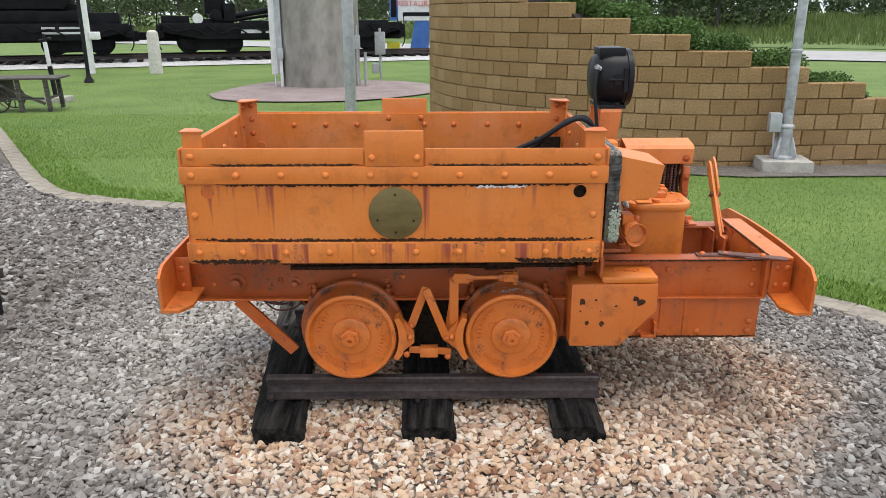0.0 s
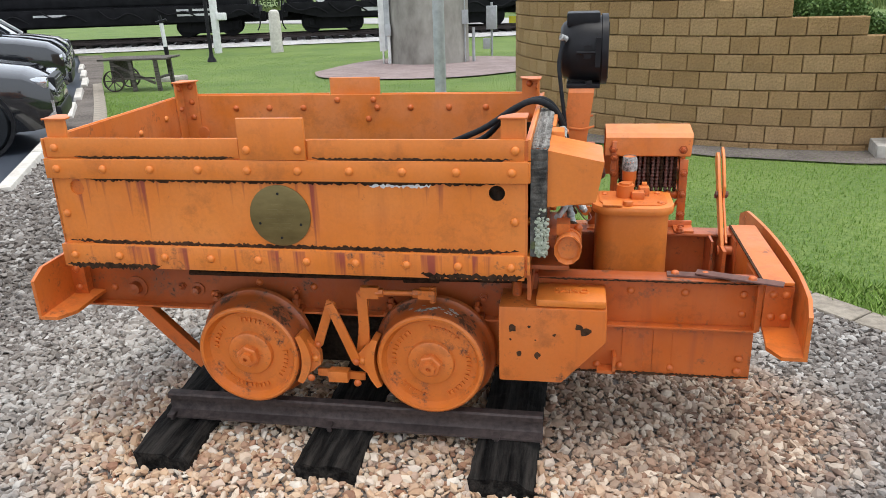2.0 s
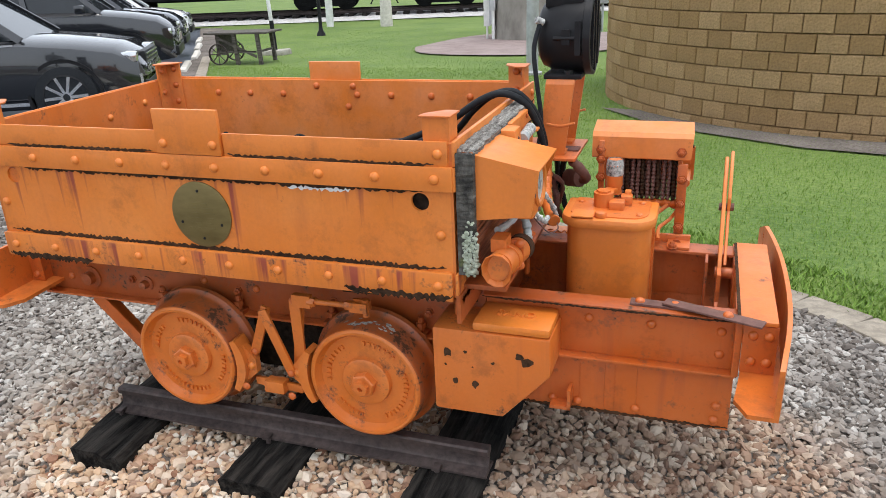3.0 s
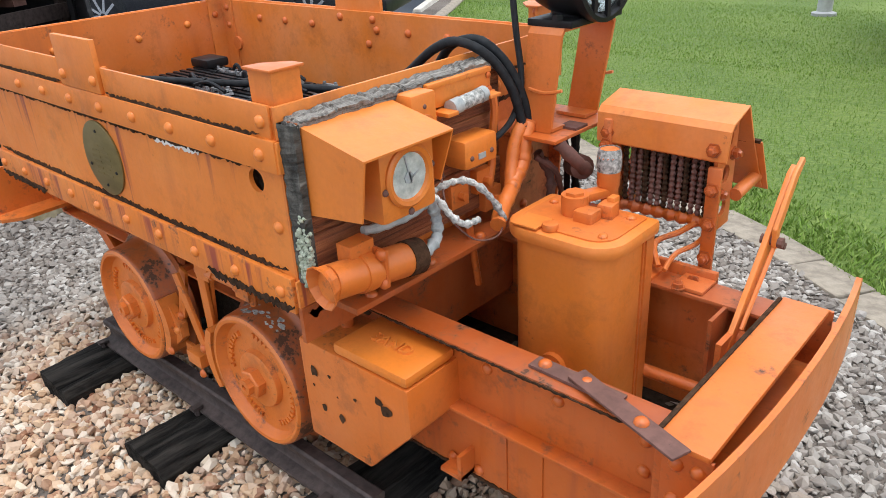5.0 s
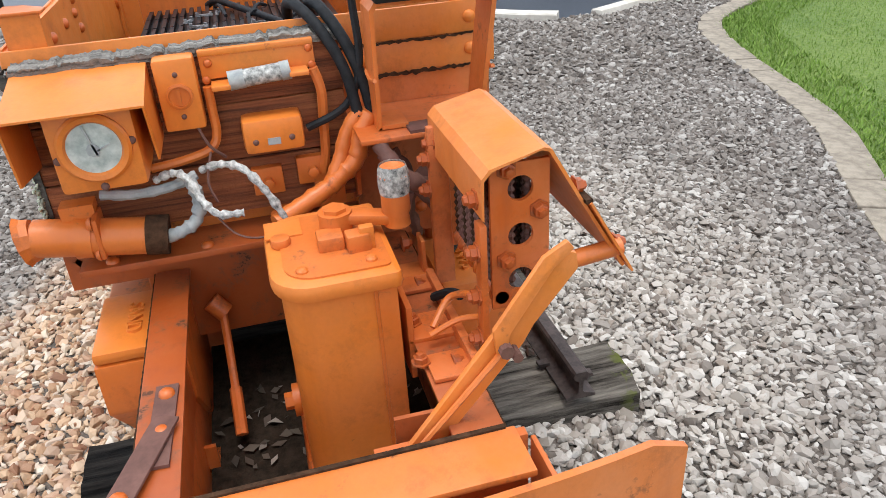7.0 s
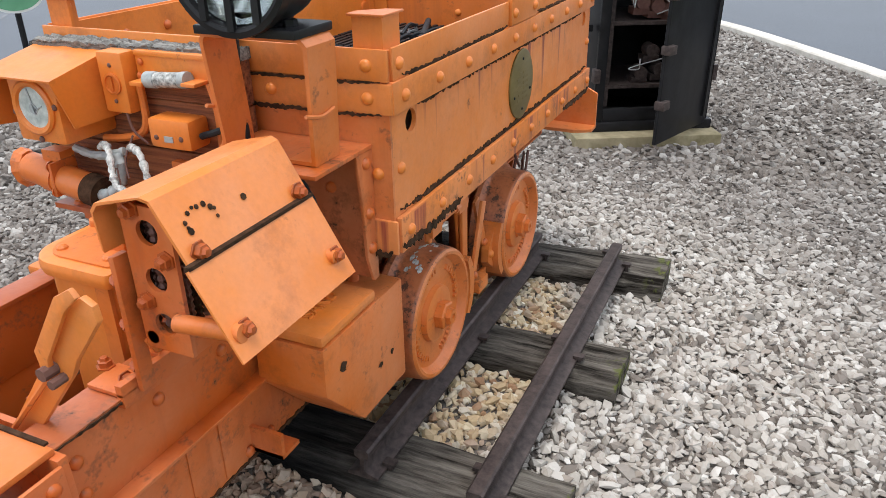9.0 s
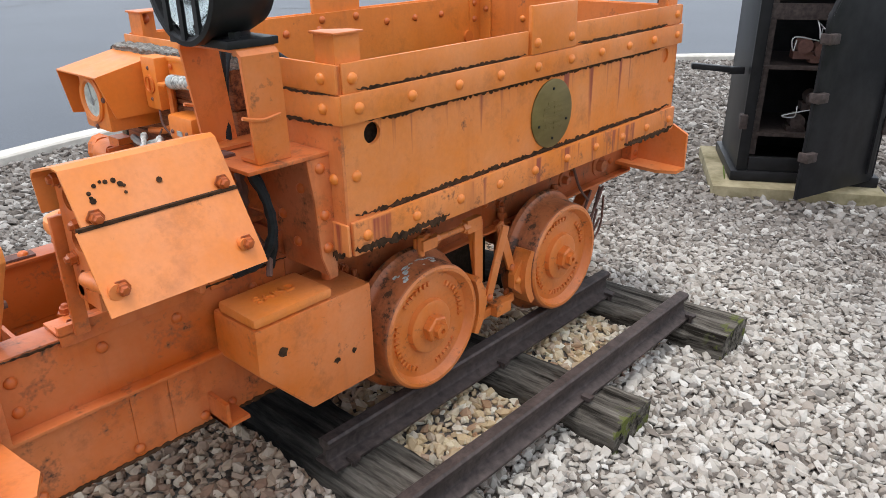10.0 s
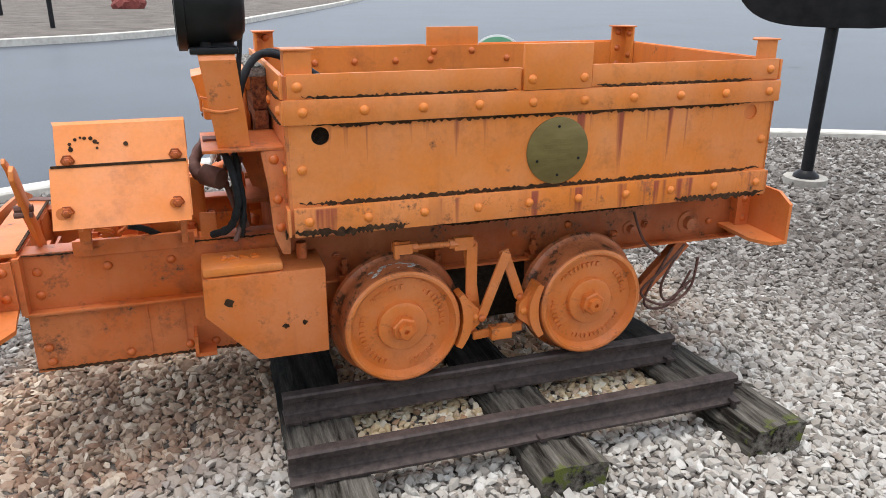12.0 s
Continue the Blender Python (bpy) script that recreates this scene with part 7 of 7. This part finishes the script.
tx.body, tx.size, tx.extrude, tx.align_x = "RESTAURANT", 0.36, 0.01, 'CENTER'
tx.materials.append(plain("red_letters", (0.4, 0.03, 0.03), (0.5, 0.05, 0.04), 4, 0.6, 0, 0))
o = new("lettering", tx)
o.matrix_local = pose(0.1, -0.215, 2.25, 90, 0, 0)
o.parent = rs
for q in ((-0.7, 0.9, -0.215, -0.2, 1.8, 1.98), (-0.5, 0.7, -0.215, -0.2, 2.75, 2.9), (-1.28, -1.02, -0.235, -0.22, 1.75, 3.4)):
    part("text_bar", Geo().box(*q), M_CAR, rs)
solo("yellow_marker", Geo().box(-0.3, 0.3, -0.03, 0.03, 0.3, 0.62, Matrix.Translation((-1.9, 33.6, -0.3))).rod((-1.9, 33.6, -0.35), (-1.9, 33.6, 0.1), 0.03, 6), plain("yellow_paint", (0.55, 0.5, 0.02), (0.65, 0.6, 0.05), 4, 0.6, 0, 0), "small yellow marker plate by the track end", "marker")

# road, meadow, woods
rd = solo("road", Geo().add([(-70, 74, -0.28), (-70, 84, -0.28), (-0.3, 46.5, -0.28), (-0.3, 38.5, -0.28), (17.5, 38, -0.28), (14, 30, -0.28), (90, 5, -0.28), (90, -4, -0.28)], [(0, 3, 2, 1), (3, 5, 4, 2), (5, 7, 6, 4)]), M_ROAD, "pale asphalt country road beyond the lawn", "road", "structure", False)
mead = solo("meadow_bank", Geo().add([(-120, 112, -0.3), (0, 50, -0.3), (22, 40, -0.3), (110, 0, -0.3), (130, 40, 1.3), (40, 75, 1.2), (0, 90, 0.4), (-100, 150, 0.1)], [(0, 1, 6, 7), (1, 2, 5, 6), (2, 3, 4, 5)]), M_FIELD, "gently rising meadow with tall grass", "ground", "structure", False)


def meadow_pick(n):
    u, v = RNG.random(n), RNG.random(n)
    A, B, C, D = np.array([-40, 72]), np.array([70, 20]), np.array([85, 52]), np.array([-30, 105])
    p = ((1 - u)[:, None] * A + u[:, None] * B) * (1 - v)[:, None] + ((1 - u)[:, None] * D + u[:, None] * C) * v[:, None]
    return p[:, 0], p[:, 1]


mb = blades("meadow_grass", 60000, meadow_pick, 0.3, 0.8, 0.06, M_MEADOW, "tall yellow-green meadow grass beyond the road", 0.4)
co = np.zeros(len(mb.data.vertices) * 3, np.float32)
mb.data.vertices.foreach_get("co", co)
co = co.reshape(-1, 3)
co[:, 2] += np.clip((co[:, 1] + 0.45 * co[:, 0] - 50) / 36, 0, 1)* np.clip((co[:, 0] + 10) / 40, 0, 1) * 1.5
mb.data.vertices.foreach_set("co", co.ravel())


def tree(x, y, h, w, seed, name="tree"):
    r = random.Random(seed)
    t = thing(name, "leafy green broad tree far behind the lawn", "tree", pose(x, y, 0), "far trees")
    tr = Geo().lathe([(0.03 * h, -0.5), (0.022 * h, 0.3 * h), (0.008 * h, 0.8 * h)], Matrix.Identity(4), 10)
    cs, rr = [], []
    for k in range(14):
        a, u = r.uniform(0, 6.28), r.uniform(0.25, 0.95)
        q = w * 0.5 * math.sin(math.pi * min(1, 0.25 + u * 0.75)) * r.uniform(0.3, 1)
        c = (q * math.cos(a), q * math.sin(a), h * u)
        cs.append(c)
        rr.append(w * r.uniform(0.16, 0.26))
        tr.rod((0, 0, h * u * 0.6), c, 0.008 * h, 6, 0.003 * h)
    part("trunk", tr, M_CART, t)
    o = new("crown", leaf_cloud("crown", cs, rr, 2600, h * 0.032, M_TREE, "", ""))
    o.parent = t


TREES = ((15.5, 57, 6, 7), (18.5, 58, 8, 8), (22, 58, 8, 8), (25, 57, 7, 7), (41, 66, 8, 9), (-33, 84, 7, 11), (-27, 80, 8, 11), (-21, 82, 8, 12), (-15, 79, 7, 11), (-9, 83, 8, 11), (-4, 80, 7, 10), (-38, 90, 9, 12), (3, 92, 9, 10), (8, 84, 8, 9), (19, 78, 11, 13), (25, 74, 8, 10), (31, 96, 5, 7), (38, 110, 5, 7), (60, 92, 8, 11), (74, 76, 8, 11), (-6, 150, 9, 11), (-16, 170, 8, 11), (-30, 190, 9, 12), (-48, 200, 9, 12), (-66, 205, 10, 13), (-86, 200, 10, 13))
for i, (x, y, h, w) in enumerate(TREES):
    tree(x, y, h * 0.8, w, i)
cs = [(-330 + i * 6.5 + rw.uniform(-3, 3), 400 - 0.2 * (-330 + i * 6.5) + rw.uniform(-10, 10), rw.uniform(1.0, 7.0)) for i in range(110)]
tagged(new("far_woods", leaf_cloud("far_woods", cs, [rw.uniform(4, 7) for _ in cs], 30000, 1.2, M_TREE, "", "", 0.9)), "hazy line of far woods on the horizon", "woods", kind="stuff")


# ---------- parked cars ----------
def car(x, y, head, paint, label, suv=1.0):
    c = thing("parked_car", label, "car", pose(x, y, fall(y) - 0.07, 0, 0, head), "parked cars")
    # stations along the length: x, belt height, lower edge, half width
    st = [(2.32, 0.62, 0.36, 0.62), (2.25, 0.78, 0.27, 0.80), (2.0, 0.92, 0.24, 0.91), (1.55, 1.00, 0.24, 0.95), (1.0, 1.06, 0.24, 0.96), (0.2, 1.08, 0.24, 0.96), (-1.0, 1.10, 0.24, 0.96), (-1.9, 1.10, 0.26, 0.94), (-2.25, 1.02, 0.32, 0.88), (-2.38, 0.85, 0.42, 0.78)]
    g, vs, fs = Geo(), [], []
    for sx, b, l, w in st:
        b *= suv
        sec = [(0.0, l), (w * 0.88, l), (w, l + 0.18), (w, b - 0.22), (w * 0.97, b - 0.06), (w * 0.86, b), (0.0, b + 0.025)]
        full = [(-a, z) for a, z in sec[:0:-1]][:-0 or None] + sec
        full = [(-a, z) for a, z in reversed(sec[1:-1])] + [(0.0, l)] + sec[1:-1] + [(0.0, b + 0.025)]
        vs += [(sx, a, z) for a, z in full]
    k = len(full)
    for i in range(len(st) - 1):
        fs += [(i * k + q, i * k + (q + 1) % k, (i + 1) * k + (q + 1) % k, (i + 1) * k + q) for q in range(k)]
    fs += [tuple(range(k)), tuple((len(st) - 1) * k + q for q in range(k - 1, -1, -1))]
    body = part("body", g.add(vs, fs), paint, c)
    R = 1.66 * suv
    gl, vs = Geo(), []
    for sx, z, w in ((1.02, 1.06 * suv, 0.84), (0.25, R - 0.03, 0.66), (-1.7, R - 0.04, 0.66), (-2.22, 1.06 * suv, 0.80)):
        vs += [(sx, -w, z), (sx, w, z)]
    base = [(1.02, -0.86, 1.05 * suv), (1.02, 0.86, 1.05 * suv), (-2.22, -0.82, 1.05 * suv), (-2.22, 0.82, 1.05 * suv)]
    part("glasshouse", gl.add(vs, [(0, 1, 3, 2), (2, 3, 5, 4), (4, 5, 7, 6), (0, 2, 4, 6), (1, 7, 5, 3), (0, 6, 7, 1)]), M_DARKGLASS, c, "dark tinted glasshouse", smooth=False)
    part("roof", Geo().add([(0.28, -0.67, R - 0.02), (0.28, 0.67, R - 0.02), (-1.72, -0.67, R - 0.03), (-1.72, 0.67, R - 0.03), (0.15, -0.5, R + 0.03), (0.15, 0.5, R + 0.03), (-1.6, -0.5, R + 0.02), (-1.6, 0.5, R + 0.02)], [(4, 5, 7, 6), (0, 1, 5, 4), (2, 6, 7, 3), (0, 4, 6, 2), (1, 3, 7, 5), (0, 2, 3, 1)]), paint, c)
    for w in (-1, 1):
        for a, b in (((1.02, 0.855, 1.05 * suv), (0.25, 0.668, R - 0.02)), ((-0.25, 0.90, 1.05 * suv), (-0.35, 0.668, R - 0.02)), ((-1.35, 0.86, 1.05 * suv), (-1.45, 0.668, R - 0.02)), ((-2.22, 0.82, 1.05 * suv), (-1.72, 0.668, R - 0.02))):
            part("pillar", Geo().bar((a[0], w * a[1], a[2]), (b[0], w * b[1], b[2]), 0.09, 0.03, (0, w, 0.4)), paint, c)
        part("sill_trim", Geo().box(-1.0, 1.0, *sorted((w * 0.955, w * 0.965)), 0.30, 0.34).box(-2.1, 0.95, *sorted((w * 0.90, w * 0.945)), 1.0 * suv, 1.02 * suv), M_CHROME, c)
        part("mirror", Geo().box(0.62, 0.80, *sorted((w * 0.93, w * 1.12)), 1.05 * suv, 1.2 * suv), paint, c, bevel=0.04)
        part("headlight", Geo().box(1.95, 2.22, *sorted((w * 0.55, w * 0.885)), 0.72, 0.84, pose(0, 0, 0, 0, 0, -w * 2)), M_CHROME, c, bevel=0.03)
        part("fog_trim", Geo().box(2.12, 2.285, *sorted((w * 0.60, w * 0.80)), 0.36, 0.40).box(2.15, 2.28, *sorted((w * 0.76, w * 0.80)), 0.36, 0.58), M_CHROME, c)
        for wx in (1.42, -1.42):
            wh = part("wheel", Geo().lathe([(0.25, -0.11), (0.35, -0.10), (0.375, -0.06), (0.375, 0.06), (0.35, 0.10), (0.26, 0.115)], pose(wx, w * 0.86, 0.375, -90 * w, 0, 0), 32), M_RUBBER, c, "car wheel with black tyre")
            part("rim", Geo().lathe([(0.25, 0.10), (0.265, 0.118), (0.245, 0.125), (0.23, 0.07), (0.05, 0.05), (0.04, 0.10), (0.0005, 0.10)], pose(wx, w * 0.86, 0.375, -90 * w, 0, 0), 32, False), M_BLACK, wh)
            for q in range(10):
                a = q * math.pi / 5
                part("spoke", Geo().bar((wx + 0.04 * math.cos(a), w * 0.968, 0.375 + 0.04 * math.sin(a)), (wx + 0.245 * math.cos(a + 0.06), w * 0.975, 0.375 + 0.245 * math.sin(a + 0.06)), 0.035, 0.02, (0, 1, 0)), M_CHROME, wh)
            part("arch", Geo().lathe([(0.39, -0.05), (0.43, -0.05), (0.43, 0.0), (0.39, 0.0)], pose(wx, w * 0.957, 0.385, -90 * w, 0, 0), 28, False), M_BLACK, c)
    gr = part("grille", Geo().box(2.20, 2.30, -0.48, 0.48, 0.55, 0.82), M_BLACK, c, bevel=0.03)
    for q in range(5):
        part("grille_bar", Geo().box(2.295, 2.315, -0.45, 0.45, 0.575 + q * 0.05, 0.59 + q * 0.05), M_CHROME, gr)
    part("bumper", Geo().box(2.18, 2.34, -0.72, 0.72, 0.30, 0.50), M_BLACK, c, bevel=0.05)
    return c


def car_paint(name, c1, c2):
    m = plain(name, c1, c2, 2, 0.16, 0.0, 0.0)
    m.node_tree.nodes["Principled BSDF"].inputs["Coat Weight"].default_value = 1.0
    return m


M_CARBLACK = car_paint("gloss_black_car_paint", (0.010, 0.011, 0.014), (0.014, 0.015, 0.018))
M_CARNAVY = car_paint("gloss_navy_car_paint", (0.016, 0.020, 0.028), (0.022, 0.026, 0.036))
M_CARWHITE = car_paint("gloss_white_car_paint", (0.70, 0.71, 0.72), (0.76, 0.77, 0.78))
car(-7.5, 5.0, 31, M_CARBLACK, "glossy black crossover parked nose to the path", 0.98)
car(-10.9, 10.0, 33, M_CARBLACK, "glossy black large sport utility parked nose in", 1.12)
car(-12.9, 12.9, 33, M_CARNAVY, "dark navy boxy car parked between others", 1.08)
car(-15.9, 17.2, 33, M_CARWHITE, "white sport utility parked near the railway", 1.0)

# ---------- black signal cabinet with an open door ----------
M_SLAB = plain("mossy_slab_concrete", (0.12, 0.10, 0.045), (0.36, 0.31, 0.20), 9, 0.95, 0, 0.6, dist=0.01, scale2=3.0)
slab = solo("concrete_slab", Geo().box(-0.42, 0.42, -0.45, 0.45, -0.1, 0.065), M_SLAB, "mossy tan concrete slab in the gravel", "slab", bevel=0.012)
slab.matrix_world = pose(-2.768, 0.31, 0, 0, 0, 30)
cab = thing("signal_cabinet", "black iron signal relay cabinet with its door open", "cabinet", pose(-2.80, 0.33, 0.065, 0, 0, 31))
w, d, hgt = 0.29, 0.36, 1.50
part("back", Geo().box(-w, -w + 0.02, -d, d, 0.02, hgt), M_BLACK, cab)
for s in (-1, 1):
    part("side", Geo().box(-w, w, *sorted((s * d, s * (d - 0.02))), 0.02, hgt), M_BLACK, cab, bevel=0.004)
part("base", Geo().box(-w - 0.03, w + 0.03, -d - 0.03, d + 0.03, 0, 0.06), M_BLACK, cab, bevel=0.012)
part("top", Geo().box(-w - 0.04, w + 0.04, -d - 0.04, d + 0.04, hgt, hgt + 0.05), M_BLACK, cab, bevel=0.01)
fr = Geo().box(w - 0.02, w + 0.015, -d, -d + 0.06, 0.06, hgt).box(w - 0.02, w + 0.015, d - 0.06, d, 0.06, hgt).box(w - 0.02, w + 0.015, -d + 0.06, d - 0.06, 0.06, 0.14).box(w - 0.02, w + 0.015, -d + 0.06, d - 0.06, hgt - 0.08, hgt)
part("front_rim", fr, M_BLACK, cab, bevel=0.006)
part("inner_shelf", Geo().box(-w + 0.02, w - 0.03, -d + 0.02, d - 0.02, 0.25, 0.27).box(-w + 0.02, w - 0.03, -d + 0.02, d - 0.02, 0.62, 0.64).box(w - 0.06, w - 0.03, -d + 0.02, d - 0.02, 0.88, 0.96).box(w - 0.07, w - 0.04, -d + 0.02, -d + 0.10, 0.14, 1.3).box(w - 0.07, w - 0.04, d - 0.10, d - 0.02, 0.14, 1.3), M_RAIL, cab)
rc = random.Random(2)
for (y, z) in ((-0.06, 0.33), (0.06, 0.35), (0.0, 0.72), (-0.09, 0.74), (0.08, 0.70), (0.0, 0.46), (0.0, 1.05), (-0.1, 1.1)):
    part("relay", Geo().rod((w - 0.16, y, z), (w - 0.06, y, z), 0.04, 14).box(w - 0.17, w - 0.08, y - 0.05, y + 0.05, z - 0.07, z - 0.03), M_RAIL if z < 0.6 else M_BROWN, cab, "small dark relay part")
for i in range(9):
    y0, z0 = rc.uniform(-0.15, 0.15), rc.uniform(0.4, 1.2)
    part("loose_wire", Geo().tube([(w - 0.05, y0, z0), (w - 0.01, y0 + rc.uniform(-0.05, 0.05), z0 - 0.05), (w - 0.0, y0 + rc.uniform(-0.1, 0.1), z0 + rc.uniform(-0.12, 0.04)), (w - 0.06, rc.uniform(-0.15, 0.15), z0 + rc.uniform(-0.15, 0.1))], 0.0035, 5), M_GREY, cab, "thin pale loose wire")
dw, dh = 0.62, 1.10
dpts = [(0.0, 0.0), (dw, 0.0)] + [(dw - 0.27 + 0.27 * math.cos(radians(q)), dh - 0.27 + 0.27 * math.sin(radians(q))) for q in (0, 18, 36, 54, 72, 90)] + [(0.0, dh)]
door = part("door", Geo().prism(dpts, 'x', 0, 0.018), M_BLACK, cab, "open black iron cabinet door", bevel=0.004)
door.matrix_local = pose(w + 0.02, d - 0.01, 0.04, 0, 0, -139)
part("door_rim", Geo().tube([(0.012, p[0] * 0.985, p[1]) for p in dpts[1:-1]], 0.013, 8), M_BLACK, door)
part("stiffener", Geo().box(-0.014, 0.0, 0.04, 0.07, 0.05, dh - 0.1), M_BLACK, door)
for z in (0.2, 0.5, 0.78):
    part("latch", Geo().box(-0.03, 0.03, 0.56, 0.635, z, z + 0.05), M_RAIL, door, bevel=0.008)
for z in (0.3, 1.0):
    part("hinge", Geo().rod((w + 0.015, d + 0.005, z), (w + 0.015, d + 0.005, z + 0.09), 0.018, 8), M_RAIL, cab)
    part("catch", Geo().box(w - 0.02, w + 0.04, -d - 0.02, -d + 0.02, z, z + 0.08), M_RAIL, cab, bevel=0.006)
part("lifting_arm", Geo().bar((w - 0.1, -d - 0.02, 0.60), (w - 0.08, -d - 0.10, 0.60), 0.05, 0.04).bar((w - 0.08, -d - 0.09, 0.605), (w - 0.08, -d - 0.30, 0.62), 0.05, 0.03), M_BLACK, cab, "black iron bracket arm", bevel=0.006)
part("weed", Geo().tube([(w, -d - 0.05, 0.0), (w + 0.02, -d - 0.07, 0.08)], 0.004, 5), M_GRASS, cab)

# ---------- signs by the car park ----------
ss = thing("round_sign_post", "black iron post with a dark oval sign on a concrete foot", "sign post", pose(-3.15, -1.72, 0))
part("foot", Geo().lathe([(0.15, -0.05), (0.15, 0.05), (0.0005, 0.05)], Matrix.Identity(4), 24, False), M_CONC, ss)
part("post", Geo().rod((0, 0, 0.04), (0, 0, 2.4), 0.042, 16).lathe([(0.09, 0.05), (0.085, 0.07), (0.05, 0.10)], Matrix.Identity(4), 16), M_BLACK, ss)
opts = [(0.67 * math.copysign(abs(math.cos(q * math.pi / 24)) ** 0.55, math.cos(q * math.pi / 24)), 0.5 * math.copysign(abs(math.sin(q * math.pi / 24)) ** 0.75, math.sin(q * math.pi / 24))) for q in range(48)]
plate = part("sign_plate", Geo().prism(opts, 'y', -0.015, 0.015), M_BLACK, ss, "dark oval sign plate", bevel=0.004)
plate.matrix_local = pose(0.035, 0.04, 1.585, 0, 0, -40)
fp2 = thing("flanged_post", "tall black iron post bolted to a round concrete foot", "post", pose(-5.72, -2.1, 0))
part("foot", Geo().lathe([(0.22, -0.05), (0.22, 0.06), (0.21, 0.07), (0.0005, 0.07)], Matrix.Identity(4), 28, False), M_CONC, fp2, "mossy round concrete foot")
part("flange", Geo().lathe([(0.15, 0.07), (0.15, 0.085), (0.07, 0.11), (0.065, 0.20), (0.06, 0.21)], Matrix.Identity(4), 24), M_BLACK, fp2)
part("shaft", Geo().rod((0, 0, 0.08), (0, 0, 3.2), 0.052, 18), M_BLACK, fp2)
for q in range(4):
    part("anchor_bolt", Geo().rod((0.125 * math.cos(q * 1.571 + 0.6), 0.125 * math.sin(q * 1.571 + 0.6), 0.07), (0.125 * math.cos(q * 1.571 + 0.6), 0.125 * math.sin(q * 1.571 + 0.6), 0.125), 0.012, 8), M_RAIL, fp2)
sl = thing("slow_sign", "small green and white oval slow sign on a stand", "sign", pose(-1.43, -3.45, -0.075, 0, 0, 158))
part("stand", Geo().rod((0, 0, 0), (0, 0, 0.80), 0.02, 8).box(-0.2, 0.2, -0.12, 0.12, -0.08, 0.0), M_BLACK, sl)
part("rim", Geo().lathe([(0.0005, 0), (0.185, 0), (0.185, 0.02), (0.0005, 0.02)], pose(0, 0.0, 0.88, 90, 0, 0) @ Matrix.Diagonal((1, 0.72, 1, 1)), 40, False), M_WHITEPAINT, sl)
part("face", Geo().lathe([(0.0005, 0.02), (0.168, 0.02), (0.168, 0.024), (0.0005, 0.024)], pose(0, 0.0, 0.88, 90, 0, 0) @ Matrix.Diagonal((1, 0.70, 1, 1)), 40, False), plain("green_sign_paint", (0.10, 0.30, 0.16), (0.15, 0.38, 0.22), 8, 0.5, 0, 0), sl)
tx = bpy.data.curves.new("lettering", 'FONT')
tx.body, tx.size, tx.extrude, tx.align_x, tx.align_y = "SLOW", 0.115, 0.003, 'CENTER', 'CENTER'
tx.materials.append(M_WHITEPAINT)
o = new("lettering", tx)
o.matrix_local = pose(0, -0.026, 0.88, 90, 0, 0)
o.parent = sl
for x, y in ((4.1, -19.0), (6.4, -25.2), (-0.5, -26)):
    solo("short_post", Geo().rod((0, 0, 0), (0, 0, 1.3), 0.06, 10), M_BLACK, "black iron post in the far gravel bed", "post").matrix_world = pose(x, y, 0)
rk = Geo()
for i in range(14):
    a = i * 0.45
    rk.lathe([(0.22, -0.15), (0.3, 0.05), (0.15, 0.25), (0.0005, 0.3)], pose(0.35 * math.cos(a), 0.3 * math.sin(a), 0.1 + 0.02 * i, i * 20, i * 13, 0), 7)
solo("red_rock", rk, plain("red_ore_rock", (0.14, 0.03, 0.025), (0.24, 0.06, 0.05), 6, 0.9, 0, 0.6), "lump of dark red ore in the far bed", "rock", smooth=False).matrix_world = pose(2.9, -29.5, 0)
pt = Geo()
for k, (xa, ya, xb, yb) in enumerate(((-6, -9, -2.5, -6.2), (-2.5, -6.2, -1.2, -4.6), (-9, -8, -4, -14), (-14, -20, 2, -12))):
    a, b = Vector((xa, ya, -0.066)), Vector((xb, yb, -0.066))
    n = (b - a).cross(Vector((0, 0, 1))).normalized() * 0.02
    pt.add([a - n, a + n, b + n, b - n], [(0, 1, 2, 3)])
solo("crack_sealant", pt, plain("pale_dry_seam", (0.16, 0.165, 0.17), (0.24, 0.245, 0.25), 12, 0.8, 0, 0), "pale dried seams in the wet asphalt", "asphalt seam", "structure")
yl = Geo()
for p in ((-5.0, 4.0), (-6.7, 6.9), (-9.3, 11.0)):
    a = Vector((p[0], p[1], fall(p[1]) - 0.064))
    d = Vector((-0.82, -0.57, 0)) * 4.5
    n = Vector((0.57, -0.82, 0)) * 0.05
    yl.add([a - n, a + n, a + d + n, a + d - n], [(0, 1, 2, 3)])
solo("bay_lines", yl, plain("yellow_bay_paint", (0.5, 0.42, 0.05), (0.62, 0.52, 0.1), 12, 0.7, 0, 0), "worn yellow parking bay lines", "bay lines", "structure")
